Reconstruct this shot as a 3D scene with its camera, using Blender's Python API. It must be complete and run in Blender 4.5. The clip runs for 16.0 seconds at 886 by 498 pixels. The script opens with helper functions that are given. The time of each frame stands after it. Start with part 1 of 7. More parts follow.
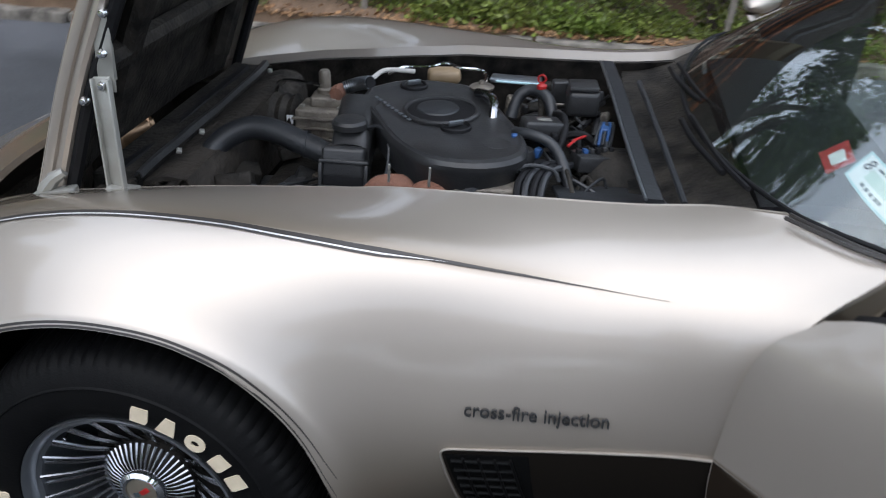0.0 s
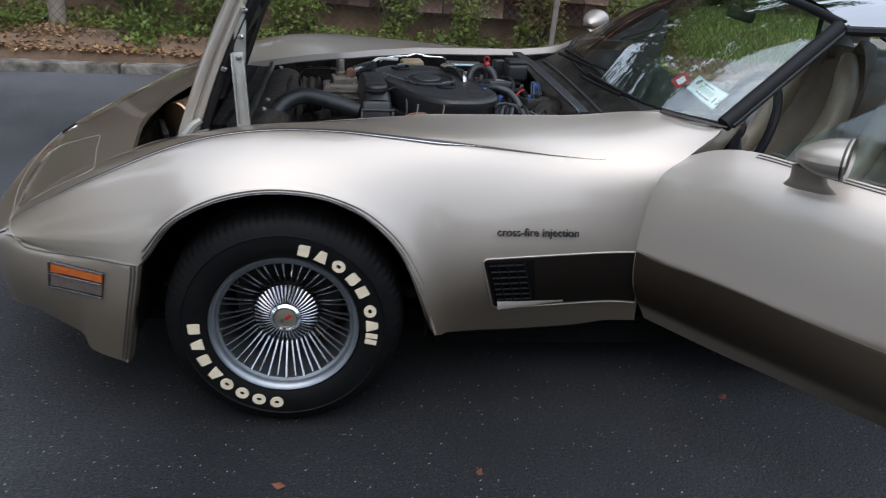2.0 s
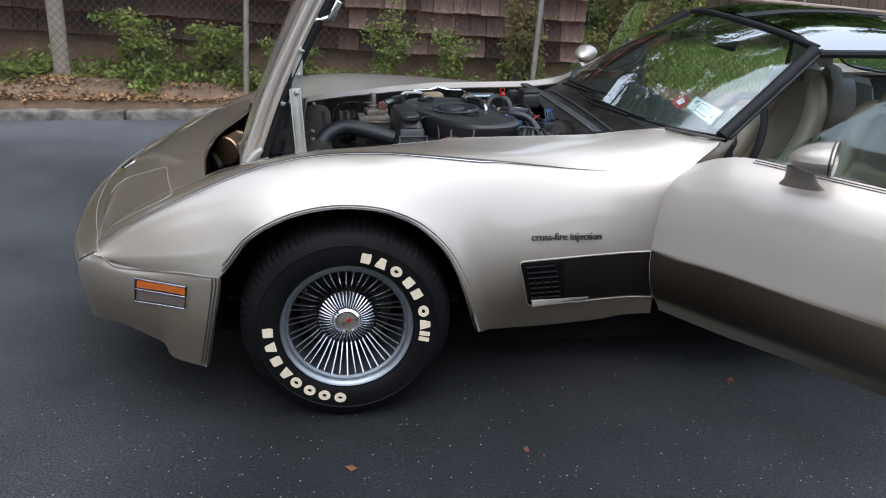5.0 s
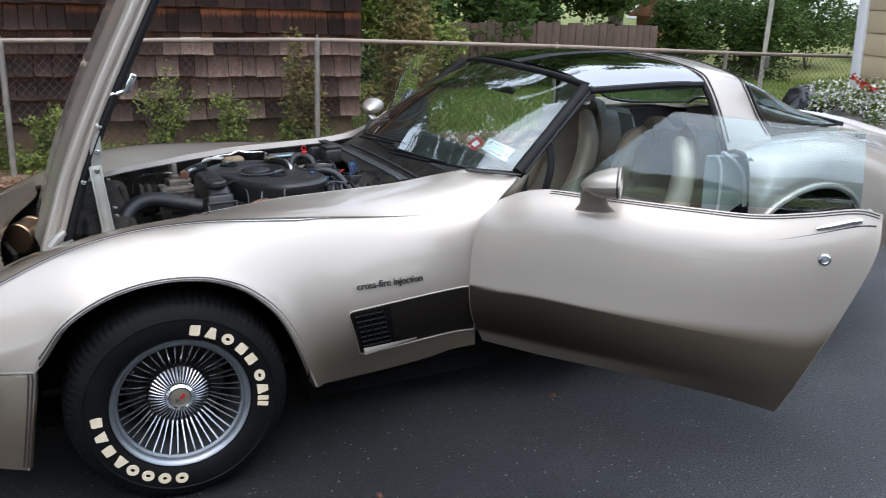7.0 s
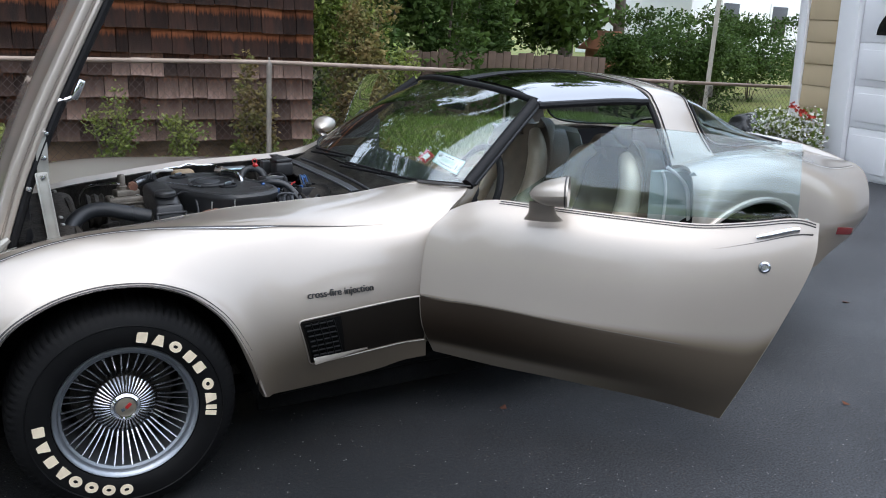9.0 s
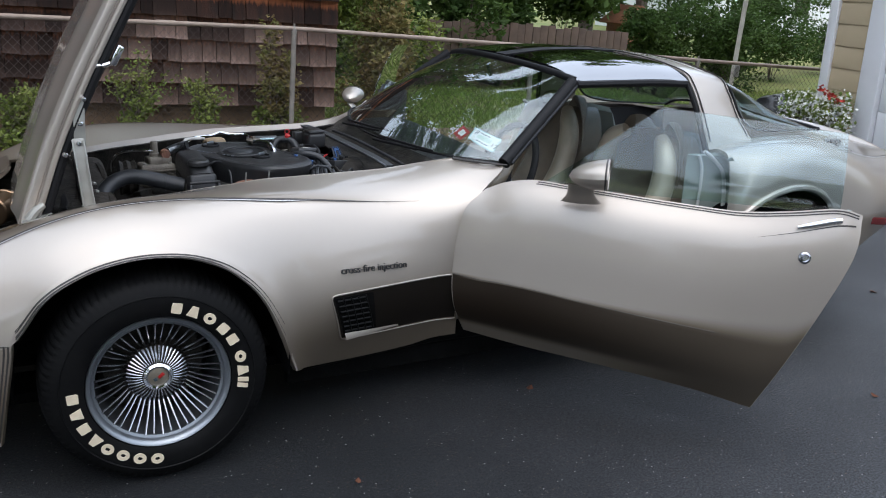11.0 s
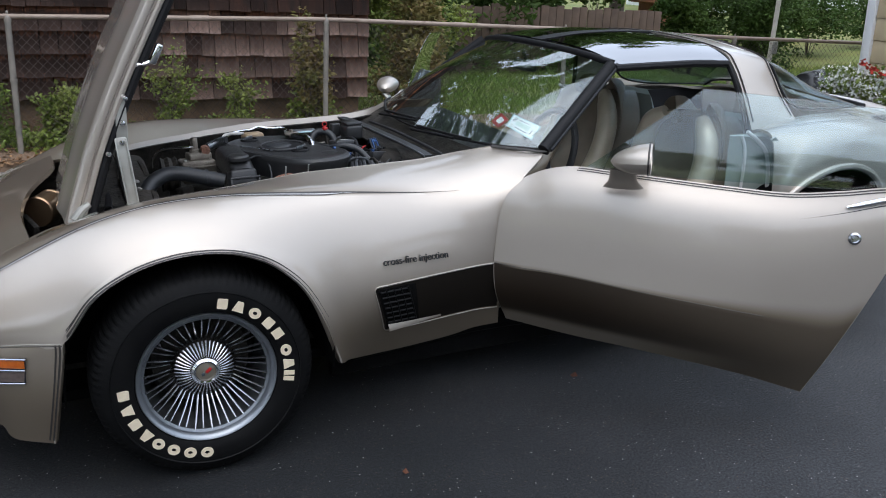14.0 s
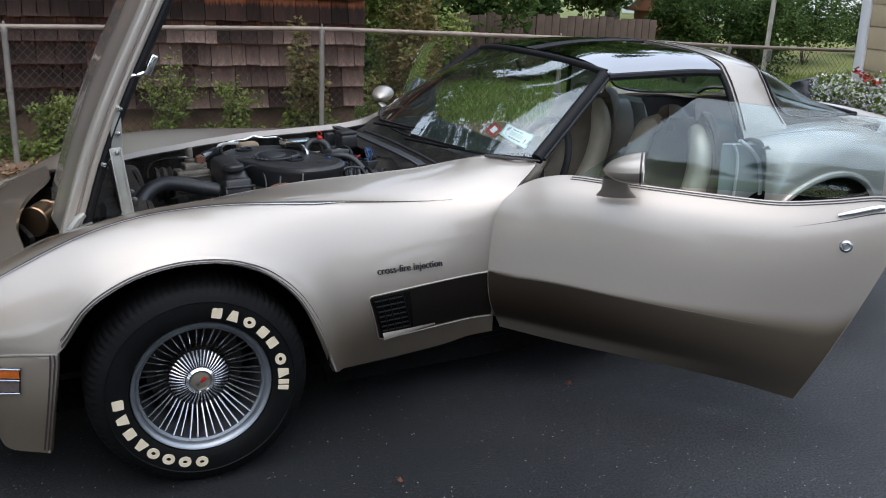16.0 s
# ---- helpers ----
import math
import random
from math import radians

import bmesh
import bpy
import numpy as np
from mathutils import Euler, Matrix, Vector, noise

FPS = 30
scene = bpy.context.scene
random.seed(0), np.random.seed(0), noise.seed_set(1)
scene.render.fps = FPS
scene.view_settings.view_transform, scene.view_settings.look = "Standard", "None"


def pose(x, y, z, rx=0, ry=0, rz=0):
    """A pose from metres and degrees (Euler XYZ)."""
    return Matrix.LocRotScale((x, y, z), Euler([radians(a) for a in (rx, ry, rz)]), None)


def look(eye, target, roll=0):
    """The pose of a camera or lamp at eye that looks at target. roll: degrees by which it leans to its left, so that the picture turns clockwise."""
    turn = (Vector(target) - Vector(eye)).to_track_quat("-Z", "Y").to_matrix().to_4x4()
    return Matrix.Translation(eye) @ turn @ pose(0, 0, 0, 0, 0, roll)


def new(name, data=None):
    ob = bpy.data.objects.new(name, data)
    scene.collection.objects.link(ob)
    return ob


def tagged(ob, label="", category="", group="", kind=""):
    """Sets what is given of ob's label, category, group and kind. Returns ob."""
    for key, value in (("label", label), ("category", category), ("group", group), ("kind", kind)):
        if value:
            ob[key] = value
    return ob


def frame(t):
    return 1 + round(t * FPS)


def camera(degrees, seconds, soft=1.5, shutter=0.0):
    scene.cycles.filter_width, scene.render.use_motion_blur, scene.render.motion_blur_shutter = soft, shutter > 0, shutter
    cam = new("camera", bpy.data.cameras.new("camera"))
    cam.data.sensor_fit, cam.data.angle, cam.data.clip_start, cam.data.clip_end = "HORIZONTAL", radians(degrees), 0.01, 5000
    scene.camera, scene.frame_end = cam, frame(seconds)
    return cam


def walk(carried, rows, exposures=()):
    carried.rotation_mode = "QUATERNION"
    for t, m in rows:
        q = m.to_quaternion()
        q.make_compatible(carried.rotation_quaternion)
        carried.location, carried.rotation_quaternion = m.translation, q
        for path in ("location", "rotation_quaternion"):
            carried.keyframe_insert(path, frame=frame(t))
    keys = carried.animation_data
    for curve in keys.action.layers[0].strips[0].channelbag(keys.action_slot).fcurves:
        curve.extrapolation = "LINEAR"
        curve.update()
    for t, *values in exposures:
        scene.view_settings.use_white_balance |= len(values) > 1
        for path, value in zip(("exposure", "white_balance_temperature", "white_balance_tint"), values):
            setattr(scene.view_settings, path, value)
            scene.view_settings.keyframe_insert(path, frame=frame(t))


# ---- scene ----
from mathutils.bvhtree import BVHTree

cam = camera(54.0, 16.0, soft=1.0, shutter=0.4)
PATH = [
    (0, (0.715, -1.912, 1.508), (0.455, -0.181, 0.549), 1.5),
    (0.5, (0.584, -2.212, 1.488), (0.566, -0.412, 0.625), 0.0),
    (1, (0.455, -2.507, 1.488), (0.588, -0.716, 0.611), 2.1),
    (1.5, (0.328, -2.802, 1.528), (0.49, -0.999, 0.677), 3.1),
    (2, (0.222, -2.997, 1.537), (0.4, -1.183, 0.715), 3.0),
    (2.5, (0.018, -3.117, 1.513), (0.252, -1.323, 0.66), 1.7),
    (3, (-0.065, -3.209, 1.506), (0.227, -1.393, 0.721), 1.9),
    (3.2, (-0.085, -3.228, 1.511), (0.232, -1.408, 0.742), 1.8),
    (5.3, (-0.045, -3.315, 1.562), (0.209, -1.465, 0.845), 1.6),
    (5.5, (-0.103, -3.309, 1.562), (0.314, -1.479, 0.874), -0.3),
    (6, (-0.182, -3.346, 1.567), (0.338, -1.504, 0.986), 0.0),
    (6.5, (-0.185, -3.342, 1.574), (0.445, -1.552, 0.94), -0.7),
    (7, (-0.171, -3.351, 1.579), (0.559, -1.594, 0.962), -0.7),
    (7.5, (-0.169, -3.372, 1.57), (0.62, -1.638, 0.961), -0.7),
    (8, (-0.182, -3.375, 1.555), (0.66, -1.663, 0.956), 1.5),
    (8.5, (-0.202, -3.386, 1.525), (0.669, -1.678, 0.955), 0.1),
    (8.7, (-0.18, -3.395, 1.514), (0.668, -1.668, 0.966), -0.1),
    (10.8, (-0.251, -3.329, 1.54), (0.579, -1.615, 0.93), 2.1),
    (11, (-0.247, -3.326, 1.534), (0.565, -1.605, 0.919), 2.0),
    (11.5, (-0.253, -3.321, 1.537), (0.543, -1.604, 0.892), 1.4),
    (12, (-0.256, -3.315, 1.53), (0.51, -1.587, 0.878), 0.8),
    (12.5, (-0.263, -3.309, 1.531), (0.484, -1.574, 0.874), 0.4),
    (13, (-0.259, -3.309, 1.538), (0.467, -1.56, 0.894), -0.3),
    (13.5, (-0.264, -3.307, 1.537), (0.477, -1.565, 0.892), 0.1),
    (14, (-0.263, -3.304, 1.541), (0.473, -1.561, 0.895), -0.1),
    (14.5, (-0.26, -3.304, 1.537), (0.484, -1.565, 0.885), 0.0),
    (15, (-0.258, -3.309, 1.54), (0.48, -1.568, 0.887), 0.1),
    (15.5, (-0.265, -3.31, 1.546), (0.473, -1.567, 0.9), 0.5),
    (16, (-0.257, -3.318, 1.548), (0.487, -1.572, 0.919), -0.2),
]
EXPO = 0.97
walk(cam, [(t, look(eye, target, roll)) for t, eye, target, roll in PATH], [(0, EXPO - 0.03), (0.5, EXPO - 0.12), (1.2, EXPO - 0.33), (2.0, EXPO - 0.1), (2.8, EXPO + 0.14), (5, EXPO + 0.28), (8, EXPO + 0.34), (8.7, EXPO + 0.3), (11.2, EXPO), (16, EXPO - 0.02)])

# ---- light: a bright overcast sky with a soft, high sun ----
world = bpy.data.worlds.new("sky")
scene.world = world
world.use_nodes = True
wn, wl = world.node_tree.nodes, world.node_tree.links
sky = wn.new("ShaderNodeTexSky")
sky.sky_type, sky.sun_disc = "NISHITA", False
sky.sun_elevation, sky.sun_rotation = radians(62), radians(190)
sky.air_density, sky.dust_density, sky.ozone_density = 1.0, 3.0, 2.0
wn["Background"].inputs["Strength"].default_value = 0.15
cloud = wn.new("ShaderNodeMix")
cloud.data_type = "RGBA"
cloud.inputs[0].default_value = 0.7
# an overcast sky is brighter overhead than at the horizon
wco, wsep, wmr, wmul = wn.new("ShaderNodeTexCoord"), wn.new("ShaderNodeSeparateXYZ"), wn.new("ShaderNodeMapRange"), wn.new("ShaderNodeVectorMath")
wmr.inputs["To Min"].default_value, wmr.inputs["To Max"].default_value = 0.86, 1.36
wmul.operation = "SCALE"
wmul.inputs[0].default_value = (5.65, 6.3, 7.4)
wl.new(wco.outputs["Generated"], wsep.inputs[0])
wl.new(wsep.outputs["Z"], wmr.inputs["Value"])
wl.new(wmr.outputs["Result"], wmul.inputs["Scale"])
wl.new(wmul.outputs["Vector"], cloud.inputs[7])
wl.new(sky.outputs[0], cloud.inputs[6])
wl.new(cloud.outputs[2], wn["Background"].inputs["Color"])
sun_data = bpy.data.lights.new("sun", "SUN")
sun_data.energy, sun_data.angle, sun_data.color = 0.4, radians(70), (0.97, 0.98, 1.0)
sun = new("sun", sun_data)
sun.matrix_world = look((-0.8, -4.0, 12), (0, 0, 0))


# ---- materials ----
def mat(name, col, rough=0.5, metal=0.0, col2=None, scale=6.0, mix=0.5, bump=0.0, bscale=60.0, coat=0.0, spread=0.0, island=False, spec=0.5, detail=6.0, stretch=None, through_light=0.0):
    """A surface with two scales of colour variation, grain in the roughness and fine relief."""
    m = bpy.data.materials.new(name)
    m.use_nodes = True
    n, l = m.node_tree.nodes, m.node_tree.links
    b = n["Principled BSDF"]
    b.inputs["Roughness"].default_value, b.inputs["Metallic"].default_value = rough, metal
    b.inputs["Specular IOR Level"].default_value = spec
    b.inputs["Coat Weight"].default_value, b.inputs["Coat Roughness"].default_value = coat, 0.02
    co = n.new("ShaderNodeTexCoord")
    big = n.new("ShaderNodeTexNoise")
    big.inputs["Scale"].default_value, big.inputs["Detail"].default_value = scale, detail
    where = co.outputs["Object"]
    if stretch:
        mp = n.new("ShaderNodeMapping")
        mp.inputs["Scale"].default_value = stretch
        l.new(where, mp.inputs["Vector"])
        where = mp.outputs["Vector"]
    if spread and not island:
        oi, sh = n.new("ShaderNodeObjectInfo"), n.new("ShaderNodeVectorMath")
        sh.operation = "MULTIPLY_ADD"
        sh.inputs[1].default_value = (41, 17, 29)
        l.new(oi.outputs["Random"], sh.inputs[0])
        l.new(where, sh.inputs[2])
        where = sh.outputs["Vector"]
    l.new(where, big.inputs["Vector"])
    ramp = n.new("ShaderNodeValToRGB")
    ramp.color_ramp.elements[0].position, ramp.color_ramp.elements[1].position = 0.5 - 0.5 * mix, 0.5 + 0.5 * mix
    ramp.color_ramp.elements[0].color = (*(col2 or [c * 0.82 for c in col]), 1)
    ramp.color_ramp.elements[1].color = (*col, 1)
    l.new(big.outputs["Fac"], ramp.inputs["Fac"])
    out = ramp.outputs["Color"]
    if spread:
        rnd = n.new("ShaderNodeNewGeometry" if island else "ShaderNodeObjectInfo")
        hsv = n.new("ShaderNodeHueSaturation")
        mr = n.new("ShaderNodeMapRange")
        mr.inputs["To Min"].default_value, mr.inputs["To Max"].default_value = 1 - spread, 1 + spread
        l.new(rnd.outputs["Random Per Island" if island else "Random"], mr.inputs["Value"])
        l.new(mr.outputs["Result"], hsv.inputs["Value"])
        l.new(out, hsv.inputs["Color"])
        out = hsv.outputs["Color"]
    l.new(out, b.inputs["Base Color"])
    if through_light:
        tr, ms = n.new("ShaderNodeBsdfTranslucent"), n.new("ShaderNodeMixShader")
        ms.inputs[0].default_value = through_light
        l.new(out, tr.inputs["Color"])
        l.new(b.outputs[0], ms.inputs[1])
        l.new(tr.outputs[0], ms.inputs[2])
        l.new(ms.outputs[0], n["Material Output"].inputs["Surface"])
    if bump:
        fine = n.new("ShaderNodeTexNoise")
        fine.inputs["Scale"].default_value, fine.inputs["Detail"].default_value = bscale, 4
        l.new(co.outputs["Object"], fine.inputs["Vector"])
        bp = n.new("ShaderNodeBump")
        bp.inputs["Strength"].default_value, bp.inputs["Distance"].default_value = bump, 0.01
        l.new(fine.outputs["Fac"], bp.inputs["Height"])
        l.new(bp.outputs["Normal"], b.inputs["Normal"])
    return m


def node_of(m, kind):
    return next(x for x in m.node_tree.nodes if x.bl_idname == kind)


PAINT = mat("champagne_paint", (0.444, 0.394, 0.342), 0.43, 0.66, (0.424, 0.374, 0.322), 3, 0.6, 0.02, 900, coat=1.0)
PAINT.node_tree.nodes["Principled BSDF"].inputs["Coat Roughness"].default_value = 0.05
BROWN = mat("brown_paint", (0.009, 0.0072, 0.0055), 0.42, 0.0, (0.008, 0.0064, 0.005), 3, 0.6, coat=0.0, spec=0.13)
GAP = mat("panel_gap", (0.085, 0.075, 0.062), 0.5, 0.2, (0.06, 0.052, 0.044), 20)
STRIPE = mat("pinstripe_dark", (0.03, 0.025, 0.022), 0.4)
SILVER = mat("pinstripe_silver", (0.70, 0.68, 0.66), 0.35, 0.3)
SEAM = mat("joint_highlight", (0.36, 0.33, 0.29), 0.42, 0.4, (0.30, 0.275, 0.24), 20)
SPOKE = mat("dull_chrome_spoke", (0.46, 0.46, 0.48), 0.20, 1.0, (0.40, 0.41, 0.43), 20)
CHROME = mat("chrome", (0.85, 0.86, 0.88), 0.10, 1.0, (0.78, 0.79, 0.8), 20)
CAPGOLD = mat("tan_cap_enamel", (0.20, 0.175, 0.135), 0.35, 0.3, (0.17, 0.15, 0.115), 30, coat=0.4)
ALU = mat("brushed_aluminium", (0.27, 0.29, 0.315), 0.36, 0.9, (0.29, 0.31, 0.33), 30, 0.5, 0.05, 300)
GALV = mat("galvanised_steel", (0.40, 0.40, 0.37), 0.5, 0.6, (0.29, 0.28, 0.25), 14, 0.5, 0.1, 200)
RUBBER = mat("tyre_rubber", (0.0035, 0.0035, 0.0039), 0.55, 0, (0.0065, 0.0065, 0.0065), 12, 0.5, 0.12, 250, spec=0.10)
SEAL = mat("rubber_seal", (0.006, 0.006, 0.007), 0.55, 0, (0.010, 0.010, 0.011), 20, 0.5, 0.1, 120, spec=0.2)
CREAM = mat("raised_letter_cream", (0.72, 0.62, 0.46), 0.7, 0, (0.60, 0.50, 0.36), 40, 0.6)
PLASTIC = mat("black_engine_plastic", (0.017, 0.0175, 0.0185), 0.36, 0, (0.033, 0.033, 0.034), 25, 0.5, 0.12, 200, spec=0.4)
GREASE = mat("grimy_engine_black", (0.007, 0.007, 0.007), 0.6, 0, (0.042, 0.037, 0.031), 18, 0.4, 0.5, 90, spec=0.12)
VENTBLACK = mat("vent_slat_black", (0.003, 0.003, 0.003), 0.4, 0, (0.005, 0.005, 0.005), 30, spec=0.15)
REDLEAF = mat("fallen_leaf_red_brown", (0.17, 0.062, 0.034), 0.7, 0, (0.10, 0.045, 0.028), 40, 0.6, spec=0.2)
LINER = mat("black_arch_liner", (0.0025, 0.0025, 0.0025), 0.8, 0, (0.005, 0.005, 0.005), 18, 0.5, 0.3, 90, spec=0.06)
CAST = mat("grimy_cast_metal", (0.26, 0.23, 0.19), 0.55, 0.5, (0.10, 0.085, 0.07), 22, 0.5, 0.4, 120)
RUST = mat("rusty_iron", (0.24, 0.11, 0.07), 0.8, 0.1, (0.13, 0.06, 0.04), 30, 0.5, 0.5, 120)
HOSE = mat("rubber_hose", (0.024, 0.026, 0.029), 0.45, 0, (0.014, 0.015, 0.017), 20, 0.5, 0.1, 150)
BRASS = mat("zinc_yellow_motor", (0.38, 0.25, 0.15), 0.30, 0.9, (0.24, 0.16, 0.10), 10, 0.5)
RED = mat("red_plastic", (0.40, 0.015, 0.015), 0.4)
BLUE = mat("blue_plastic", (0.02, 0.07, 0.20), 0.4)
WIRE = mat("orange_wire", (0.40, 0.07, 0.02), 0.5)
AMBER = mat("amber_lens", (0.55, 0.13, 0.012), 0.15, 0, (0.40, 0.075, 0.008), 60, coat=0.6)
REDLENS = mat("red_lens", (0.13, 0.012, 0.012), 0.15, coat=0.6)
CLEARLENS = mat("clear_lens", (0.15, 0.115, 0.10), 0.12, 0.2, (0.11, 0.085, 0.075), 80, coat=0.7)
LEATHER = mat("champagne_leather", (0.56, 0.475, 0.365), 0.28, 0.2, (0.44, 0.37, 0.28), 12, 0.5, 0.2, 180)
# darker copy of the seat leather; its colour holds the shade between the bolsters
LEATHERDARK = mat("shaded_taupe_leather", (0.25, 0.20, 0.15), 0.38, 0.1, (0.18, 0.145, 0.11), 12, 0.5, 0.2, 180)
CARPET = mat("taupe_carpet", (0.20, 0.17, 0.14), 0.95, 0, (0.15, 0.13, 0.11), 40, 0.6, 0.5, 400)
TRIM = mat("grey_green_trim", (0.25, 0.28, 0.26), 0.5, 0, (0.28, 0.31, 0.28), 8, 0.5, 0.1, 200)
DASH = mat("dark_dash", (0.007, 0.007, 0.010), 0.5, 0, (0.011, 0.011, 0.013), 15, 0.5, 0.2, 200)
ROOFGLASS = mat("dark_window_glass", (0.012, 0.013, 0.014), 0.03, 0, (0.014, 0.015, 0.016), 4, spec=0.8)
MIRRORGLASS = mat("mirror_tinted_roof_glass", (0.36, 0.36, 0.37), 0.035, 1.0, (0.34, 0.34, 0.35), 4)
ASPHALT = mat("asphalt", (0.0168, 0.0178, 0.0190), 0.5, 0, (0.0092, 0.0098, 0.0106), 0.8, 0.5, 0.35, 260, detail=10, spec=0.14)
KERB = mat("granite_kerb", (0.25, 0.225, 0.19), 0.9, 0, (0.07, 0.062, 0.052), 9, 0.3, 1.0, 30, spread=0.12)
SOIL = mat("leafy_soil", (0.21, 0.135, 0.085), 0.95, 0, (0.10, 0.065, 0.04), 7, 0.5, 0.8, 60)
GRASS = mat("lawn", (0.12, 0.175, 0.035), 0.9, 0, (0.22, 0.20, 0.06), 0.9, 0.5, 0.8, 90)
BLADE = mat("grass_blade", (0.12, 0.21, 0.035), 0.7, 0, (0.19, 0.215, 0.055), 1.2, 0.5, spread=0.35, island=True, through_light=0.35)
WIREMESH = mat("dull_mesh_wire", (0.075, 0.06, 0.052), 0.75, 0.1, (0.05, 0.035, 0.03), 8, 0.5)
LEAF = mat("shrub_leaf", (0.13, 0.225, 0.036), 0.45, 0, (0.22, 0.235, 0.055), 2.5, 0.5, spread=0.5, island=True, through_light=0.35)
LEAFDARK = mat("hedge_leaf", (0.033, 0.073, 0.017), 0.6, 0, (0.074, 0.112, 0.026), 1.5, 0.5, spread=0.4, island=True, through_light=0.4, spec=0.2)
LEAFFAR = mat("far_tree_leaf", (0.045, 0.09, 0.022), 0.55, 0, (0.11, 0.16, 0.04), 0.6, 0.5, spread=0.5, island=True, through_light=0.45, spec=0.2)
LEAFRED = mat("turning_leaf", (0.27, 0.16, 0.065), 0.6, 0, (0.12, 0.17, 0.04), 5, 0.5, spread=0.4, island=True, through_light=0.35)
DRY = mat("dry_leaf", (0.40, 0.24, 0.12), 0.8, 0, (0.22, 0.11, 0.05), 9, 0.5, spread=0.5, island=True)
BARK = mat("bark", (0.13, 0.10, 0.08), 0.9, 0, (0.07, 0.055, 0.045), 9, 0.5, 0.8, 40)
SHAKE = mat("weathered_cedar_shake", (0.185, 0.135, 0.112), 0.9, 0, (0.075, 0.047, 0.036), 1.6, 0.5, 0.6, 30, spread=0.5, spec=0.2, stretch=(3, 1, 0.7), detail=4)
BOARDS = mat("dark_sheathing_boards", (0.030, 0.020, 0.016), 0.9, 0, (0.014, 0.010, 0.008), 4, 0.5, 0.4, 40, spec=0.2)
SHAKERED = mat("red_stained_shake", (0.085, 0.030, 0.016), 0.9, 0, (0.010, 0.007, 0.006), 1.6, 0.45, 0.6, 30, spread=0.5, spec=0.2, stretch=(3, 1, 0.7), detail=4)
WOODFENCE = mat("grey_brown_fence_board", (0.100, 0.065, 0.046), 0.85, 0, (0.062, 0.040, 0.029), 6, 0.5, 0.4, 40, spread=0.10)
PALEPOST = mat("pale_weathered_pole", (0.52, 0.49, 0.42), 0.8, 0, (0.40, 0.37, 0.31), 12, 0.5, 0.3, 60)
POSTWOOD = mat("grey_wood_post", (0.33, 0.28, 0.22), 0.85, 0, (0.22, 0.18, 0.14), 10, 0.5, 0.4, 50)
POSTMETAL = mat("dull_fence_post", (0.27, 0.235, 0.195), 0.6, 0.15, (0.17, 0.155, 0.135), 14, 0.5, 0.1, 200)
RAIL = mat("weathered_rail", (0.33, 0.26, 0.21), 0.6, 0.3, (0.24, 0.18, 0.14), 12, 0.5, 0.1, 150)
TAN = mat("tan_siding", (0.50, 0.40, 0.26), 0.75, 0, (0.45, 0.36, 0.23), 3, 0.6, 0.2, 120)
WHITE = mat("white_paint", (0.82, 0.82, 0.825), 0.5, 0, (0.77, 0.77, 0.775), 3, 0.6, 0.08, 100)
POT = mat("pale_pot", (0.55, 0.53, 0.50), 0.7, 0, (0.45, 0.43, 0.4), 9, 0.5, 0.2, 80)
BLOOM = mat("white_bloom", (0.80, 0.80, 0.76), 0.7, 0, (0.7, 0.7, 0.66), 20, 0.5, spread=0.15, island=True)
BLOOMRED = mat("red_bloom", (0.55, 0.04, 0.02), 0.7, 0, (0.4, 0.03, 0.02), 20, 0.5, spread=0.2, island=True)
BAG = mat("black_bag", (0.01, 0.01, 0.011), 0.3, 0, (0.015, 0.015, 0.016), 10, 0.5, 0.5, 30)
HOUSEBLUE = mat("blue_house", (0.30, 0.45, 0.60), 0.7, 0, (0.26, 0.40, 0.55), 2, 0.5)
ROOFING = mat("shingle_roof", (0.17, 0.11, 0.09), 0.9, 0, (0.12, 0.08, 0.07), 6, 0.5, 0.4, 30)
CEDAR = mat("orange_brown_cedar", (0.30, 0.13, 0.07), 0.8, 0, (0.20, 0.085, 0.045), 6, 0.5, 0.3, 40)
STICKER = mat("pale_blue_sticker", (0.50, 0.72, 0.76), 0.4)
STICKRED = mat("red_sticker", (0.50, 0.05, 0.06), 0.4)
STICKYEL = mat("pale_print", (0.60, 0.72, 0.66), 0.4)
INK = mat("dark_ink", (0.05, 0.07, 0.08), 0.5)


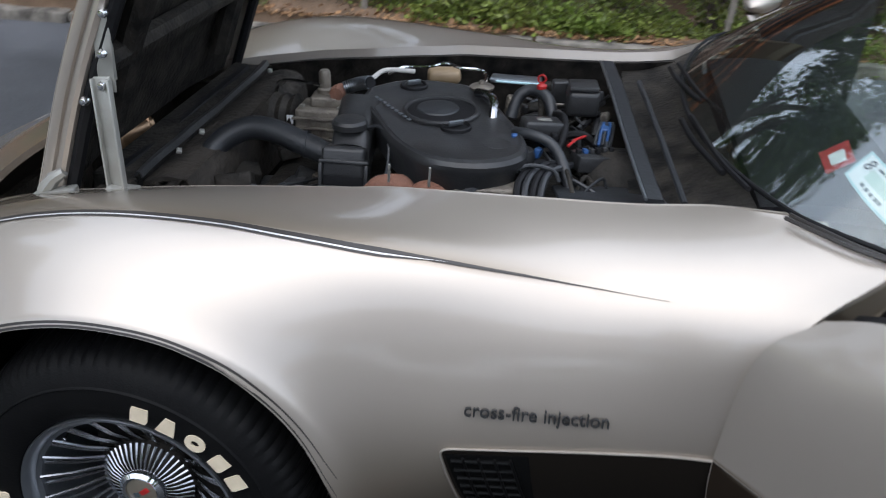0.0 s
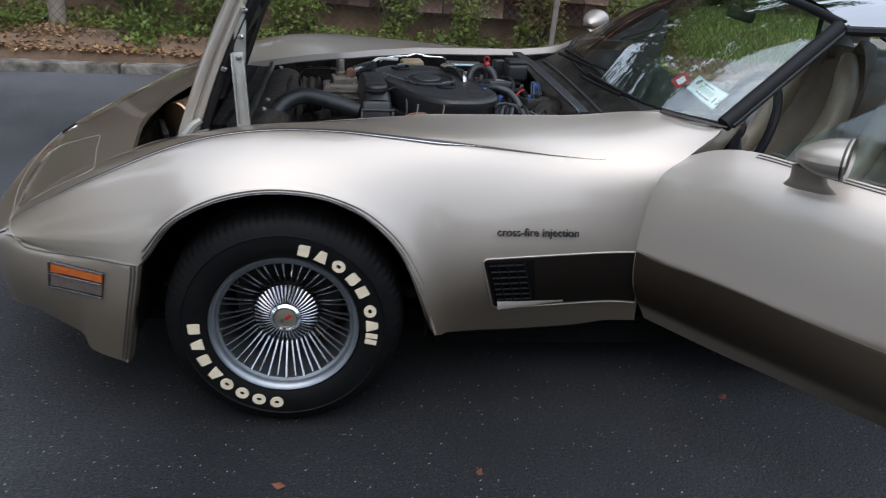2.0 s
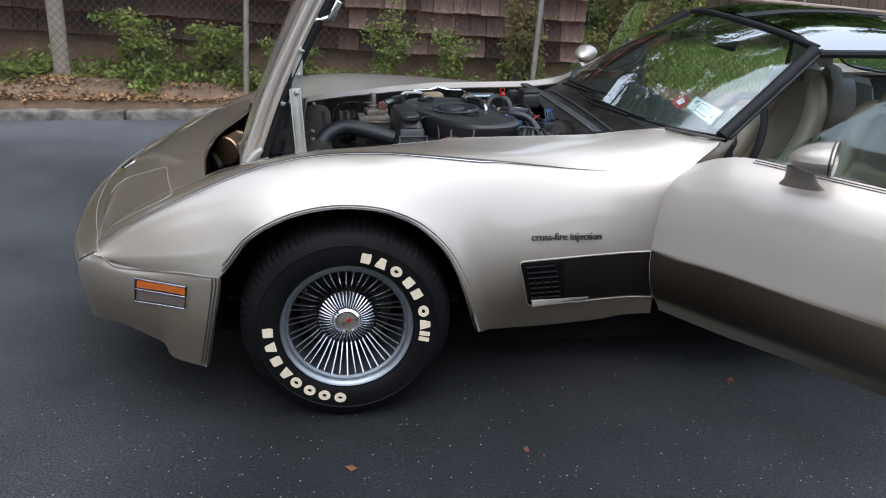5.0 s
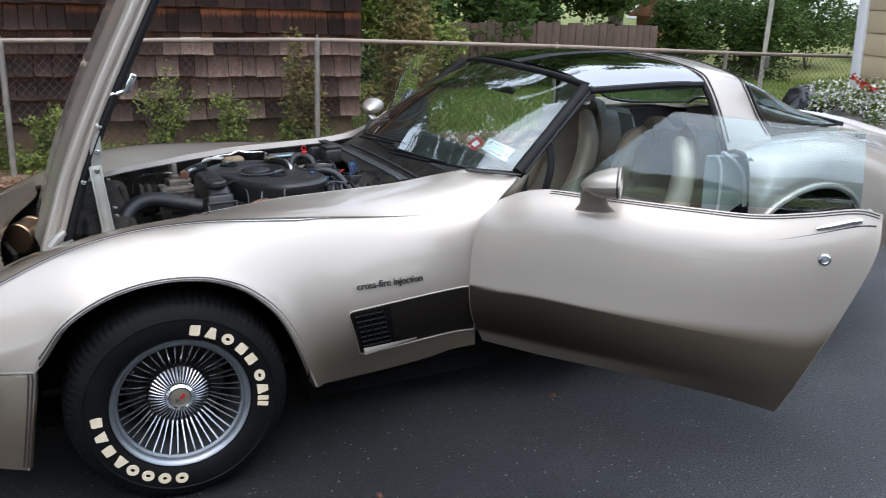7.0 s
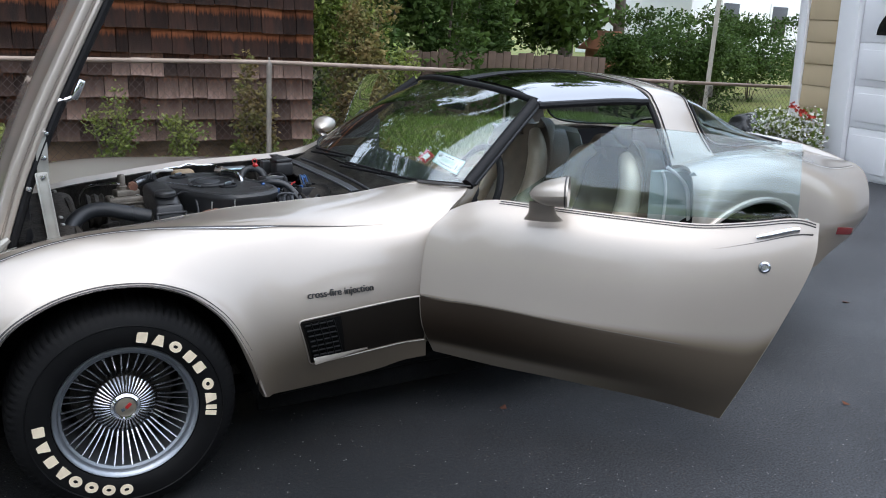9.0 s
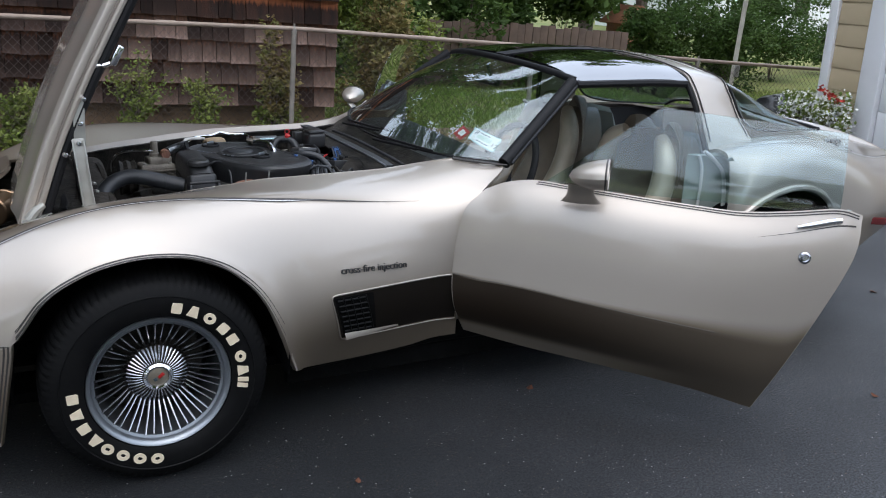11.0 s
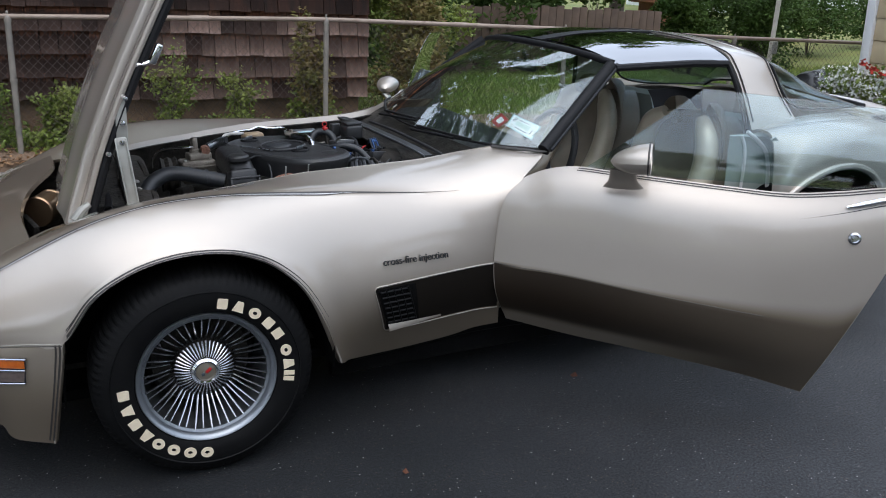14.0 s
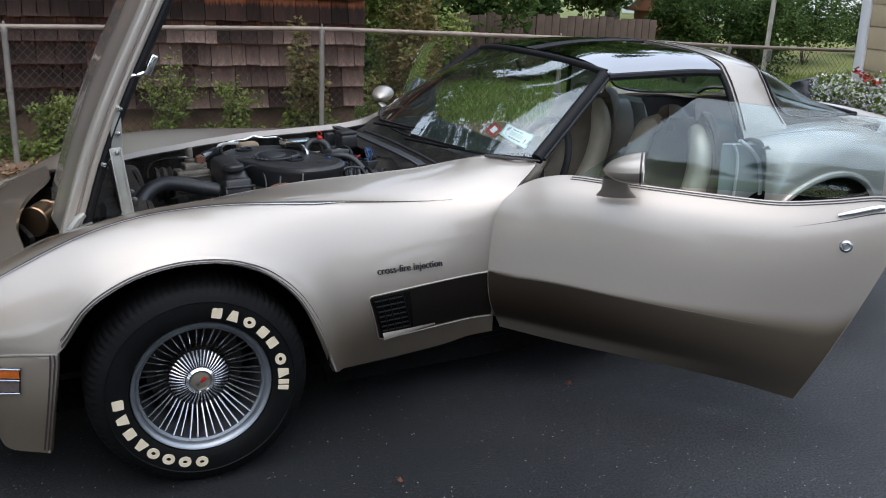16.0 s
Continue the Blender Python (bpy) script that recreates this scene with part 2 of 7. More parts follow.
def wear_and_shade(m, stops):
    """Wear and shade along a shake: its upper, sheltered part keeps its stain, the butt end is bleached, and some shade
    of the course above is put into the colour; noise makes the borders uneven.
    """
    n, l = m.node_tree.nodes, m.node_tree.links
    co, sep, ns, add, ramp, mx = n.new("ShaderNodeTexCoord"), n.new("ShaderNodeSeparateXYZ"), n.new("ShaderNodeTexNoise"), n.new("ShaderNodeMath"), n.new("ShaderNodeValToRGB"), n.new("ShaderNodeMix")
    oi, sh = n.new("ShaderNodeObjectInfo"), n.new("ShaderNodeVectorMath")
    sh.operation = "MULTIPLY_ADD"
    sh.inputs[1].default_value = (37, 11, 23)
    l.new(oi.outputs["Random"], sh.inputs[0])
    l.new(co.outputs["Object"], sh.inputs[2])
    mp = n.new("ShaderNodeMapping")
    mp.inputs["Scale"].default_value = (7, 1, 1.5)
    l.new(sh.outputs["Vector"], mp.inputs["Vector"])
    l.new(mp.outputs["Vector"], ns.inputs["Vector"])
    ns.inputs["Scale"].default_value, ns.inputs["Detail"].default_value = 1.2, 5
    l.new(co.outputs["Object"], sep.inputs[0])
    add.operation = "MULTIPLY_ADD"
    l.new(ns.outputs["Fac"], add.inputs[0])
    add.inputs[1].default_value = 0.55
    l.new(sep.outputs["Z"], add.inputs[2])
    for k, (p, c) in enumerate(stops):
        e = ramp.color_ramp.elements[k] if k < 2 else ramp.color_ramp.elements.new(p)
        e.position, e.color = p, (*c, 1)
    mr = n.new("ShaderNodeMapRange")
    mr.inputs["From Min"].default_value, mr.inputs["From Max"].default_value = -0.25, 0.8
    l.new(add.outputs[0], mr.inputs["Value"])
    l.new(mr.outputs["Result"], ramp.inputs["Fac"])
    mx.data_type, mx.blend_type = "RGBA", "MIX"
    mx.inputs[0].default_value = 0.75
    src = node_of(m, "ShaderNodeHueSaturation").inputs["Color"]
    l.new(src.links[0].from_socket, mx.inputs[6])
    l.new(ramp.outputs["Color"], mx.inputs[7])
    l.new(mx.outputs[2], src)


wear_and_shade(SHAKE, [(0.0, (0.225, 0.152, 0.122)), (0.14, (0.138, 0.088, 0.069)), (0.40, (0.068, 0.042, 0.033)), (0.66, (0.045, 0.023, 0.016)), (0.85, (0.15, 0.062, 0.030))])
wear_and_shade(SHAKERED, [(0.0, (0.035, 0.023, 0.018)), (0.08, (0.016, 0.011, 0.009)), (0.55, (0.010, 0.007, 0.006)), (0.72, (0.20, 0.066, 0.026)), (0.95, (0.27, 0.10, 0.04))])


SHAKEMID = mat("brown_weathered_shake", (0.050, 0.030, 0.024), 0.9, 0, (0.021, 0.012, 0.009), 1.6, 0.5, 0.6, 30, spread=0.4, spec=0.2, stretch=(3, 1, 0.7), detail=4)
wear_and_shade(SHAKEMID, [(0.0, (0.066, 0.041, 0.032)), (0.14, (0.038, 0.0225, 0.0175)), (0.40, (0.020, 0.0115, 0.0085)), (0.66, (0.020, 0.010, 0.007)), (0.82, (0.12, 0.044, 0.020))])


def two_tone(m, thin, bronze):
    """The factory's graduated second colour: an attribute of the panels says how far it is sprayed in. On the bumper it
    also holds shade.
    """
    n, l = m.node_tree.nodes, m.node_tree.links
    fa = n.new("ShaderNodeAttribute")
    fa.attribute_name = "bronze"
    colour = node_of(m, "ShaderNodeValToRGB").outputs["Color"]
    for lo, hi, tone in ((0.0, 0.6, thin), (0.6, 1.0, bronze)):  # thin coats read as warm tan, full ones as dark bronze
        mr, mx = n.new("ShaderNodeMapRange"), n.new("ShaderNodeMix")
        mr.inputs["From Min"].default_value, mr.inputs["From Max"].default_value = lo, hi
        mx.data_type = "RGBA"
        mx.inputs[7].default_value = (*tone, 1)
        l.new(fa.outputs["Fac"], mr.inputs["Value"])
        l.new(mr.outputs["Result"], mx.inputs[0])
        l.new(colour, mx.inputs[6])
        colour = mx.outputs[2]
    l.new(colour, n["Principled BSDF"].inputs["Base Color"])
    gl = n.new("ShaderNodeMapRange")  # the darker coat is less glossy
    gl.inputs["From Min"].default_value, gl.inputs["To Min"].default_value, gl.inputs["To Max"].default_value = 0.6, 1.0, 0.18
    l.new(fa.outputs["Fac"], gl.inputs["Value"])
    l.new(gl.outputs["Result"], n["Principled BSDF"].inputs["Coat Weight"])


def sprayed(ob, values):
    ob.data.attributes.new("bronze", "FLOAT", "POINT").data.foreach_set("value", [float(v) for v in values])


def ease(a, b, x):
    """A soft step from 0 at a to 1 at b."""
    t = min(1.0, max(0.0, (x - a) / (b - a)))
    return t * t * (3 - 2 * t)


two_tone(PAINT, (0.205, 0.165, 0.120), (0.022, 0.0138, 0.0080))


def glass_mat(name, tint, rough=0.0, ior=1.5):
    m = mat(name, tint, rough)
    b = m.node_tree.nodes["Principled BSDF"]
    b.inputs["Transmission Weight"].default_value, b.inputs["IOR"].default_value = 1.0, ior
    return m


GLASS = glass_mat("windscreen_glass", (0.83, 0.95, 0.93), ior=1.78)
DOORGLASS = glass_mat("tinted_door_glass", (0.69, 0.85, 0.89), ior=1.56)
HATCH = glass_mat("hatch_glass", (0.46, 0.62, 0.70), ior=1.75)

# white stone chips in the asphalt
n, l = ASPHALT.node_tree.nodes, ASPHALT.node_tree.links
co, vor, cr, mx = n.new("ShaderNodeTexCoord"), n.new("ShaderNodeTexVoronoi"), n.new("ShaderNodeValToRGB"), n.new("ShaderNodeMix")
vor.inputs["Scale"].default_value, vor.inputs["Randomness"].default_value = 44, 1
cr.color_ramp.elements[0].position, cr.color_ramp.elements[1].position = 0.07, 0.13
cr.color_ramp.elements[0].color, cr.color_ramp.elements[1].color = (1, 1, 1, 1), (0, 0, 0, 1)
mx.data_type = "RGBA"
l.new(co.outputs["Object"], vor.inputs["Vector"])
l.new(vor.outputs["Distance"], cr.inputs["Fac"])
pick, both = n.new("ShaderNodeMath"), n.new("ShaderNodeMath")
pick.operation, both.operation = "GREATER_THAN", "MULTIPLY"
pick.inputs[1].default_value = 0.48
l.new(vor.outputs["Color"], pick.inputs[0])
l.new(pick.outputs[0], both.inputs[0])
l.new(cr.outputs["Color"], both.inputs[1])
l.new(both.outputs[0], mx.inputs[0])
agg, aggr, aggm = n.new("ShaderNodeTexNoise"), n.new("ShaderNodeMapRange"), n.new("ShaderNodeVectorMath")
agg.inputs["Scale"].default_value, agg.inputs["Detail"].default_value = 280, 2
aggr.inputs["From Min"].default_value, aggr.inputs["From Max"].default_value = 0.35, 0.7
aggr.inputs["To Min"].default_value, aggr.inputs["To Max"].default_value = 0.32, 2.2
aggm.operation = "SCALE"
l.new(co.outputs["Object"], agg.inputs["Vector"])
l.new(agg.outputs["Fac"], aggr.inputs["Value"])
l.new(node_of(ASPHALT, "ShaderNodeValToRGB").outputs["Color"], aggm.inputs[0])
l.new(aggr.outputs["Result"], aggm.inputs["Scale"])
# paler asphalt towards the tail, the kerb and ahead of the nose, broken by noise
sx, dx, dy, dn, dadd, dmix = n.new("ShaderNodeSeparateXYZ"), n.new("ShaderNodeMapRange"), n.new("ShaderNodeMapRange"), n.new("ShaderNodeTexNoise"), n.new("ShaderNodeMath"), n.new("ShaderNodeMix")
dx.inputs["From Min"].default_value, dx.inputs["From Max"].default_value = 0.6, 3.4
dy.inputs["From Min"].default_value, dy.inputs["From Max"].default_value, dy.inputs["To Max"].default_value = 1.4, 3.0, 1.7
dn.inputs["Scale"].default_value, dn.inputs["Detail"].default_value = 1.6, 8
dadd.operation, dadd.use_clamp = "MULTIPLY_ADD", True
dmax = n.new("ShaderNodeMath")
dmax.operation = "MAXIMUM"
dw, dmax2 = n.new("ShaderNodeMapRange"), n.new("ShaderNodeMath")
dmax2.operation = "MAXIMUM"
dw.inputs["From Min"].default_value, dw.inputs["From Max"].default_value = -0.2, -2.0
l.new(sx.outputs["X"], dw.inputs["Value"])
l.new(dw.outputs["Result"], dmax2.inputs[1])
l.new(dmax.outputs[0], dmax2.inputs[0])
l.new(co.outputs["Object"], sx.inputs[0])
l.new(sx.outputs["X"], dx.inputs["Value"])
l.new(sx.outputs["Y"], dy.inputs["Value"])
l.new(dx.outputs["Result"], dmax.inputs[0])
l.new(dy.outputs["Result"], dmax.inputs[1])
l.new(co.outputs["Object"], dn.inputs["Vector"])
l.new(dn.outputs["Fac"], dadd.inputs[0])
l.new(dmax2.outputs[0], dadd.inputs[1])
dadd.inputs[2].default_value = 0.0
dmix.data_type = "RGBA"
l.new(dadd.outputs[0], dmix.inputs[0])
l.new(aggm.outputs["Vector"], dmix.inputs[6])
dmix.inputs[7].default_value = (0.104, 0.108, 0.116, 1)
# coarse grain and brown grit over both
gr, grr, grm = n.new("ShaderNodeTexNoise"), n.new("ShaderNodeMapRange"), n.new("ShaderNodeVectorMath")
gr.inputs["Scale"].default_value, gr.inputs["Detail"].default_value, gr.inputs["Roughness"].default_value = 130, 4, 0.75
grr.inputs["From Min"].default_value, grr.inputs["From Max"].default_value = 0.36, 0.66
grr.inputs["To Min"].default_value, grr.inputs["To Max"].default_value = 0.24, 2.15
grm.operation = "SCALE"
l.new(co.outputs["Object"], gr.inputs["Vector"])
l.new(gr.outputs["Fac"], grr.inputs["Value"])
l.new(dmix.outputs[2], grm.inputs[0])
l.new(grr.outputs["Result"], grm.inputs["Scale"])
gv, gcr, gpick, gboth, gmix, gsep = n.new("ShaderNodeTexVoronoi"), n.new("ShaderNodeValToRGB"), n.new("ShaderNodeMath"), n.new("ShaderNodeMath"), n.new("ShaderNodeMix"), n.new("ShaderNodeSeparateColor")
gv.inputs["Scale"].default_value = 85
gcr.color_ramp.elements[0].position, gcr.color_ramp.elements[1].position = 0.10, 0.24
gcr.color_ramp.elements[0].color, gcr.color_ramp.elements[1].color = (1, 1, 1, 1), (0, 0, 0, 1)
gpick.operation, gboth.operation = "GREATER_THAN", "MULTIPLY"
gpick.inputs[1].default_value = 0.70
gmix.data_type = "RGBA"
l.new(co.outputs["Object"], gv.inputs["Vector"])
l.new(gv.outputs["Distance"], gcr.inputs["Fac"])
l.new(gv.outputs["Color"], gsep.inputs[0])
l.new(gsep.outputs[1], gpick.inputs[0])
l.new(gpick.outputs[0], gboth.inputs[0])
l.new(gcr.outputs["Color"], gboth.inputs[1])
l.new(gboth.outputs[0], gmix.inputs[0])
l.new(grm.outputs["Vector"], gmix.inputs[6])
gmix.inputs[7].default_value = (0.115, 0.085, 0.068, 1)
l.new(gmix.outputs[2], mx.inputs[6])
hue = n.new("ShaderNodeSeparateColor")
chip = n.new("ShaderNodeValToRGB")
chip.color_ramp.elements[0].color, chip.color_ramp.elements[1].color = (0.10, 0.075, 0.055, 1), (0.42, 0.41, 0.40, 1)
l.new(vor.outputs["Color"], hue.inputs[0])
l.new(hue.outputs["Green"], chip.inputs["Fac"])
l.new(chip.outputs["Color"], mx.inputs[7])
l.new(mx.outputs[2], n["Principled BSDF"].inputs["Base Color"])


# ---- mesh helpers ----
def mesh_of(name, bm, material, smooth=35):
    me = bpy.data.meshes.new(name)
    bm.to_mesh(me)
    bm.free()
    me.materials.append(material)
    if smooth:
        me.polygons.foreach_set("use_smooth", [True] * len(me.polygons))
        me.set_sharp_from_angle(angle=radians(smooth))
    return me


def part(name, bm, material, parent=None, label="", smooth=35):
    ob = new(name, mesh_of(name, bm, material, smooth))
    ob.parent = parent
    return tagged(ob, label)


def thing(name, label, category, group="", kind="", at=None):
    ob = new(name)
    ob.empty_display_size = 0.1
    if at:
        ob.matrix_world = at
    return tagged(ob, label, category, group, kind)


def cr1(p0, p1, p2, p3, t):
    return 0.5 * (2 * p1 + (p2 - p0) * t + (2 * p0 - 5 * p1 + 4 * p2 - p3) * t * t + (3 * p1 - p0 - 3 * p2 + p3) * t ** 3)


def spline(pts, n, par=None):
    """n + 1 points along a smooth curve through pts; par spaces them unevenly."""
    P = np.asarray(pts, float)
    if par is not None:
        t = np.asarray(par, float)
        d = np.diff(P, axis=0) / np.diff(t)[:, None]
        h = np.diff(t)
        m = np.empty_like(P)
        m[0], m[-1] = d[0], d[-1]
        m[1:-1] = (d[:-1] * h[1:, None] + d[1:] * h[:-1, None]) / (h[:-1] + h[1:])[:, None]
        out = []
        for x in np.linspace(t[0], t[-1], n + 1):
            j = min(max(int(np.searchsorted(t, x, "right")) - 1, 0), len(t) - 2)
            s = (x - t[j]) / h[j]
            out.append((2 * s ** 3 - 3 * s ** 2 + 1) * P[j] + (s ** 3 - 2 * s ** 2 + s) * h[j] * m[j] + (3 * s ** 2 - 2 * s ** 3) * P[j + 1] + (s ** 3 - s ** 2) * h[j] * m[j + 1])
        return np.array(out)
    P = np.concatenate([[2 * P[0] - P[1]], P, [2 * P[-1] - P[-2]]])
    k, out = len(P) - 3, []
    for i in range(n + 1):
        u = i / n * k
        j = min(int(u), k - 1)
        out.append(cr1(P[j], P[j + 1], P[j + 2], P[j + 3], u - j))
    return np.array(out)


def loft(net, nu, nv, par=None):
    """A smooth grid of nu x nv cells through a net of points: rows along the body, columns across it."""
    rows = [spline(r, nv) for r in net]
    return np.stack([spline([r[j] for r in rows], nu, par) for j in range(nv + 1)], axis=1)


def grid_bm(g, thick=0.0, towards=(0, 0, 0), bm=None):
    """A sheet from a grid of points, with a second skin and rims where thick is given."""
    bm = bm or bmesh.new()
    nu, nv = g.shape[0] - 1, g.shape[1] - 1
    V = [[bm.verts.new(p) for p in row] for row in g]
    for i in range(nu):
        for j in range(nv):
            bm.faces.new((V[i][j], V[i + 1][j], V[i + 1][j + 1], V[i][j + 1]))
    if thick:
        du, dv = np.gradient(g, axis=0), np.gradient(g, axis=1)
        N = np.cross(du, dv)
        N /= np.maximum(np.linalg.norm(N, axis=2, keepdims=True), 1e-9)
        c = g.reshape(-1, 3).mean(0)
        if ((N.reshape(-1, 3).mean(0)) @ (np.array(towards) - c)) < 0:
            N = -N
        h = g + thick * N
        W = [[bm.verts.new(p) for p in row] for row in h]
        for i in range(nu):
            for j in range(nv):
                bm.faces.new((W[i][j], W[i][j + 1], W[i + 1][j + 1], W[i + 1][j]))
        for i in range(nu):
            for j in (0, nv):
                bm.faces.new((V[i][j], W[i][j], W[i + 1][j], V[i + 1][j]))
        for j in range(nv):
            for i in (0, nu):
                bm.faces.new((V[i][j], V[i][j + 1], W[i][j + 1], W[i][j]))
    bmesh.ops.recalc_face_normals(bm, faces=bm.faces)
    return bm


def box(size, at=(0, 0, 0), rot=None, bevel=0.0, bm=None, seg=2):
    """A box with rounded edges."""
    out = bm or bmesh.new()
    m = Matrix.Translation(at) @ (rot or Matrix()) @ Matrix.Diagonal((*size, 1))
    made = bmesh.ops.create_cube(out, size=1, matrix=m)["verts"]
    if bevel:
        es = list({e for v in made for e in v.link_edges})
        bmesh.ops.bevel(out, geom=es, offset=bevel, segments=seg, affect="EDGES", profile=0.5)
    return out


def tube(pts, r, seg=10, bm=None, smooth=0, caps=True):
    """A round tube along points; r is one radius or one for each point."""
    out = bm or bmesh.new()
    P = spline(pts, smooth) if smooth else np.asarray(pts, float)
    rr = np.interp(np.linspace(0, 1, len(P)), np.linspace(0, 1, np.size(r)), np.atleast_1d(r)) if np.size(r) > 1 else np.full(len(P), float(np.ravel(r)[0]))
    T = np.gradient(P, axis=0)
    T /= np.linalg.norm(T, axis=1, keepdims=True)
    up = np.array([0, 0, 1.0]) if abs(T[0][2]) < 0.9 else np.array([1.0, 0, 0])
    rings = []
    for p, t, q in zip(P, T, rr):
        a = np.cross(t, up)
        a /= np.linalg.norm(a)
        b = np.cross(a, t)
        up = b
        rings.append([out.verts.new(p + q * (math.cos(2 * math.pi * k / seg) * a + math.sin(2 * math.pi * k / seg) * b)) for k in range(seg)])
    for A, B in zip(rings, rings[1:]):
        for k in range(seg):
            out.faces.new((A[k], A[(k + 1) % seg], B[(k + 1) % seg], B[k]))
    if caps:
        out.faces.new(rings[0][::-1])
        out.faces.new(rings[-1])
    return out


def lathe(profile, seg, centre=(0, 0, 0), axis="y", bm=None, close=False):
    """A body of revolution; profile rows are (radius, along the axis)."""
    out = bm or bmesh.new()
    rings = []
    for r, h in profile:
        ring = []
        for k in range(seg):
            a = 2 * math.pi * k / seg
            c, s = r * math.cos(a), r * math.sin(a)
            p = {"y": (c, h, s), "z": (c, s, h), "x": (h, c, s)}[axis]
            ring.append(out.verts.new(Vector(p) + Vector(centre)))
        rings.append(ring)
    pairs = list(zip(rings, rings[1:])) + ([(rings[-1], rings[0])] if close else [])
    for A, B in pairs:
        for k in range(seg):
            out.faces.new((A[k], A[(k + 1) % seg], B[(k + 1) % seg], B[k]))
    if not close:
        for ring in (rings[0], rings[-1]):
            if (ring[0].co - ring[seg // 2].co).length > 1e-4:
                out.faces.new(ring)
    bmesh.ops.recalc_face_normals(out, faces=out.faces)
    return out


def prism(outline, depth, bm=None, m=None):
    """A flat shape given by (x, y) corners, with depth along z, moved by m."""
    out = bm or bmesh.new()
    m = m or Matrix()
    a = [out.verts.new(m @ Vector((x, y, 0))) for x, y in outline]
    b = [out.verts.new(m @ Vector((x, y, depth))) for x, y in outline]
    k = len(a)
    out.faces.new(a[::-1])
    out.faces.new(b)
    for i in range(k):
        out.faces.new((a[i], a[(i + 1) % k], b[(i + 1) % k], b[i]))
    bmesh.ops.recalc_face_normals(out, faces=out.faces)
    return out


def leaf_mesh(name, places, sizes, material, rng, flat=0.0, slim=0.5):
    """Many small folded leaves, each turned its own way."""
    n = len(places)
    d = rng.normal(size=(n, 3))
    d[:, 2] *= 1 - flat
    d /= np.linalg.norm(d, axis=1, keepdims=True)
    e = np.cross(d, rng.normal(size=(n, 3)) * (1, 1, 1 - flat) + (0, 0, flat * 3))
    e /= np.linalg.norm(e, axis=1, keepdims=True)
    f = np.cross(d, e)
    s = np.asarray(sizes).reshape(-1, 1)
    P = np.asarray(places, float)
    v = np.stack([P, P + s * (0.5 * d + slim * 0.5 * e + 0.12 * f), P + s * d, P + s * (0.5 * d - slim * 0.5 * e + 0.12 * f)], axis=1).reshape(-1, 3)
    q = np.arange(n) * 4
    me = bpy.data.meshes.new(name)
    me.from_pydata(v.tolist(), [], np.stack([q, q + 1, q + 2, q + 3], 1).tolist())
    me.materials.append(material)
    return me


def clumps(rng, n, centres, radii):
    """Places scattered in uneven clumps round the centres, thicker towards their skins."""
    c = np.asarray(centres, float)
    r = np.asarray(radii, float)
    r = r if r.ndim == 2 else np.broadcast_to(r.reshape(-1, 1), (len(c), 1))
    k = rng.integers(0, len(c), n)
    d = rng.normal(size=(n, 3))
    d /= np.linalg.norm(d, axis=1, keepdims=True)
    return c[k] + d * r[k] * (rng.random((n, 1)) ** 0.45)


def words(text, height, material, m, parent, name, depth=0.003, label="", stretch=1.0):
    """Raised writing in the built-in font."""
    cu = bpy.data.curves.new(name, "FONT")
    cu.body, cu.size, cu.extrude, cu.align_x = text, height, depth, "LEFT"
    tmp = bpy.data.objects.new(name + "_tmp", cu)
    scene.collection.objects.link(tmp)
    me = bpy.data.meshes.new_from_object(tmp.evaluated_get(bpy.context.evaluated_depsgraph_get()))
    bpy.data.objects.remove(tmp)
    me.transform(m @ Matrix.Diagonal((stretch, 1, 1, 1)))
    me.materials.clear()
    me.materials.append(material)
    ob = new(name, me)
    ob.parent = parent
    return tagged(ob, label)


# ---- ground, driveway, kerb ----
SLOPE = 3.0  # the land beyond the kerb falls away against the driveway by this many degrees
LAND = pose(0, 0, 0, 0, SLOPE, 0)
KERB_Y = 3.38


def land_z(x, y):
    if y < KERB_Y + 0.1:
        return -0.04
    rise = 0.07 if y < KERB_Y + 0.25 else 0.09
    return rise - math.tan(radians(SLOPE)) * max(-12.0, min(12.0, x)) * min(1.0, max(0.0, (y - KERB_Y) / 0.35))


xs = np.concatenate([[-300, -120, -60, -30, -18], np.linspace(-12, 14, 53), [20, 40, 90, 200, 300]])
ys = np.concatenate([[-300, -100, -40, -20, 0, 3.3, 3.42, 3.5, 3.6], np.linspace(3.8, 12, 22), [15, 20, 30, 60, 140, 300]])
g = np.array([[(x, y, land_z(x, y) + (0.02 * noise.noise((x * 1.7, y * 1.7, 3.0)) if y > 3.55 and abs(x) < 15 else 0)) for y in ys] for x in xs])
ground = part("ground", grid_bm(g), GRASS, None, "dry patchy green lawn beyond the kerb and fence")
tagged(ground, category="ground", kind="structure")

bm = grid_bm(np.array([[(x, y, 0.0) for y in np.linspace(-60, KERB_Y, 8)] for x in np.linspace(-8.5, 22, 8)]), 0.03, (0, 0, -5))
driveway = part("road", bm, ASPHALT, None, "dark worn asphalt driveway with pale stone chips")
tagged(driveway, category="driveway", kind="structure")

rng = np.random.default_rng(5)
bm = grid_bm(np.array([[((x, y, land_z(x, y) + 0.03 + 0.02 * (1 + noise.noise((x * 2.3, y * 2.3, 1.0))) + max(0, 0.05 - land_z(x, y)) * (y < KERB_Y + 0.3)) if y > KERB_Y + 0.1 else (x, y, -0.02)) for y in [KERB_Y + 0.045, KERB_Y + 0.115, *np.linspace(KERB_Y + 0.15, 4.9, 14)]] for x in np.linspace(-12, 6.3, 90)]))
bank = part("bank", bm, SOIL, None, "bank of brown soil strewn with dead leaves")
tagged(bank, category="ground", kind="structure")

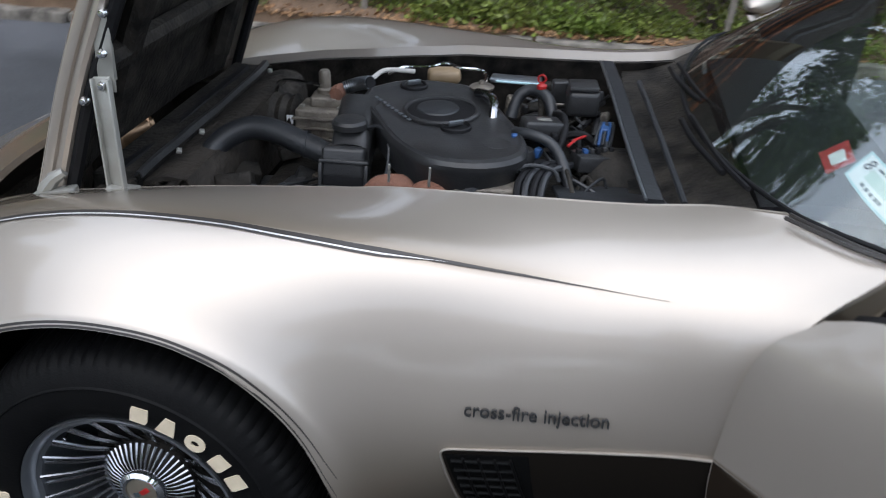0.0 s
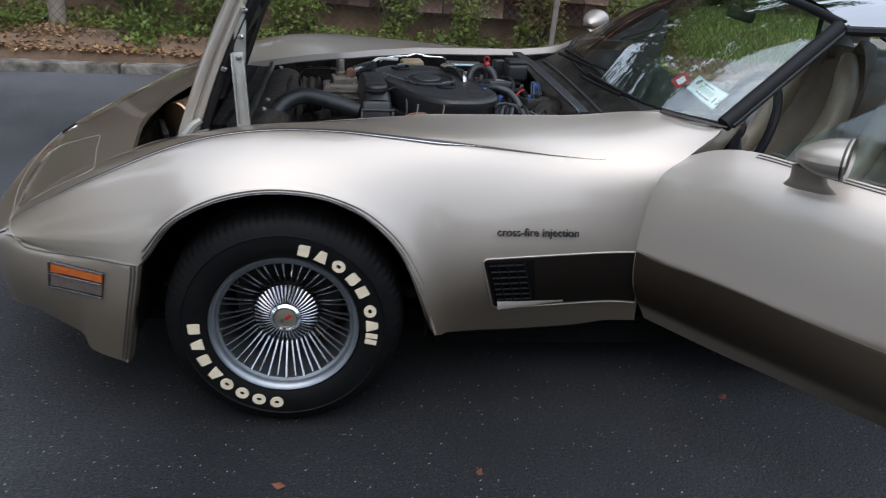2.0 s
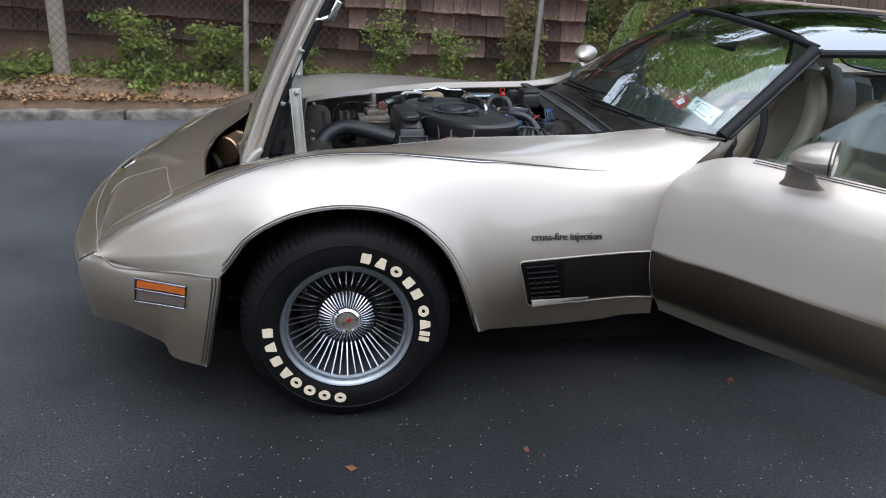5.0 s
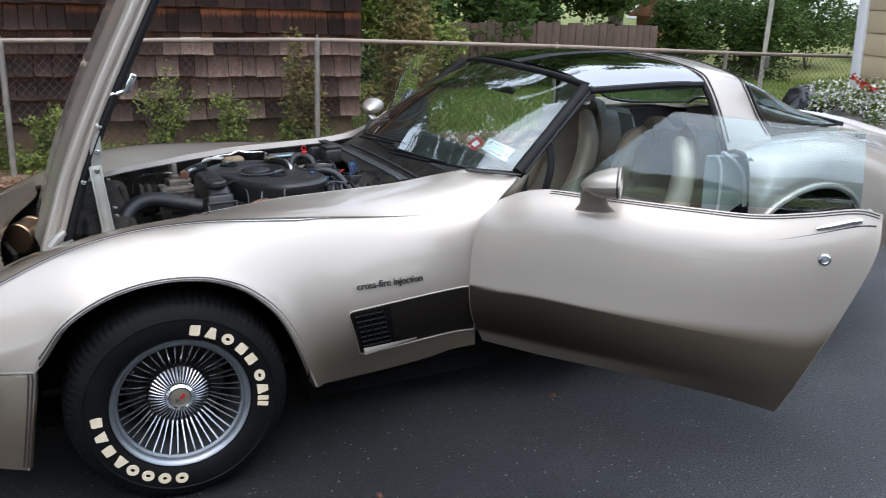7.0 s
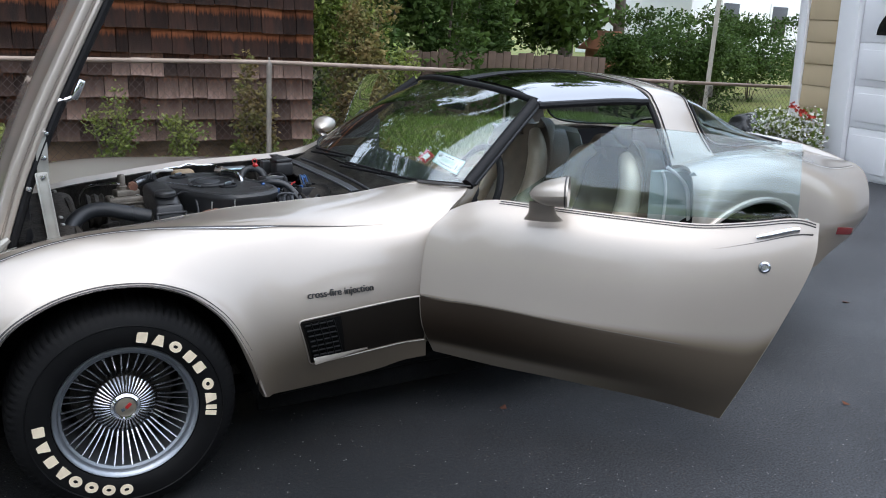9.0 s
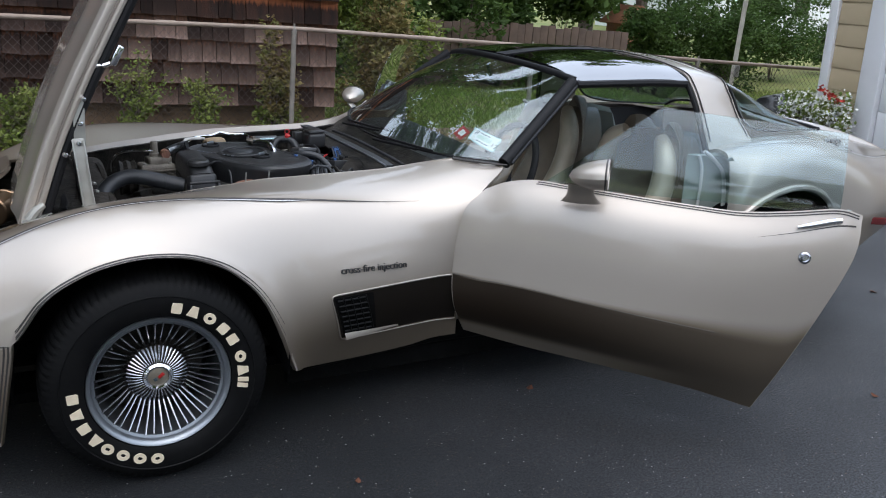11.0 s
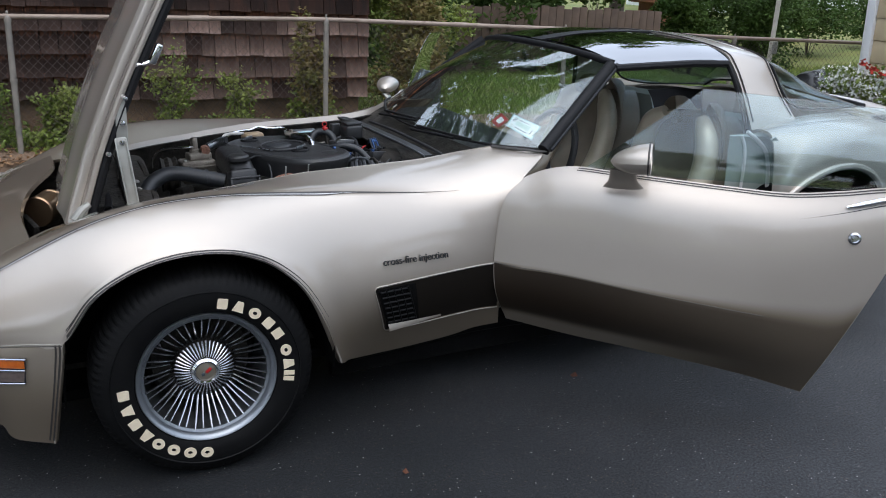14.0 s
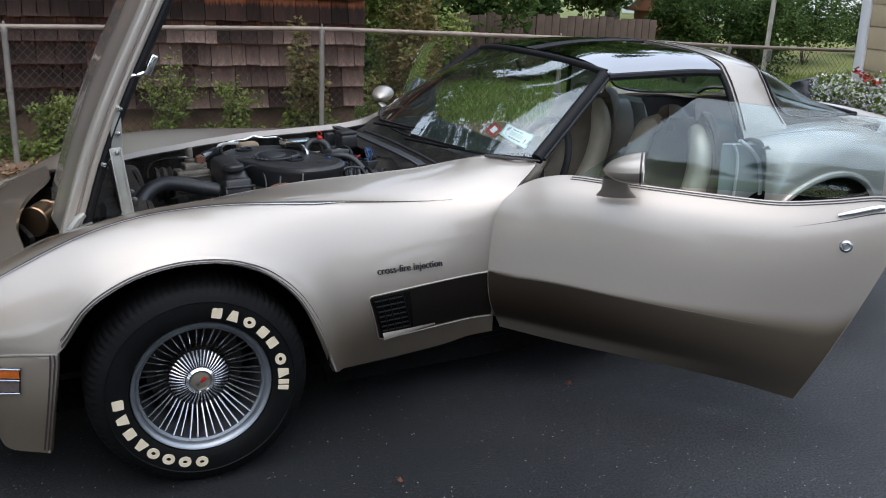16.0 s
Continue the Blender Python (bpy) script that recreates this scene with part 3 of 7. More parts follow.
kerb = thing("kerb", "low weathered granite kerb along the asphalt", "kerb", kind="structure")
stone = []
for k in range(3):
    bm = box((1.0, 0.16, 0.14), bevel=0.018)
    bmesh.ops.subdivide_edges(bm, edges=[e for e in bm.edges if e.calc_length() > 0.5], cuts=14, use_grid_fill=True)
    for v in bm.verts:
        v.co += 0.012 * noise.noise_vector(v.co * 9 + Vector((k * 5, 0, 0)))
    stone.append(mesh_of("kerb_stone", bm, KERB))
x = -12.0
i = 0
while x < 6.3:
    w = 0.85 + 0.5 * rng.random()
    ob = new("kerb_stone", stone[i % 3])
    ob.parent = kerb
    ob.matrix_local = pose(x + w / 2, KERB_Y + 0.07 + rng.normal() * 0.006, 0.008 + rng.normal() * 0.004, 0, rng.normal() * 0.4, rng.normal() * 0.4) @ Matrix.Diagonal((w - 0.012, 1, 1, 1))
    x += w
    i += 1

# ---- barn wall ----
BARN_Y, BARN_X = 4.32, 2.17
barn = thing("barn", "old shed wall clad in weathered cedar shakes", "shed", kind="structure", at=LAND)
wall = part("wall", box((9.0, 0.2, 2.7), (BARN_X - 4.5, BARN_Y + 0.12, 1.75), bevel=0.01), BOARDS, barn, "dark boards behind the shakes")
part("foundation", box((8.9, 0.18, 0.7), (BARN_X - 4.5, BARN_Y + 0.13, 0.15), bevel=0.01), SOIL, barn, "low reddish foundation")
part("side_wall", box((0.2, 5.0, 2.7), (BARN_X - 0.1, BARN_Y + 2.73, 1.75), bevel=0.01), BOARDS, barn)

# ---- garage ----
GX = 6.42
garage = thing("garage", "tan clapboard garage with white trim and white door", "garage", kind="structure")
part("wall", box((0.18, 0.5, 3.0), (GX + 0.13, 2.42, 1.5), bevel=0.004), TAN, garage)
part("side_wall", box((5.0, 0.18, 3.0), (GX + 2.6, 2.55, 1.5), bevel=0.004), TAN, garage)
part("wall", box((0.18, 1.2, 3.0), (GX + 0.13, -1.35, 1.5), bevel=0.004), TAN, garage)
part("wall", box((0.18, 2.75, 0.75), (GX + 0.132, 0.6, 2.62), bevel=0.004), TAN, garage)
part("roof", box((6.0, 5.2, 0.12), (GX + 2.6, 0.35, 3.06), bevel=0.01), ROOFING, garage)
part("corner_board", box((0.05, 0.09, 3.0), (GX + 0.012, 2.63, 1.5), bevel=0.004), WHITE, garage, "white corner board")
part("door_trim", box((0.06, 0.20, 2.25), (GX + 0.015, 2.13, 1.125), bevel=0.006), WHITE, garage, "white painted door casing")
part("door_trim", box((0.06, 0.16, 2.25), (GX + 0.015, -0.80, 1.125), bevel=0.006), WHITE, garage)
part("door_trim", box((0.06, 2.66, 0.16), (GX + 0.018, 0.60, 2.17), bevel=0.006), WHITE, garage)
gdoor = part("door", box((0.04, 2.77, 2.09), (GX + 0.09, 0.665, 1.045), bevel=0.003), WHITE, garage, "white panelled garage door")
part("jamb", box((0.09, 0.14, 2.14), (GX + 0.092, 2.115, 1.07), bevel=0.003), WHITE, garage)
SECTIONS = [0.012, 0.452, 0.816, 1.188, 1.560, 2.085]
for r, (za, zb) in enumerate(zip(SECTIONS, SECTIONS[1:])):
    part("section", box((0.016, 2.74, zb - za - 0.008), (GX + 0.066, 0.665, 0.5 * (za + zb)), bevel=0.005), WHITE, gdoor)
    for c in range(6):
        y0, z0 = 1.810 - c * 0.446, 0.5 * (za + zb)
        if r == 3:
            if c % 2 == 0:
                fan = [(0.27 * math.cos(a), 0.25 * math.sin(a)) for a in np.linspace(0, math.pi, 17)]
                turn = Matrix.Translation((GX + 0.054, y0 - 0.20, za + 0.065)) @ Matrix(((0, 0, 1, 0), (1, 0, 0, 0), (0, 1, 0, 0), (0, 0, 0, 1)))
                part("window", prism(fan, 0.008, m=turn), ROOFGLASS, gdoor, "dark fan-shaped pane")
        else:
            part("panel", box((0.016, 0.36, zb - za - 0.12), (GX + 0.0555, y0, z0), bevel=0.005), WHITE, gdoor)
for k in range(15):
    part("board", box((0.03, 0.345, 0.194), (GX + 0.032, 2.409, 0.10 + k * 0.195), pose(0, 0, 0, 0, 3.2, 0), bevel=0.003), TAN, garage)

# ---- chain-link fence ----
FY, FZ, FB = 3.62, 1.05, 0.09
fence = thing("chain_link_fence", "grey chain-link fence with a rusty top rail", "fence", kind="structure", at=LAND)
RAIL_X, RAIL_DZ = [-5.5, -2.6, -0.68, 1.60, 3.80, 5.86, 8.5], [-0.02, -0.015, 0.01, 0.042, 0.01, -0.04, -0.08]


def rail_z(x):
    """The old top rail is not straight: its height along the fence."""
    return FZ + float(np.interp(x, RAIL_X, RAIL_DZ))


POSTS = [-4.6, -2.6, -0.68, 1.60, 3.80, 5.72, 7.9]
for k, px in enumerate(POSTS):
    post = part("post", tube([(px, FY, FB - 0.15), (px, FY, rail_z(px) - 0.01)], 0.021, 12), POSTMETAL, fence)
    part("cap", lathe([(0.025, 0), (0.025, 0.03), (0.020, 0.045), (0.01, 0.055), (0.008, 0.075), (0.001, 0.08)], 12, (px, FY, rail_z(px) - 0.01), "z"), POSTMETAL, post)
    for bz in (0.3, 0.65):
        part("tie_band", lathe([(0.0215, -0.009), (0.0255, -0.009), (0.0255, 0.009), (0.0215, 0.009)], 12, (px, FY, bz), "z", close=True), POSTMETAL, post)
part("top_rail", tube([(x, FY, rail_z(x) + 0.03) for x in np.linspace(-5.5, 8.5, 57)], 0.018, 12), RAIL, fence, "weathered brown top rail")
for px in (-1.5, 0.55, 2.7, 4.9):
    part("rail_sleeve", tube([(px, FY, rail_z(px) + 0.03), (px + 0.14, FY, rail_z(px + 0.14) + 0.03)], 0.021, 12), RAIL, fence)
vs, fs = [], []
P = 0.062
for sgn in (1, -1):
    for k in range(int(14.5 / P)):
        x0 = -5.5 + k * P
        hgt = FZ - FB
        a, b = Vector((x0, FY + 0.006 * sgn, FB)), Vector((x0 + sgn * hgt * 0.95, FY + 0.006 * sgn, rail_z(x0 + sgn * hgt * 0.95)))
        d = (b - a).normalized()
        u, w = Vector((0, 1, 0)), d.cross(Vector((0, 1, 0)))
        base = len(vs)
        for p in (a, b):
            for q in range(3):
                ang = 2.094 * q
                vs.append(p + 0.0017 * (math.cos(ang) * u + math.sin(ang) * w))
        fs += [(base + q, base + (q + 1) % 3, base + 3 + (q + 1) % 3, base + 3 + q) for q in range(3)]
me = bpy.data.meshes.new("wire_mesh")
me.from_pydata(vs, [], fs)
me.materials.append(WIREMESH)
mesh_ob = new("wire_mesh", me)
mesh_ob.parent = fence
tagged(mesh_ob, "diamond wire mesh", kind="stuff")

wood_post = thing("wooden_post", "thick grey wooden post at the kerb bank", "post", at=LAND)
part("post", tube([(-2.10, 3.86, 0.0), (-2.17, 3.86, 1.5)], 0.062, 14), POSTWOOD, wood_post)
pole = thing("tall_pole", "thin pale leaning pole behind the fence", "pole", at=LAND)
part("shaft", tube([(6.28, 3.72, 0.0), (6.31, 3.72, 2.4)], 0.024, 10), PALEPOST, pole)
part("bracket", box((0.05, 0.03, 0.12), (6.31, 3.69, 0.95), bevel=0.005), GALV, pole)

# ---- shrubs, hedge, trees ----
def shrub(at, height, width, n, material, seed, size=0.055, stem_col=BARK, name="shrub", label="leafy green shrub along the fence", depth=None):
    r = np.random.default_rng(seed)
    ob = thing(name, label, "shrub", "shrubs along the fence", at=LAND @ Matrix.Translation(at))
    bm, tips = bmesh.new(), []
    for k in range(7):
        a = r.random() * 6.28
        top = np.array([math.cos(a) * width * 0.35 * r.random(), math.sin(a) * (depth or width) * 0.3 * r.random(), height * (0.55 + 0.4 * r.random())])
        mid = top * (0.45, 0.45, 0.55) + r.normal(size=3) * 0.02
        tube([(0, 0, -0.05), mid, top], [0.009, 0.006, 0.003], 5, bm, smooth=5)
        tips += [mid, top, top * 0.8 + r.normal(size=3) * width * 0.14, mid + r.normal(size=3) * width * 0.2]
    tips = np.array(tips)
    tips[:, 2] = np.clip(tips[:, 2], 0.06, height)
    part("stem", bm, stem_col, ob)
    rad = np.stack([np.full(len(tips), width * 0.20), np.full(len(tips), (depth or width) * 0.20), np.full(len(tips), height * 0.13)], 1) * (0.6 + 0.7 * r.random((len(tips), 1)))
    P = clumps(r, n, tips, rad)
    leaf = new("foliage", leaf_mesh("foliage", P, size * (0.6 + 0.8 * r.random(n)), material, r, 0.35, 0.6))
    leaf.parent = ob
    return ob


shrub((-1.55, 3.98, 0.08), 0.55, 0.7, 2000, LEAF, 1, 0.038)
shrub((-0.95, 4.0, 0.08), 0.50, 0.62, 1900, LEAF, 2, 0.038)
shrub((-0.35, 3.95, 0.08), 0.46, 0.6, 1700, LEAF, 3, 0.038)
shrub((0.42, 3.98, 0.08), 0.80, 0.42, 1150, LEAF, 4, 0.036)
shrub((0.95, 3.98, 0.08), 0.62, 0.5, 1150, LEAF, 5, 0.036)
shrub((1.52, 3.82, 0.08), 1.05, 0.42, 1800, LEAFRED, 6, 0.042, label="tall thin shrub with turning reddish leaves")
shrub((1.62, 3.9, 0.08), 0.55, 0.5, 1700, LEAF, 7, 0.042)
shrub((-3.2, 4.0, 0.08), 0.7, 0.8, 2400, LEAF, 8, 0.045)
shrub((-4.3, 4.0, 0.08), 0.8, 0.9, 2600, LEAF, 9, 0.045)
shrub((2.75, 4.6, 0.05), 1.8, 1.0, 6000, LEAFRED, 10, 0.05, label="tall vine-grown bush at the shed corner")
shrub((2.95, 5.6, 0.05), 2.4, 1.3, 7500, LEAF, 11, 0.055, label="tall bush beside the shed")


def tree(at, height, spread_m, n, seed, material=LEAFFAR, trunk=0.18, crown_from=0.3, size=0.16):
    r = np.random.default_rng(seed)
    ob = thing("tree", "leafy broad-crowned tree behind the yard", "tree", "trees behind the yard", at=LAND @ Matrix.Translation(at))
    bm = tube([(0, 0, -0.2), (0.05, 0, height * 0.3), (-0.06, 0.05, height * 0.6), (0.05, 0, height * 0.9)], [trunk, trunk * 0.8, trunk * 0.55, trunk * 0.15], 10, smooth=10)
    cs = []
    for k in range(14):
        a, h = r.random() * 6.28, height * (crown_from + (0.95 - crown_from) * r.random())
        reach = spread_m * (0.35 + 0.65 * r.random()) * (1.15 - 0.6 * h / height)
        tip = np.array([math.cos(a) * reach, math.sin(a) * reach, h + 0.12 * height * r.random()])
        tube([(0, 0, h * 0.8), tip * (0.5, 0.5, 0.95), tip], [trunk * 0.35, trunk * 0.2, trunk * 0.06], 6, bm, smooth=5)
        cs += [tip, tip * (0.65, 0.65, 1.0) + r.normal(size=3) * 0.2, tip + r.normal(size=3) * spread_m * 0.16]
    part("trunk", bm, BARK, ob)
    cs = np.array(cs)
    P = clumps(r, n, cs, spread_m * (0.15 + 0.17 * r.random(len(cs))))
    leaf = new("crown", leaf_mesh("crown", P, size * (0.5 + r.random(n)), material, r, 0.3, 0.65))
    leaf.parent = ob
    return ob


# hedge behind the lawn
hr = np.random.default_rng(21)
hedge = thing("hedge", "dense dark green hedge behind the lawn", "hedge", at=LAND)
hc = np.array([(x + hr.normal() * 0.2, 9.8 + hr.normal() * 0.35, z) for x in np.arange(3.0, 7.4, 0.33) for z in (0.2, 0.7, 1.2, 1.7, 2.2)])
P = clumps(hr, 15000, hc, 0.25 + 0.25 * hr.random(len(hc)))
leaf = new("foliage", leaf_mesh("foliage", P, 0.11 * (0.5 + hr.random(len(P))), LEAFDARK, hr, 0.3, 0.65))
leaf.parent = hedge
bm = bmesh.new()
for x in np.arange(3.2, 7.2, 0.5):
    tube([(x, 9.8, 0), (x + 0.1, 9.85, 2.0)], [0.04, 0.015], 6, bm)
part("stem", bm, BARK, hedge)

for k, (x, y, h, s, nn) in enumerate([(6.2, 13.5, 6.5, 2.6, 7000), (9.6, 15, 7, 3.0, 8000), (13.5, 15, 6.0, 3.0, 8000), (4.0, 14.0, 6, 2.6, 6500), (12.5, 22, 9, 4.2, 7000), (1.0, 15, 7, 3, 5000), (-4, 16, 8, 3.5, 5000), (27, 26, 9, 4.5, 6000), (9.5, 28, 10, 4.5, 6000)]):
    tree((x, y, 0.05), h, s, nn, 30 + k, crown_from=0.22, size=0.2)
# tall trees round the far side, which shade and mirror in the car
for k, (x, y, h, s, nn) in enumerate([(-15, 7, 12, 4.6, 7000), (-11, 12, 13, 4.8, 7000), (-6, 11.5, 13, 4.8, 5000), (-1.0, 12.5, 14.5, 4.4, 7000), (3.6, 14.0, 17, 4.6, 8000), (9, 19, 14, 5, 8000), (-18, -1, 12, 4.6, 6000), (16, 21, 13, 5, 7000), (0.4, 10.6, 23.0, 5.6, 8500), (-4.6, 10.6, 20.0, 5.0, 6500), (-8.0, 9.0, 9.5, 3.4, 8000), (-12.5, -7, 10, 3.6, 8000), (-11.5, -1.5, 10, 3.4, 8000), (-11.5, 4.0, 10.5, 3.4, 8000)]):
    tree((x, y, 0.05), h, s, nn, 90 + k, crown_from=0.2, size=0.34, trunk=0.26)
# trees across the street, which the near side of the car mirrors
for k, (x, y, h, s, nn) in enumerate([(-13, -18, 2.4, 2.6, 6000), (-7.5, -20, 5.0, 3.2, 9000), (-2, -18, 7.4, 3.6, 12000), (3.5, -19, 7.8, 3.8, 12000), (9, -18, 5.8, 3.3, 8000), (14.5, -18, 6.0, 3.4, 7000), (20, -16, 6.0, 3.4, 6000), (-18, -15, 2.6, 2.6, 5000)]):
    tree((x, y, 0.0), h, s, nn, 190 + k, crown_from=0.12, size=0.36, trunk=0.2)
# low dark bushes in front of the far trees
for k, (x, y, h, w) in enumerate([(10.8, 10.4, 1.9, 2.0), (12.4, 10.6, 2.0, 2.2), (14.2, 11.0, 1.9, 2.2), (9.9, 9.8, 1.5, 1.2), (16.5, 11.5, 2.0, 2.4), (11.6, 9.6, 1.4, 1.4)]):
    shrub((x, y, 0.05), h, w, 6500, LEAFDARK, 60 + k, 0.075, name="bush", label="dense dark green bush behind the lawn")

for k, (x, y, h, w) in enumerate([(8.0, 17.0, 5.0, 4.0), (11.5, 17.5, 4.6, 4.0), (5.2, 16.5, 5.0, 4.0), (12.9, 17.5, 3.4, 3.0)]):
    shrub((x, y, 0.05), h, w, 5000, LEAFFAR, 160 + k, 0.17, name="bush", label="tall dense green bush among the far trees")

# board fence at the back of the lawn
board_fence = thing("board_fence", "brown wooden board fence at the back of the lawn", "fence", kind="structure", at=LAND)
me = mesh_of("board", box((0.14, 0.025, 1.06), bevel=0.006), WOODFENCE)
for k in range(26):
    ob = new("board", me)
    ob.parent = board_fence
    ob.matrix_local = pose(5.34 + k * 0.147, 9.35 + 0.004 * hr.normal(), 0.53 + 0.018 * hr.normal(), 0, hr.normal() * 0.4, 0)
for z in (0.3, 0.95):
    part("rail", box((3.8, 0.04, 0.08), (7.18, 9.39, z), bevel=0.005), WOODFENCE, board_fence)

# far houses
def far_house(at, w, d, h, wall_mat, label):
    ob = thing("house", label, "house", "far houses", at=LAND @ Matrix.Translation(at))
    part("wall", box((w, d, h), (0, 0, h / 2), bevel=0.02), wall_mat, ob)
    turn = Matrix.Translation((0, -d / 2 - 0.2, h)) @ Matrix(((1, 0, 0, 0), (0, 0, 1, 0), (0, 1, 0, 0), (0, 0, 0, 1)))
    part("gable", prism([(-w / 2, 0), (w / 2, 0), (0, w * 0.42)], d + 0.3, m=turn), wall_mat, ob)
    for sgn in (-1, 1):
        part("roof", box((w * 0.74, d + 0.8, 0.12), (sgn * w * 0.27, 0, h + w * 0.235), pose(0, 0, 0, 0, sgn * 40, 0), bevel=0.02), ROOFING, ob)
    for x in (-w * 0.2, w * 0.2):
        win = part("window", box((0.9, 0.08, 1.3), (x, -d / 2 - 0.02, h * 0.6), bevel=0.02), WHITE, ob)
        part("pane", box((0.74, 0.04, 1.1), (x, -d / 2 - 0.06, h * 0.6), bevel=0.01), ROOFGLASS, win)
    return ob


far_house((24.5, 25, 0), 6, 7, 3.6, WHITE, "white gabled house far behind the trees")
far_house((31, 29, 0), 6.5, 7, 4.0, HOUSEBLUE, "pale blue gabled house far behind the trees")
hut = thing("playhouse", "small wooden playhouse with a brown roof", "playhouse", at=LAND @ Matrix.Translation((13.4, 15.2, 0.25)) @ Matrix.Scale(0.7, 4))
part("body", box((1.2, 1.0, 1.6), (0, 0, 0.37), bevel=0.02), CEDAR, hut)
for sgn in (-1, 1):
    part("roof", box((1.05, 1.4, 0.06), (sgn * 0.40, 0, 1.46), pose(0, 0, 0, 0, sgn * 38, 0), bevel=0.01), CEDAR, hut)

# ---- planter and bags by the garage ----
planter = thing("planter", "pale pot of trailing white flowers by the garage", "planter")
part("pot", lathe([(0.13, 0.0), (0.15, 0.02), (0.17, 0.14), (0.20, 0.25), (0.225, 0.265), (0.225, 0.30), (0.2, 0.30), (0.19, 0.24), (0.02, 0.23)], 28, (6.14, 2.37, 0.0), "z"), POT, planter)
pr = np.random.default_rng(8)
pc = np.array([(6.14 + pr.normal() * 0.10, 2.42 + pr.normal() * 0.16, 0.38 + 0.15 * pr.random()) for k in range(26)])
pc[:, 2] -= 0.55 * np.maximum(0, np.abs(pc[:, 1] - 2.41) - 0.2)
for nm, mt, nn, rad, sz in (("foliage", LEAF, 1250, 0.10, 0.040), ("blossom", BLOOM, 2300, 0.12, 0.024)):
    ob = new(nm, leaf_mesh(nm, clumps(pr, nn, pc, rad), sz * (0.6 + 0.8 * pr.random(nn)), mt, pr, 0.3, 0.8))
    ob.parent = planter
red_c = np.array([(6.12, 2.31, 0.60), (6.10, 2.23, 0.58), (6.14, 2.38, 0.61), (6.12, 2.16, 0.54)])
ob = new("red_blossom", leaf_mesh("red_blossom", clumps(pr, 70, red_c, 0.035), 0.03 * (0.6 + 0.8 * pr.random(70)), BLOOMRED, pr, 0.3, 0.9))
ob.parent = planter
for k, (x, y, s) in enumerate([(6.25, 3.0, 0.26), (6.35, 2.78, 0.22)]):
    bag = thing("rubbish_bag", "black plastic rubbish bag by the garage", "bag", "rubbish bags")
    bm = bmesh.new()
    bmesh.ops.create_icosphere(bm, subdivisions=4, radius=s, matrix=Matrix.Translation((x, y, s * 0.8)))
    for v in bm.verts:
        v.co += 0.045 * noise.noise_vector(v.co * 7) + 0.02 * noise.noise_vector(v.co * 21)
        v.co.z = max(v.co.z, 0.002)
    part("sack", bm, BAG, bag)

# ---- leaf litter, grass, fallen leaves ----
lr = np.random.default_rng(77)
nl = 26000
x, y = lr.uniform(-5, 3.5, nl), KERB_Y + 0.10 + np.abs(lr.normal(size=nl)) * 0.26
z = np.array([land_z(a, b) for a, b in zip(x, y)]) + 0.04 + 0.012 * lr.random(nl)
litter = new("leaf_litter", leaf_mesh("leaf_litter", np.stack([x, y, z], 1), 0.037 * (0.5 + lr.random(nl)), DRY, lr, 0.75, 0.7))
tagged(litter, "brown dead leaves strewn along the bank", "leaves", kind="stuff")
nw = 1600
x = np.concatenate([lr.normal(c0, 0.14, nw // 8) for c0 in (-2.75, -2.35, -1.75, -1.1, -0.45, -3.4, -3.9, -0.1)])
y = KERB_Y + 0.42 + np.abs(lr.normal(size=len(x))) * 0.12
z = np.array([land_z(a, b) for a, b in zip(x, y)]) + 0.03 + 0.07 * lr.random(len(x))
weeds = new("weeds", leaf_mesh("weeds", np.stack([x, y, z], 1), 0.05 * (0.5 + lr.random(len(x))), LEAF, lr, 0.5, 0.7))
tagged(weeds, "low green weeds along the bank", "weeds", kind="stuff")
nc = 13000
cx = np.array([(lr.uniform(-1.5, 2.1) if k < 70 else lr.uniform(-4.2, -1.5), KERB_Y + 0.32 + 0.45 * lr.random(), 0.0) for k in range(90)] + [(lr.uniform(-0.3, 2.6), KERB_Y + 0.10 + 0.3 * lr.random(), 0.02) for k in range(50)])
P = clumps(lr, nc, cx, np.stack([np.full(140, 0.20), np.full(140, 0.13), 0.05 + 0.15 * lr.random(140)], 1))
P[:, 2] = np.abs(P[:, 2]) + 0.05 + np.array([land_z(a, b) for a, b in P[:, :2]])
cover = new("ground_cover", leaf_mesh("ground_cover", P, 0.045 * (0.5 + lr.random(nc)), LEAF, lr, 0.45, 0.65))
tagged(cover, "low leafy ground cover along the bank", "ground cover", kind="stuff")
ng = 60000
x, y = lr.uniform(1.5, 14, ng), 3.75 + 5.6 * lr.random(ng) ** 1.2
z = np.array([land_z(a, b) for a, b in zip(x, y)]) - 0.01
d = np.stack([lr.normal(size=ng) * 0.25, lr.normal(size=ng) * 0.25, np.ones(ng)], 1) * (0.05 + 0.07 * lr.random((ng, 1)))
w = np.stack([np.cos(a := lr.random(ng) * 6.28), np.sin(a), np.zeros(ng)], 1) * 0.006
p = np.stack([x, y, z], 1)
v = np.stack([p - w, p + w, p + d], 1).reshape(-1, 3)
q = np.arange(ng) * 3
me = bpy.data.meshes.new("grass")
me.from_pydata(v.tolist(), [], np.stack([q, q + 1, q + 2], 1).tolist())
me.materials.append(BLADE)
tagged(new("grass", me), "sparse green and straw-coloured lawn grass", "grass", kind="stuff")
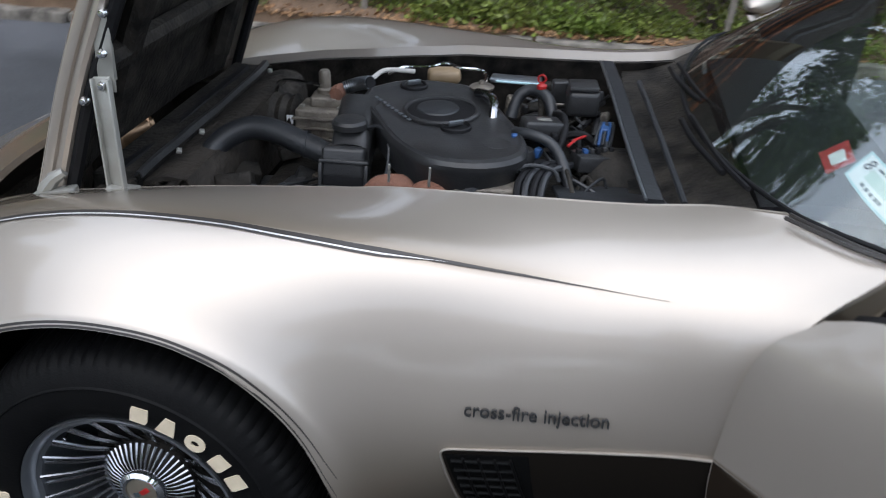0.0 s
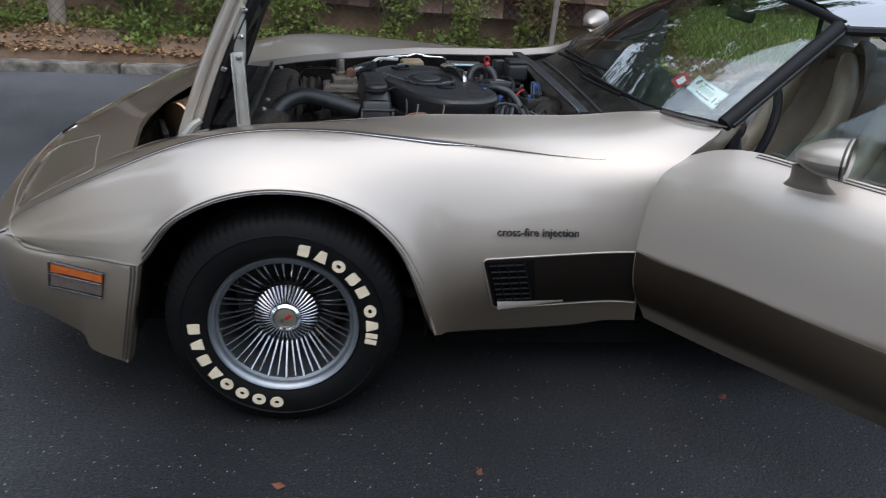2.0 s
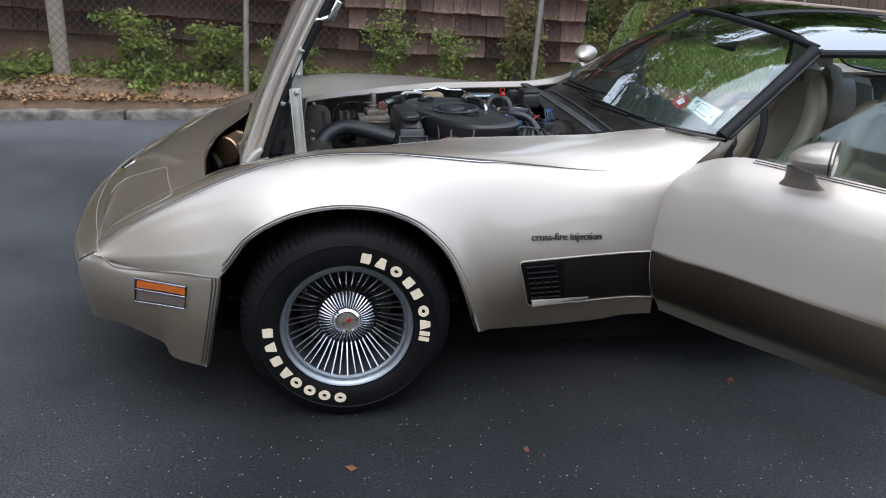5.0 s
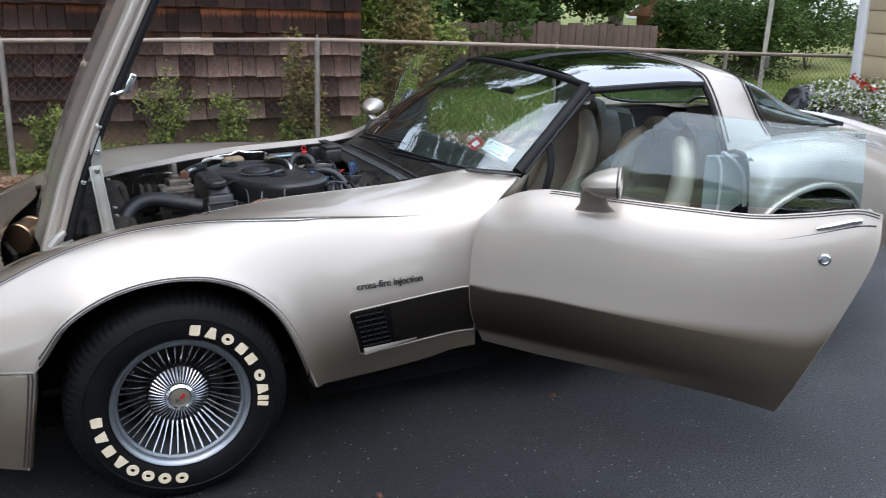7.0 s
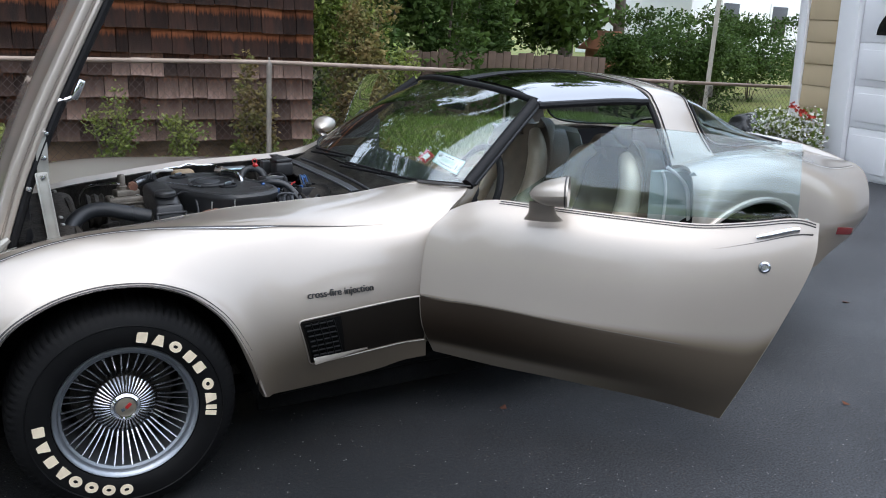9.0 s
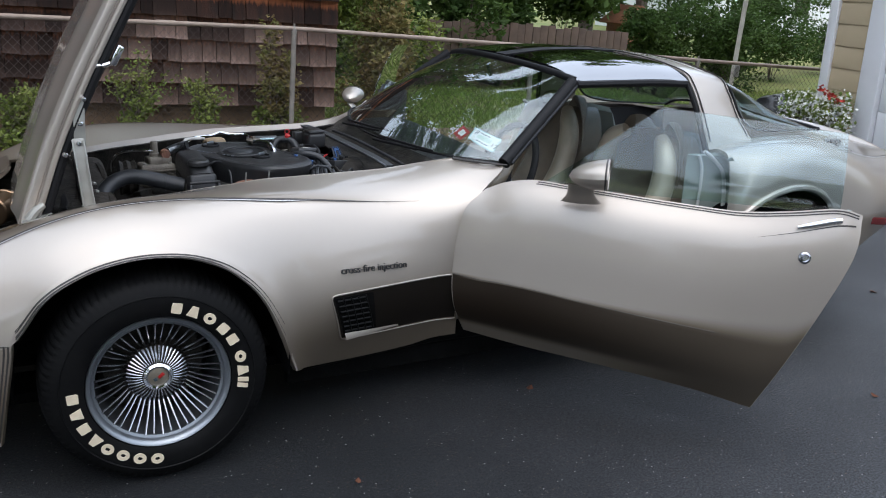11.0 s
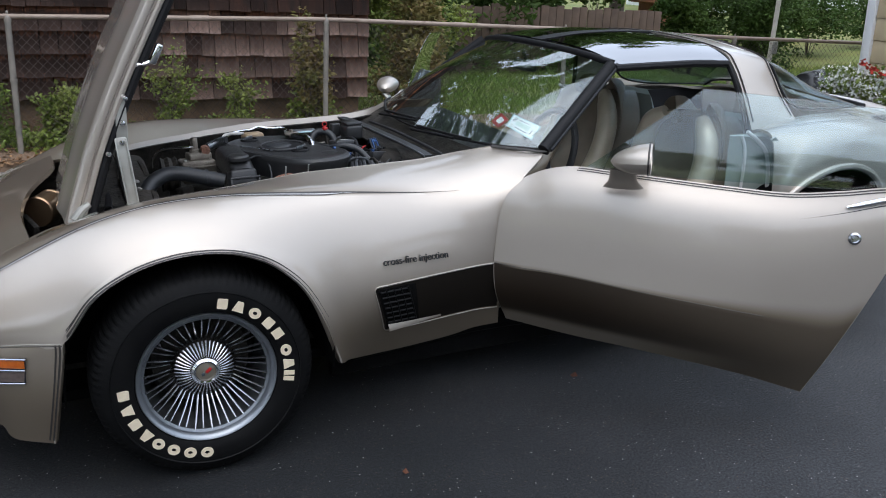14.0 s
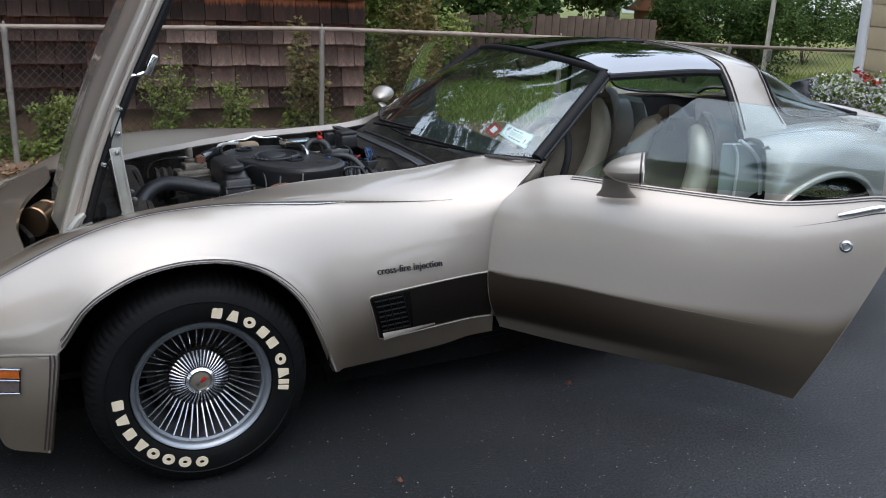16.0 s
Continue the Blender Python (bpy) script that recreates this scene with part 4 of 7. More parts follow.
for k, (x, y, s) in enumerate([(0.021, -1.147, 0.04), (0.548, -1.081, 0.035), (-1.25, -0.95, 0.05), (-0.9, -1.5, 0.035), (1.35, -0.75, 0.05), (2.6, -1.3, 0.04), (-0.35, -1.75, 0.04), (3.6, -0.4, 0.05)]):
    fl = new("fallen_leaf", leaf_mesh("fallen_leaf", [(x, y, 0.008)], [s], REDLEAF, np.random.default_rng(100 + k), 0.95, 0.6))
    tagged(fl, "single curled red-brown leaf on the asphalt", "leaf", "fallen leaves")


# ---- the car: x runs to the tail, y to the passenger's side, front axle at x = 0 ----
car = thing("car", "champagne silver sports coupe with raised hood and both doors open", "car")


def sided(net, side):
    return np.array([[(x, y * side, z) for x, y, z in row] for row in net])


def grid_at(gr, u, v):
    """A place on a lofted grid and its outward normal, u and v from 0 to 1."""
    nu, nv = gr.shape[0] - 1, gr.shape[1] - 1
    a, b = min(u * nu, nu - 1e-6), min(v * nv, nv - 1e-6)
    i, j = int(a), int(b)
    fa, fb = a - i, b - j
    p = (gr[i, j] * (1 - fa) + gr[i + 1, j] * fa) * (1 - fb) + (gr[i, j + 1] * (1 - fa) + gr[i + 1, j + 1] * fa) * fb
    nrm = np.cross(gr[i + 1, j] - gr[i, j], gr[i, j + 1] - gr[i, j])
    return p, nrm / max(np.linalg.norm(nrm), 1e-9)


# front fender: rows from nose to door, columns from the engine bay over the crest to the lower edge
FENDER = []


def fender_section(xs, ys, zs):
    """One cross-section of the body: places along, across and up."""
    FENDER.append(list(zip(xs if isinstance(xs, tuple) else (xs,) * len(ys), ys, zs)))


fender_section((-0.77, -0.77, -0.77, -0.77, -0.77, -0.7673, -0.765), (-0.58, -0.62, -0.66, -0.69, -0.705, -0.7107, -0.71), (0.56, 0.557, 0.549, 0.54, 0.534, 0.5312, 0.529))
fender_section(-0.65, (-0.58, -0.63, -0.67, -0.715, -0.742, -0.7494, -0.75), (0.645, 0.641, 0.626, 0.586, 0.545, 0.522, 0.502))
fender_section(-0.5, (-0.575, -0.63, -0.68, -0.745, -0.79, -0.8013, -0.805), (0.715, 0.715, 0.702, 0.65, 0.577, 0.538, 0.506))
fender_section(-0.38, (-0.5, -0.6, -0.685, -0.77, -0.828, -0.8442, -0.852), (0.745, 0.765, 0.758, 0.692, 0.6, 0.5483, 0.506))
fender_section(-0.3, (-0.465, -0.59, -0.69, -0.785, -0.842, -0.8593, -0.868), (0.752, 0.788, 0.794, 0.738, 0.668, 0.6389, 0.615))
fender_section(-0.2, (-0.47, -0.59, -0.695, -0.79, -0.846, -0.8633, -0.872), (0.768, 0.812, 0.822, 0.775, 0.722, 0.7, 0.682))
fender_section(-0.09, (-0.475, -0.59, -0.7, -0.795, -0.848, -0.8653, -0.874), (0.785, 0.828, 0.842, 0.797, 0.752, 0.7328, 0.717))
fender_section(0.02, (-0.48, -0.59, -0.7, -0.795, -0.848, -0.8653, -0.874), (0.8, 0.836, 0.848, 0.803, 0.757, 0.7389, 0.724))
fender_section(0.147, (-0.48, -0.59, -0.7, -0.79, -0.842, -0.8615, -0.872), (0.812, 0.839, 0.845, 0.79, 0.735, 0.7152, 0.699))
fender_section(0.247, (-0.485, -0.59, -0.698, -0.783, -0.836, -0.8566, -0.868), (0.823, 0.839, 0.838, 0.768, 0.695, 0.6637, 0.638))
fender_section(0.334, (-0.485, -0.59, -0.697, -0.775, -0.828, -0.8497, -0.862), (0.83, 0.838, 0.831, 0.742, 0.63, 0.5734, 0.527))
fender_section(0.388, (-0.485, -0.59, -0.695, -0.769, -0.8168, -0.8395, -0.855), (0.836, 0.836, 0.826, 0.724, 0.582, 0.484, 0.395))
fender_section(0.424, (-0.485, -0.59, -0.694, -0.7635, -0.8095, -0.824, -0.812), (0.838, 0.835, 0.822, 0.711, 0.555, 0.425, 0.278))
fender_section(0.465, (-0.485, -0.59, -0.693, -0.7605, -0.8065, -0.811, -0.776), (0.8387, 0.834, 0.8185, 0.703, 0.543, 0.404, 0.262))
fender_section(0.54, (-0.485, -0.59, -0.69, -0.755, -0.802, -0.794, -0.726), (0.84, 0.832, 0.812, 0.7, 0.548, 0.41, 0.24))
fender_section(0.7, (-0.485, -0.59, -0.672, -0.738, -0.782, -0.774, -0.703), (0.843, 0.826, 0.787, 0.7, 0.548, 0.41, 0.236))
fender_section((0.86, 0.87, 0.88, 0.88, 0.88, 0.88, 0.88), (-0.486, -0.58, -0.664, -0.725, -0.762, -0.752, -0.686), (0.848, 0.831, 0.79, 0.703, 0.548, 0.41, 0.242))
fender_section((0.98, 1.02, 1.06, 0.99, 0.96, 0.9615, 0.965), (-0.495, -0.59, -0.672, -0.736, -0.757, -0.745, -0.69), (0.862, 0.85, 0.822, 0.728, 0.548, 0.41, 0.258))
fender_section((1.085, 1.165, 1.235, 1.075, 1.025, 1.031, 1.045), (-0.555, -0.625, -0.69, -0.752, -0.76, -0.75, -0.715), (0.887, 0.884, 0.876, 0.775, 0.548, 0.41, 0.272))
fg = {}


CREST = ([0, .35, .55, .89], [.334, .324, .3195, .385])


def crest_at(u):
    """Where the crest stripe runs across the fender."""
    return float(np.interp(u, *CREST))


def straighten_crest(gr):
    """Behind the arch the stripe lies in one leaning plane, from the crest down to its point."""
    global CREST
    a, b = grid_at(gr, .50, .3205)[0], grid_at(gr, .89, .385)[0]
    nrm = np.cross(b - a, np.array((0, -.87, .48)))
    us, cs = list(np.linspace(.50, .90, 41)), []
    for u in us:
        vs_ = np.linspace(.26, .46, 81)
        d = [abs((grid_at(gr, u, v)[0] - a) @ nrm) for v in vs_]
        cs.append(float(vs_[int(np.argmin(d))]))
    CREST = ([0, .35] + us, [.334, .324] + list(np.convolve(np.pad(cs, 2, mode="edge"), np.ones(5) / 5, "valid")))


FX = [r[2][0] for r in FENDER[:-2]] + [1.0, 1.1]
for side in (1, -1):
    fg[side] = loft(sided(FENDER, side), 120, 42, FX)
    for k in range(40):  # fair the skin, leaving its rims where they are
        smooth_u = 0.5 * fg[side][1:-1] + 0.25 * (fg[side][:-2] + fg[side][2:])
        hold = np.clip((34 - np.arange(43)) / 9, 0, 1)[None, :, None] * np.clip(np.arange(43) / 3, 0, 1)[None, :, None]
        fg[side][1:-1] += (smooth_u - fg[side][1:-1]) * hold
        if k % 5 == 0:
            smooth_v = 0.5 * fg[side][:, 1:-1] + 0.25 * (fg[side][:, :-2] + fg[side][:, 2:])
            fg[side][:, 1:-1] += (smooth_v - fg[side][:, 1:-1]) * hold[:, 1:-1]
    bm = grid_bm(fg[side], 0.012, (0, 0, -1))
    fender = part("front_fender", bm, PAINT, car, "swelling champagne front fender with wheel arch, bronze fade below")
    if side == 1:
        straighten_crest(fg[1])
    spray = []
    for i in range(121):
        for j in range(43):
            x, y, z = fg[side][i, j]
            up = crest_at(i / 120) - j / 42
            tone = 0.59 * max(math.exp(-up / max(0.015, min(0.10, 0.02 + 0.22 * (0.89 - i / 120)))), 0.9 * (1 - ease(0.24, 0.48, i / 120))) * (1 - ease(0.70, 0.885, i / 120)) if up > -0.005 else 0.0
            spray.append(max(tone, 0.60 * ease(0.62, 0.34, z) * ease(0.26, 0.46, x), 0.42 * ease(-0.30, -0.72, x) * ease(0.78, 0.58, z)))
    sprayed(fender, spray * 2)
tree_src = grid_bm(fg[1])
SKIN = BVHTree.FromBMesh(tree_src)
tree_src.free()


def on_side(x, z, off=0.003):
    """The place on the driver's fender skin at this x and height, lifted a little."""
    hit = SKIN.ray_cast(Vector((x, -2, z)), Vector((0, 1, 0)))
    return hit[0] + hit[1] * (off if hit[1].y < 0 else -off)


def strip_bm(A, B, lift):
    g = np.stack([A, B], axis=1)
    return grid_bm(g + np.array(lift))


def stripe(gr, v0, v1, u0, u1, n, lift, out, material, name="pinstripe", taper=False):
    """A stripe along a lofted grid between two cross-positions; out points away from the body."""
    A, B = [], []
    for k in range(n + 1):
        t = k / n
        u = u0 + (u1 - u0) * t
        w = min(1.0, (1 - t) / 0.3 + 0.1) if taper else 1.0
        vm = 0.5 * (v0 + v1)
        for L, v in ((A, vm + (v0 - vm) * w), (B, vm + (v1 - vm) * w)):
            p, nr = grid_at(gr, u, v)
            if nr @ np.array(out) < 0:
                nr = -nr
            L.append(p + lift * nr)
    return part(name, strip_bm(np.array(A), np.array(B), (0, 0, 0)), material, car)


for side in (1, -1):
    o = (0, -side, 1)
    # crest stripes: a bold dark line running to a point, a light gap and a thin dark line below it
    for d0, d1, end, mt in ((-.007, .007, .888, STRIPE), (.008, .0125, .70, SILVER), (.013, .0195, .70, STRIPE)):
        A, B = [], []
        for u in np.linspace(0, end, 110):
            c = crest_at(u)
            w = min(1.0, max(.1, (end - u) / (.24 if end > .8 else .06)))
            for L, d in ((A, d0), (B, d1)):
                p, nr = grid_at(fg[side], u, c + d * w)
                L.append(p + .0015 * (nr if nr @ np.array(o) > 0 else -nr))
        part("pinstripe", strip_bm(np.array(A), np.array(B), (0, 0, 0)), mt, car)
    for a, b, mt in ((.880, .922, STRIPE), (.948, .992, STRIPE)):
        stripe(fg[side], a, b, .215, .617, 70, .0015, (0, -side, 0.3), mt, taper=True)

# rolled lip and black liner of the front arches
ARCH = [(-.44, .195), (-.407, .36), (-.38, .506), (-.30, .615), (-.20, .682), (-.09, .717), (.02, .724), (.147, .699), (.247, .638), (.334, .527), (.388, .395), (.424, .280)]
for side in (1, -1):
    ys_ = np.interp([a[0] for a in ARCH], [-.44, -.38, -.2, .25, .424], [.838, .852, .872, .868, .826])
    A = spline([(x, -side * y, z) for (x, z), y in zip(ARCH, ys_)], 60)
    C = spline([(x * 0.985, -side * (y - .045), (z - .33) * 0.985 + .33) for (x, z), y in zip(ARCH, ys_)], 60)
    part("arch_lip", grid_bm(np.stack([A, C], 1), 0.006, (0, -side * .6, 1.5)), PAINT, car)
    arc = [(0.40 * math.cos(a), .335 + 0.40 * math.sin(a)) for a in np.linspace(-0.14, math.pi + 0.10, 40)]
    g = np.array([[(x + .0, -side * y, z) for y in (.845, .70, .52)] for x, z in arc])
    part("wheel_liner", grid_bm(g), LINER, car)
    part("wheel_liner", prism([(x, z) for x, z in arc], 0.01, m=Matrix.Translation((0, -side * .52, 0)) @ Matrix(((1, 0, 0, 0), (0, 0, 1, 0), (0, 1, 0, 0), (0, 0, 0, 1)))), LINER, car)

# front bumper cover
B_HALF = []


def bumper_section(xs, ys, zs):
    """One cross-section of the body: places along, across and up."""
    B_HALF.append(list(zip(xs if isinstance(xs, tuple) else (xs,) * len(ys), ys, zs)))


bumper_section((-0.383, -0.386, -0.408, -0.44), (-0.85, -0.853, -0.855, -0.838), (0.505, 0.47, 0.36, 0.195))
bumper_section((-0.5, -0.505, -0.512, -0.545), (-0.805, -0.81, -0.812, -0.795), (0.505, 0.467, 0.36, 0.212))
bumper_section((-0.565, -0.57, -0.575, -0.575), (-0.778, -0.785, -0.784, -0.768), (0.502, 0.466, 0.375, 0.248))
bumper_section((-0.62, -0.625, -0.63, -0.625), (-0.758, -0.766, -0.765, -0.745), (0.500, 0.468, 0.38, 0.266))
bumper_section((-0.71, -0.718, -0.722, -0.712), (-0.727, -0.735, -0.73, -0.705), (0.510, 0.478, 0.40, 0.292))
bumper_section((-0.765, -0.795, -0.803, -0.79), (-0.7, -0.695, -0.685, -0.665), (0.535, 0.495, 0.41, 0.298))
bumper_section((-0.774, -0.845, -0.854, -0.838), (-0.62, -0.615, -0.605, -0.585), (0.56, 0.495, 0.41, 0.292))
bumper_section((-0.782, -0.900, -0.908, -0.885), (-0.4, -0.4, -0.4, -0.4), (0.6, 0.51, 0.42, 0.305))
bumper_section((-0.788, -0.928, -0.936, -0.91), (0, 0, 0, 0), (0.625, 0.522, 0.42, 0.3))
full = B_HALF + [[(x, -y, z) for x, y, z in row] for row in B_HALF[-2::-1]]
bg = loft(np.array(full), 112, 24)
bumper = part("front_bumper", grid_bm(bg, 0.02, (0, 0, .4)), PAINT, car, "body-coloured front bumper cover")
# darker towards the tucked underside: shade put into the spray tone
sprayed(bumper, [max(0.40 + 0.28 * ease(0.53, 0.26, p[2]), 0.55 * ease(-0.73, -0.80, p[0]) * ease(0.47, 0.53, p[2])) for p in bg.reshape(-1, 3)] * 2)
stripe(bg, .325, .338, .36, .64, 50, .0015, (-1, 0, 1), STRIPE)
for e0, e1 in ((.0022, .0050), (.0078, .0106)):
    for f in (lambda u: u, lambda u: 1 - u):
        A = np.array([grid_at(bg, f(e0), v)[0] + np.array([0, math.copysign(.002, grid_at(bg, f(e0), v)[0][1]), 0]) for v in np.linspace(.02, .98, 24)])
        B = np.array([grid_at(bg, f(e1), v)[0] + np.array([0, math.copysign(.002, grid_at(bg, f(e1), v)[0][1]), 0]) for v in np.linspace(.02, .98, 24)])
        part("pinstripe", strip_bm(A, B, (0, 0, 0)), STRIPE, bumper)
# nose panel in front of the hood
NOSE = [[(-.785 + .01 * abs(y), y, z0) for y, z0 in ((-.585, .562), (-.3, .607), (0, .625), (.3, .607), (.585, .562))],
        [(-.62, y, z0) for y, z0 in ((-.583, .664), (-.3, .690), (0, .698), (.3, .690), (.583, .664))],
        [(x0, y, z0) for y, x0, z0 in ((-.575, -.440, .738), (-.3, -.470, .750), (0, -.450, .752), (.3, -.375, .762), (.575, -.385, .752))]]
ng_ = loft(np.array(NOSE), 24, 40)
nose = part("nose_panel", grid_bm(ng_, 0.015, (0, 0, -2)), PAINT, car, "sloping bronze-shaded nose panel between the fenders")
sprayed(nose, [0.53] * (2 * ng_.shape[0] * ng_.shape[1]))
front_bm = grid_bm(ng_)
for g in (bg, fg[1]):
    grid_bm(g, bm=front_bm)
FRONT = BVHTree.FromBMesh(front_bm)
front_bm.free()


def snapped(pts, n, lift, down=False):
    """A smooth line laid on the nose: through the nearest places on its skin, or those straight below."""
    out = []
    for p in spline(pts, n):
        hit = FRONT.ray_cast(Vector((p[0], p[1], 1.2)), Vector((0, 0, -1))) if down else FRONT.find_nearest(Vector(p))
        hit = hit if hit[0] else FRONT.find_nearest(Vector((p[0], p[1], out[-1][2] if len(out) else .64)))
        nr = hit[1] if hit[1].dot(Vector((-.5, -.3, .8))) > 0 else -hit[1]
        out.append(hit[0] + nr * lift)
    return np.array(out)


def mirrored(pts):
    return pts * np.array((1, -1, 1))


# the joint runs below the fender, turns up at the corner and crosses the nose behind the front edge
joint = [tuple(r[0]) for r in B_HALF[:4]] + [(-.705, -.735, .505), (-.735, -.722, .522), (-.762, -.694, .546), (-.783, -.61, .562), (-.803, -.53, .568), (-.846, -.313, .572), (-.862, -.15, .578), (-.866, 0, .580)]
corner = [(-.764, -.698, .540), (-.80, -.672, .512), (-.838, -.642, .486)]
lid = [(-.800, -.30), (-.790, -.235), (-.755, -.212), (-.69, -.255), (-.625, -.298), (-.600, -.330), (-.572, -.470), (-.540, -.605), (-.548, -.633), (-.60, -.632), (-.69, -.610), (-.735, -.592)]
for flip in (False, True):
    f = mirrored if flip else (lambda q: q)
    # pale tubes put the light caught on the joint and lid edges into colour
    part("bumper_joint", tube(f(snapped(joint, 90, .0004)), .0016, 6), SEAM, car, "pale highlight painted along the bumper cover joint")
    part("bumper_joint", tube(f(snapped([(x - .001, y, z - .005) for x, y, z in joint[:6]], 50, .0004)), .0018, 6), GAP, car)
    part("pinstripe", tube(f(snapped(corner, 16, .0004)), .0026, 6), STRIPE, bumper)
    part("headlamp_lid_gap", tube(f(snapped([(x, y, 0) for x, y in lid], 90, .0003, True)), .0016, 6), SEAM, nose)
    part("headlamp_lid_gap", tube(f(snapped([(x, y, 0) for x, y in ((-.800, -.30), (-.792, -.435), (-.765, -.565))], 30, .0006, True)), .0021, 6), STRIPE, nose)
# side marker: bright frame, amber over clear lens
MK = [(-.642, .475), (-.483, .467), (-.492, .393), (-.651, .398)]


def bump_side(x, z, off):
    y = np.interp(x, [-.72, -.62, -.565, -.50, -.40], [-.737, -.768, -.786, -.813, -.856])
    return Vector((x, y - off, z))


def side_patch(corners, off, thick, bulge=0.0):
    a, b, c, d = [Vector((x, 0, z)) for x, z in corners]
    g = []
    for i in range(9):
        s = i / 8
        row = []
        for j in range(5):
            t = j / 4
            p = (a.lerp(b, s)).lerp(d.lerp(c, s), t)
            row.append(tuple(bump_side(p.x, p.z, off + bulge * (1 - abs(2 * s - 1) ** 6) * (1 - abs(2 * t - 1) ** 4))))
        g.append(row)
    return grid_bm(np.array(g), thick, (-.5, 0, .4))


marker = part("side_marker", side_patch(MK, 0.004, 0.012), SEAL, car, "side marker lamp with bright frame")
part("lens", side_patch([(-.637, .471), (-.487, .464), (-.489, .438), (-.641, .444)], 0.006, 0.006, 0.002), AMBER, marker, "amber lens")
part("lens", side_patch([(-.641, .436), (-.490, .429), (-.495, .397), (-.647, .402)], 0.006, 0.006, 0.001), CLEARLENS, marker, "smoked cornering lens")
part("frame", tube([bump_side(x, z, .008) for x, z in MK + MK[:1]], .0030, 6), SPOKE, marker)
part("frame", tube([bump_side(x, z, .008) for x, z in ((-.645, .440), (-.488, .433))], .0030, 6), SPOKE, marker)

part("nose_badge", box((0.055, 0.035, 0.008), tuple(snapped([(-.80, 0, 0), (-.81, 0, 0)], 1, .001, True)[0]), pose(0, 0, 0, 0, -30, 25), bevel=0.003), CHROME, nose, "small crossed-flag shaped badge")

# wells under the hood
tub = bmesh.new()
for sy in (-1, 1):
    box((1.30, 0.02, 0.50), (.37, sy * .505, .49), bm=tub)
    box((0.24, 0.02, 0.40), (-.39, sy * .50, .47), bm=tub)
box((0.02, 1.0, 0.36), (-.51, 0, .48), bm=tub)
box((0.02, 1.02, 0.60), (1.0, 0, .52), bm=tub)
box((1.52, 1.02, 0.02), (.26, 0, .30), bm=tub)
part("engine_bay", tub, GREASE, car, "grimy black engine bay")
part("underbody", box((3.0, 1.12, 0.04), (.80, 0, .20), bevel=0.01), LINER, car)
for side in (1, -1):
    rim_a = np.array([(p[0], p[1], p[2] + .001) for p in fg[side][30:, 0]])
    rim_b = rim_a + np.array([0, side * .010, -.030])
    part("bay_flange", grid_bm(np.stack([rim_a, rim_b], 1), 0.004, (.3, -side * 2, .7)), PAINT, car, "painted flange round the engine bay")
    part("inner_rail", grid_bm(np.stack([spline([(r[0][0], -side * .47, r[0][2] - .02) for r in FENDER[4:18]], 30), spline([(r[0][0], -side * .505, r[0][2] - .16) for r in FENDER[4:18]], 30)], 1), 0.01, (.3, 0, .5)), GREASE, car)
    part("sill", tube([(.50, -side * .695, .245), (.75, -side * .660, .242), (1.05, -side * .640, .245), (1.6, -side * .690, .245), (2.12, -side * .75, .245)], 0.028, 10, smooth=20), LINER, car, "black rocker sill")
    # near-black sheet added to hide the floor where only shade shows
    part("dark_filler", box((1.75, .04, .15), (1.32, -side * .60, .205), bevel=.008), LINER, car)

# fender vent and dark band
def side_band(corners, nu, nv, off, thick):
    a, b, c, d = [Vector((x, 0, z)) for x, z in corners]
    g = []
    for i in range(nu + 1):
        row = []
        for j in range(nv + 1):
            p = (a.lerp(b, i / nu)).lerp(d.lerp(c, i / nu), j / nv)
            row.append(tuple(on_side(p.x, p.z, off)))
        g.append(row)
    return grid_bm(np.array(g), thick, (.7, 0, .4))


VENT = [(.548, .513), (1.020, .522), (1.030, .345), (.596, .335)]
part("vent_band", side_band([(.553, .508), (1.018, .517), (1.028, .350), (.600, .342)], 30, 10, .002, .004), BROWN, car, "dark brown band behind the vent")
rim = []
loop = [VENT[1], VENT[0], VENT[3], VENT[2]]
path = [Vector(loop[0])]
for p0, p1, p2 in zip(loop, loop[1:], loop[2:]):
    p0, p1, p2 = Vector(p0), Vector(p1), Vector(p2)
    a, b = p1 + (p0 - p1).normalized() * .022, p1 + (p2 - p1).normalized() * .022
    path += [a.lerp(p1, t).lerp(p1.lerp(b, t), t) for t in np.linspace(0, 1, 7)]
path.append(Vector(loop[-1]))
for a, b in zip(path, path[1:]):
    steps = max(1, int((b - a).length / .02))
    rim += [tuple(on_side(*a.lerp(b, k / steps), .003)) for k in range(steps)]
rim.append(tuple(on_side(*VENT[2], .003)))
part("vent_rim", tube(np.array(rim), 0.0022, 6), PAINT, car)
floor_ = np.array([[on_side(.606 + .20 * t, .364 - .004 * t, .005), on_side(.608 + .20 * t, .352 + .002 * t, .006) + Vector((0, -.010 * (1 - t), 0)), on_side(.610 + .20 * t, .339 + .014 * t, .004) + Vector((0, -.016 * (1 - t), 0)), on_side(.610 + .20 * t, .334 + .017 * t, .004)] for t in np.linspace(0, 1, 14)])
part("vent_lip", grid_bm(floor_), PAINT, car, "bright lower lip of the fender vent")
well = side_band([(.560, .502), (.700, .504), (.722, .352), (.606, .349)], 8, 6, .0035, .003)
grille = part("vent_grille", well, LINER, car, "black slatted fender vent")
for k in range(7):
    z = .376 + k * .0195
    x0 = .604 - (z - .35) * .29
    slat = [tuple(on_side(x0 + .008 + (.102 + .0 * z) * t, z, .008)) for t in np.linspace(0, 1, 6)]
    part("slat", tube(np.array(slat), 0.0034, 6), VENTBLACK, grille)
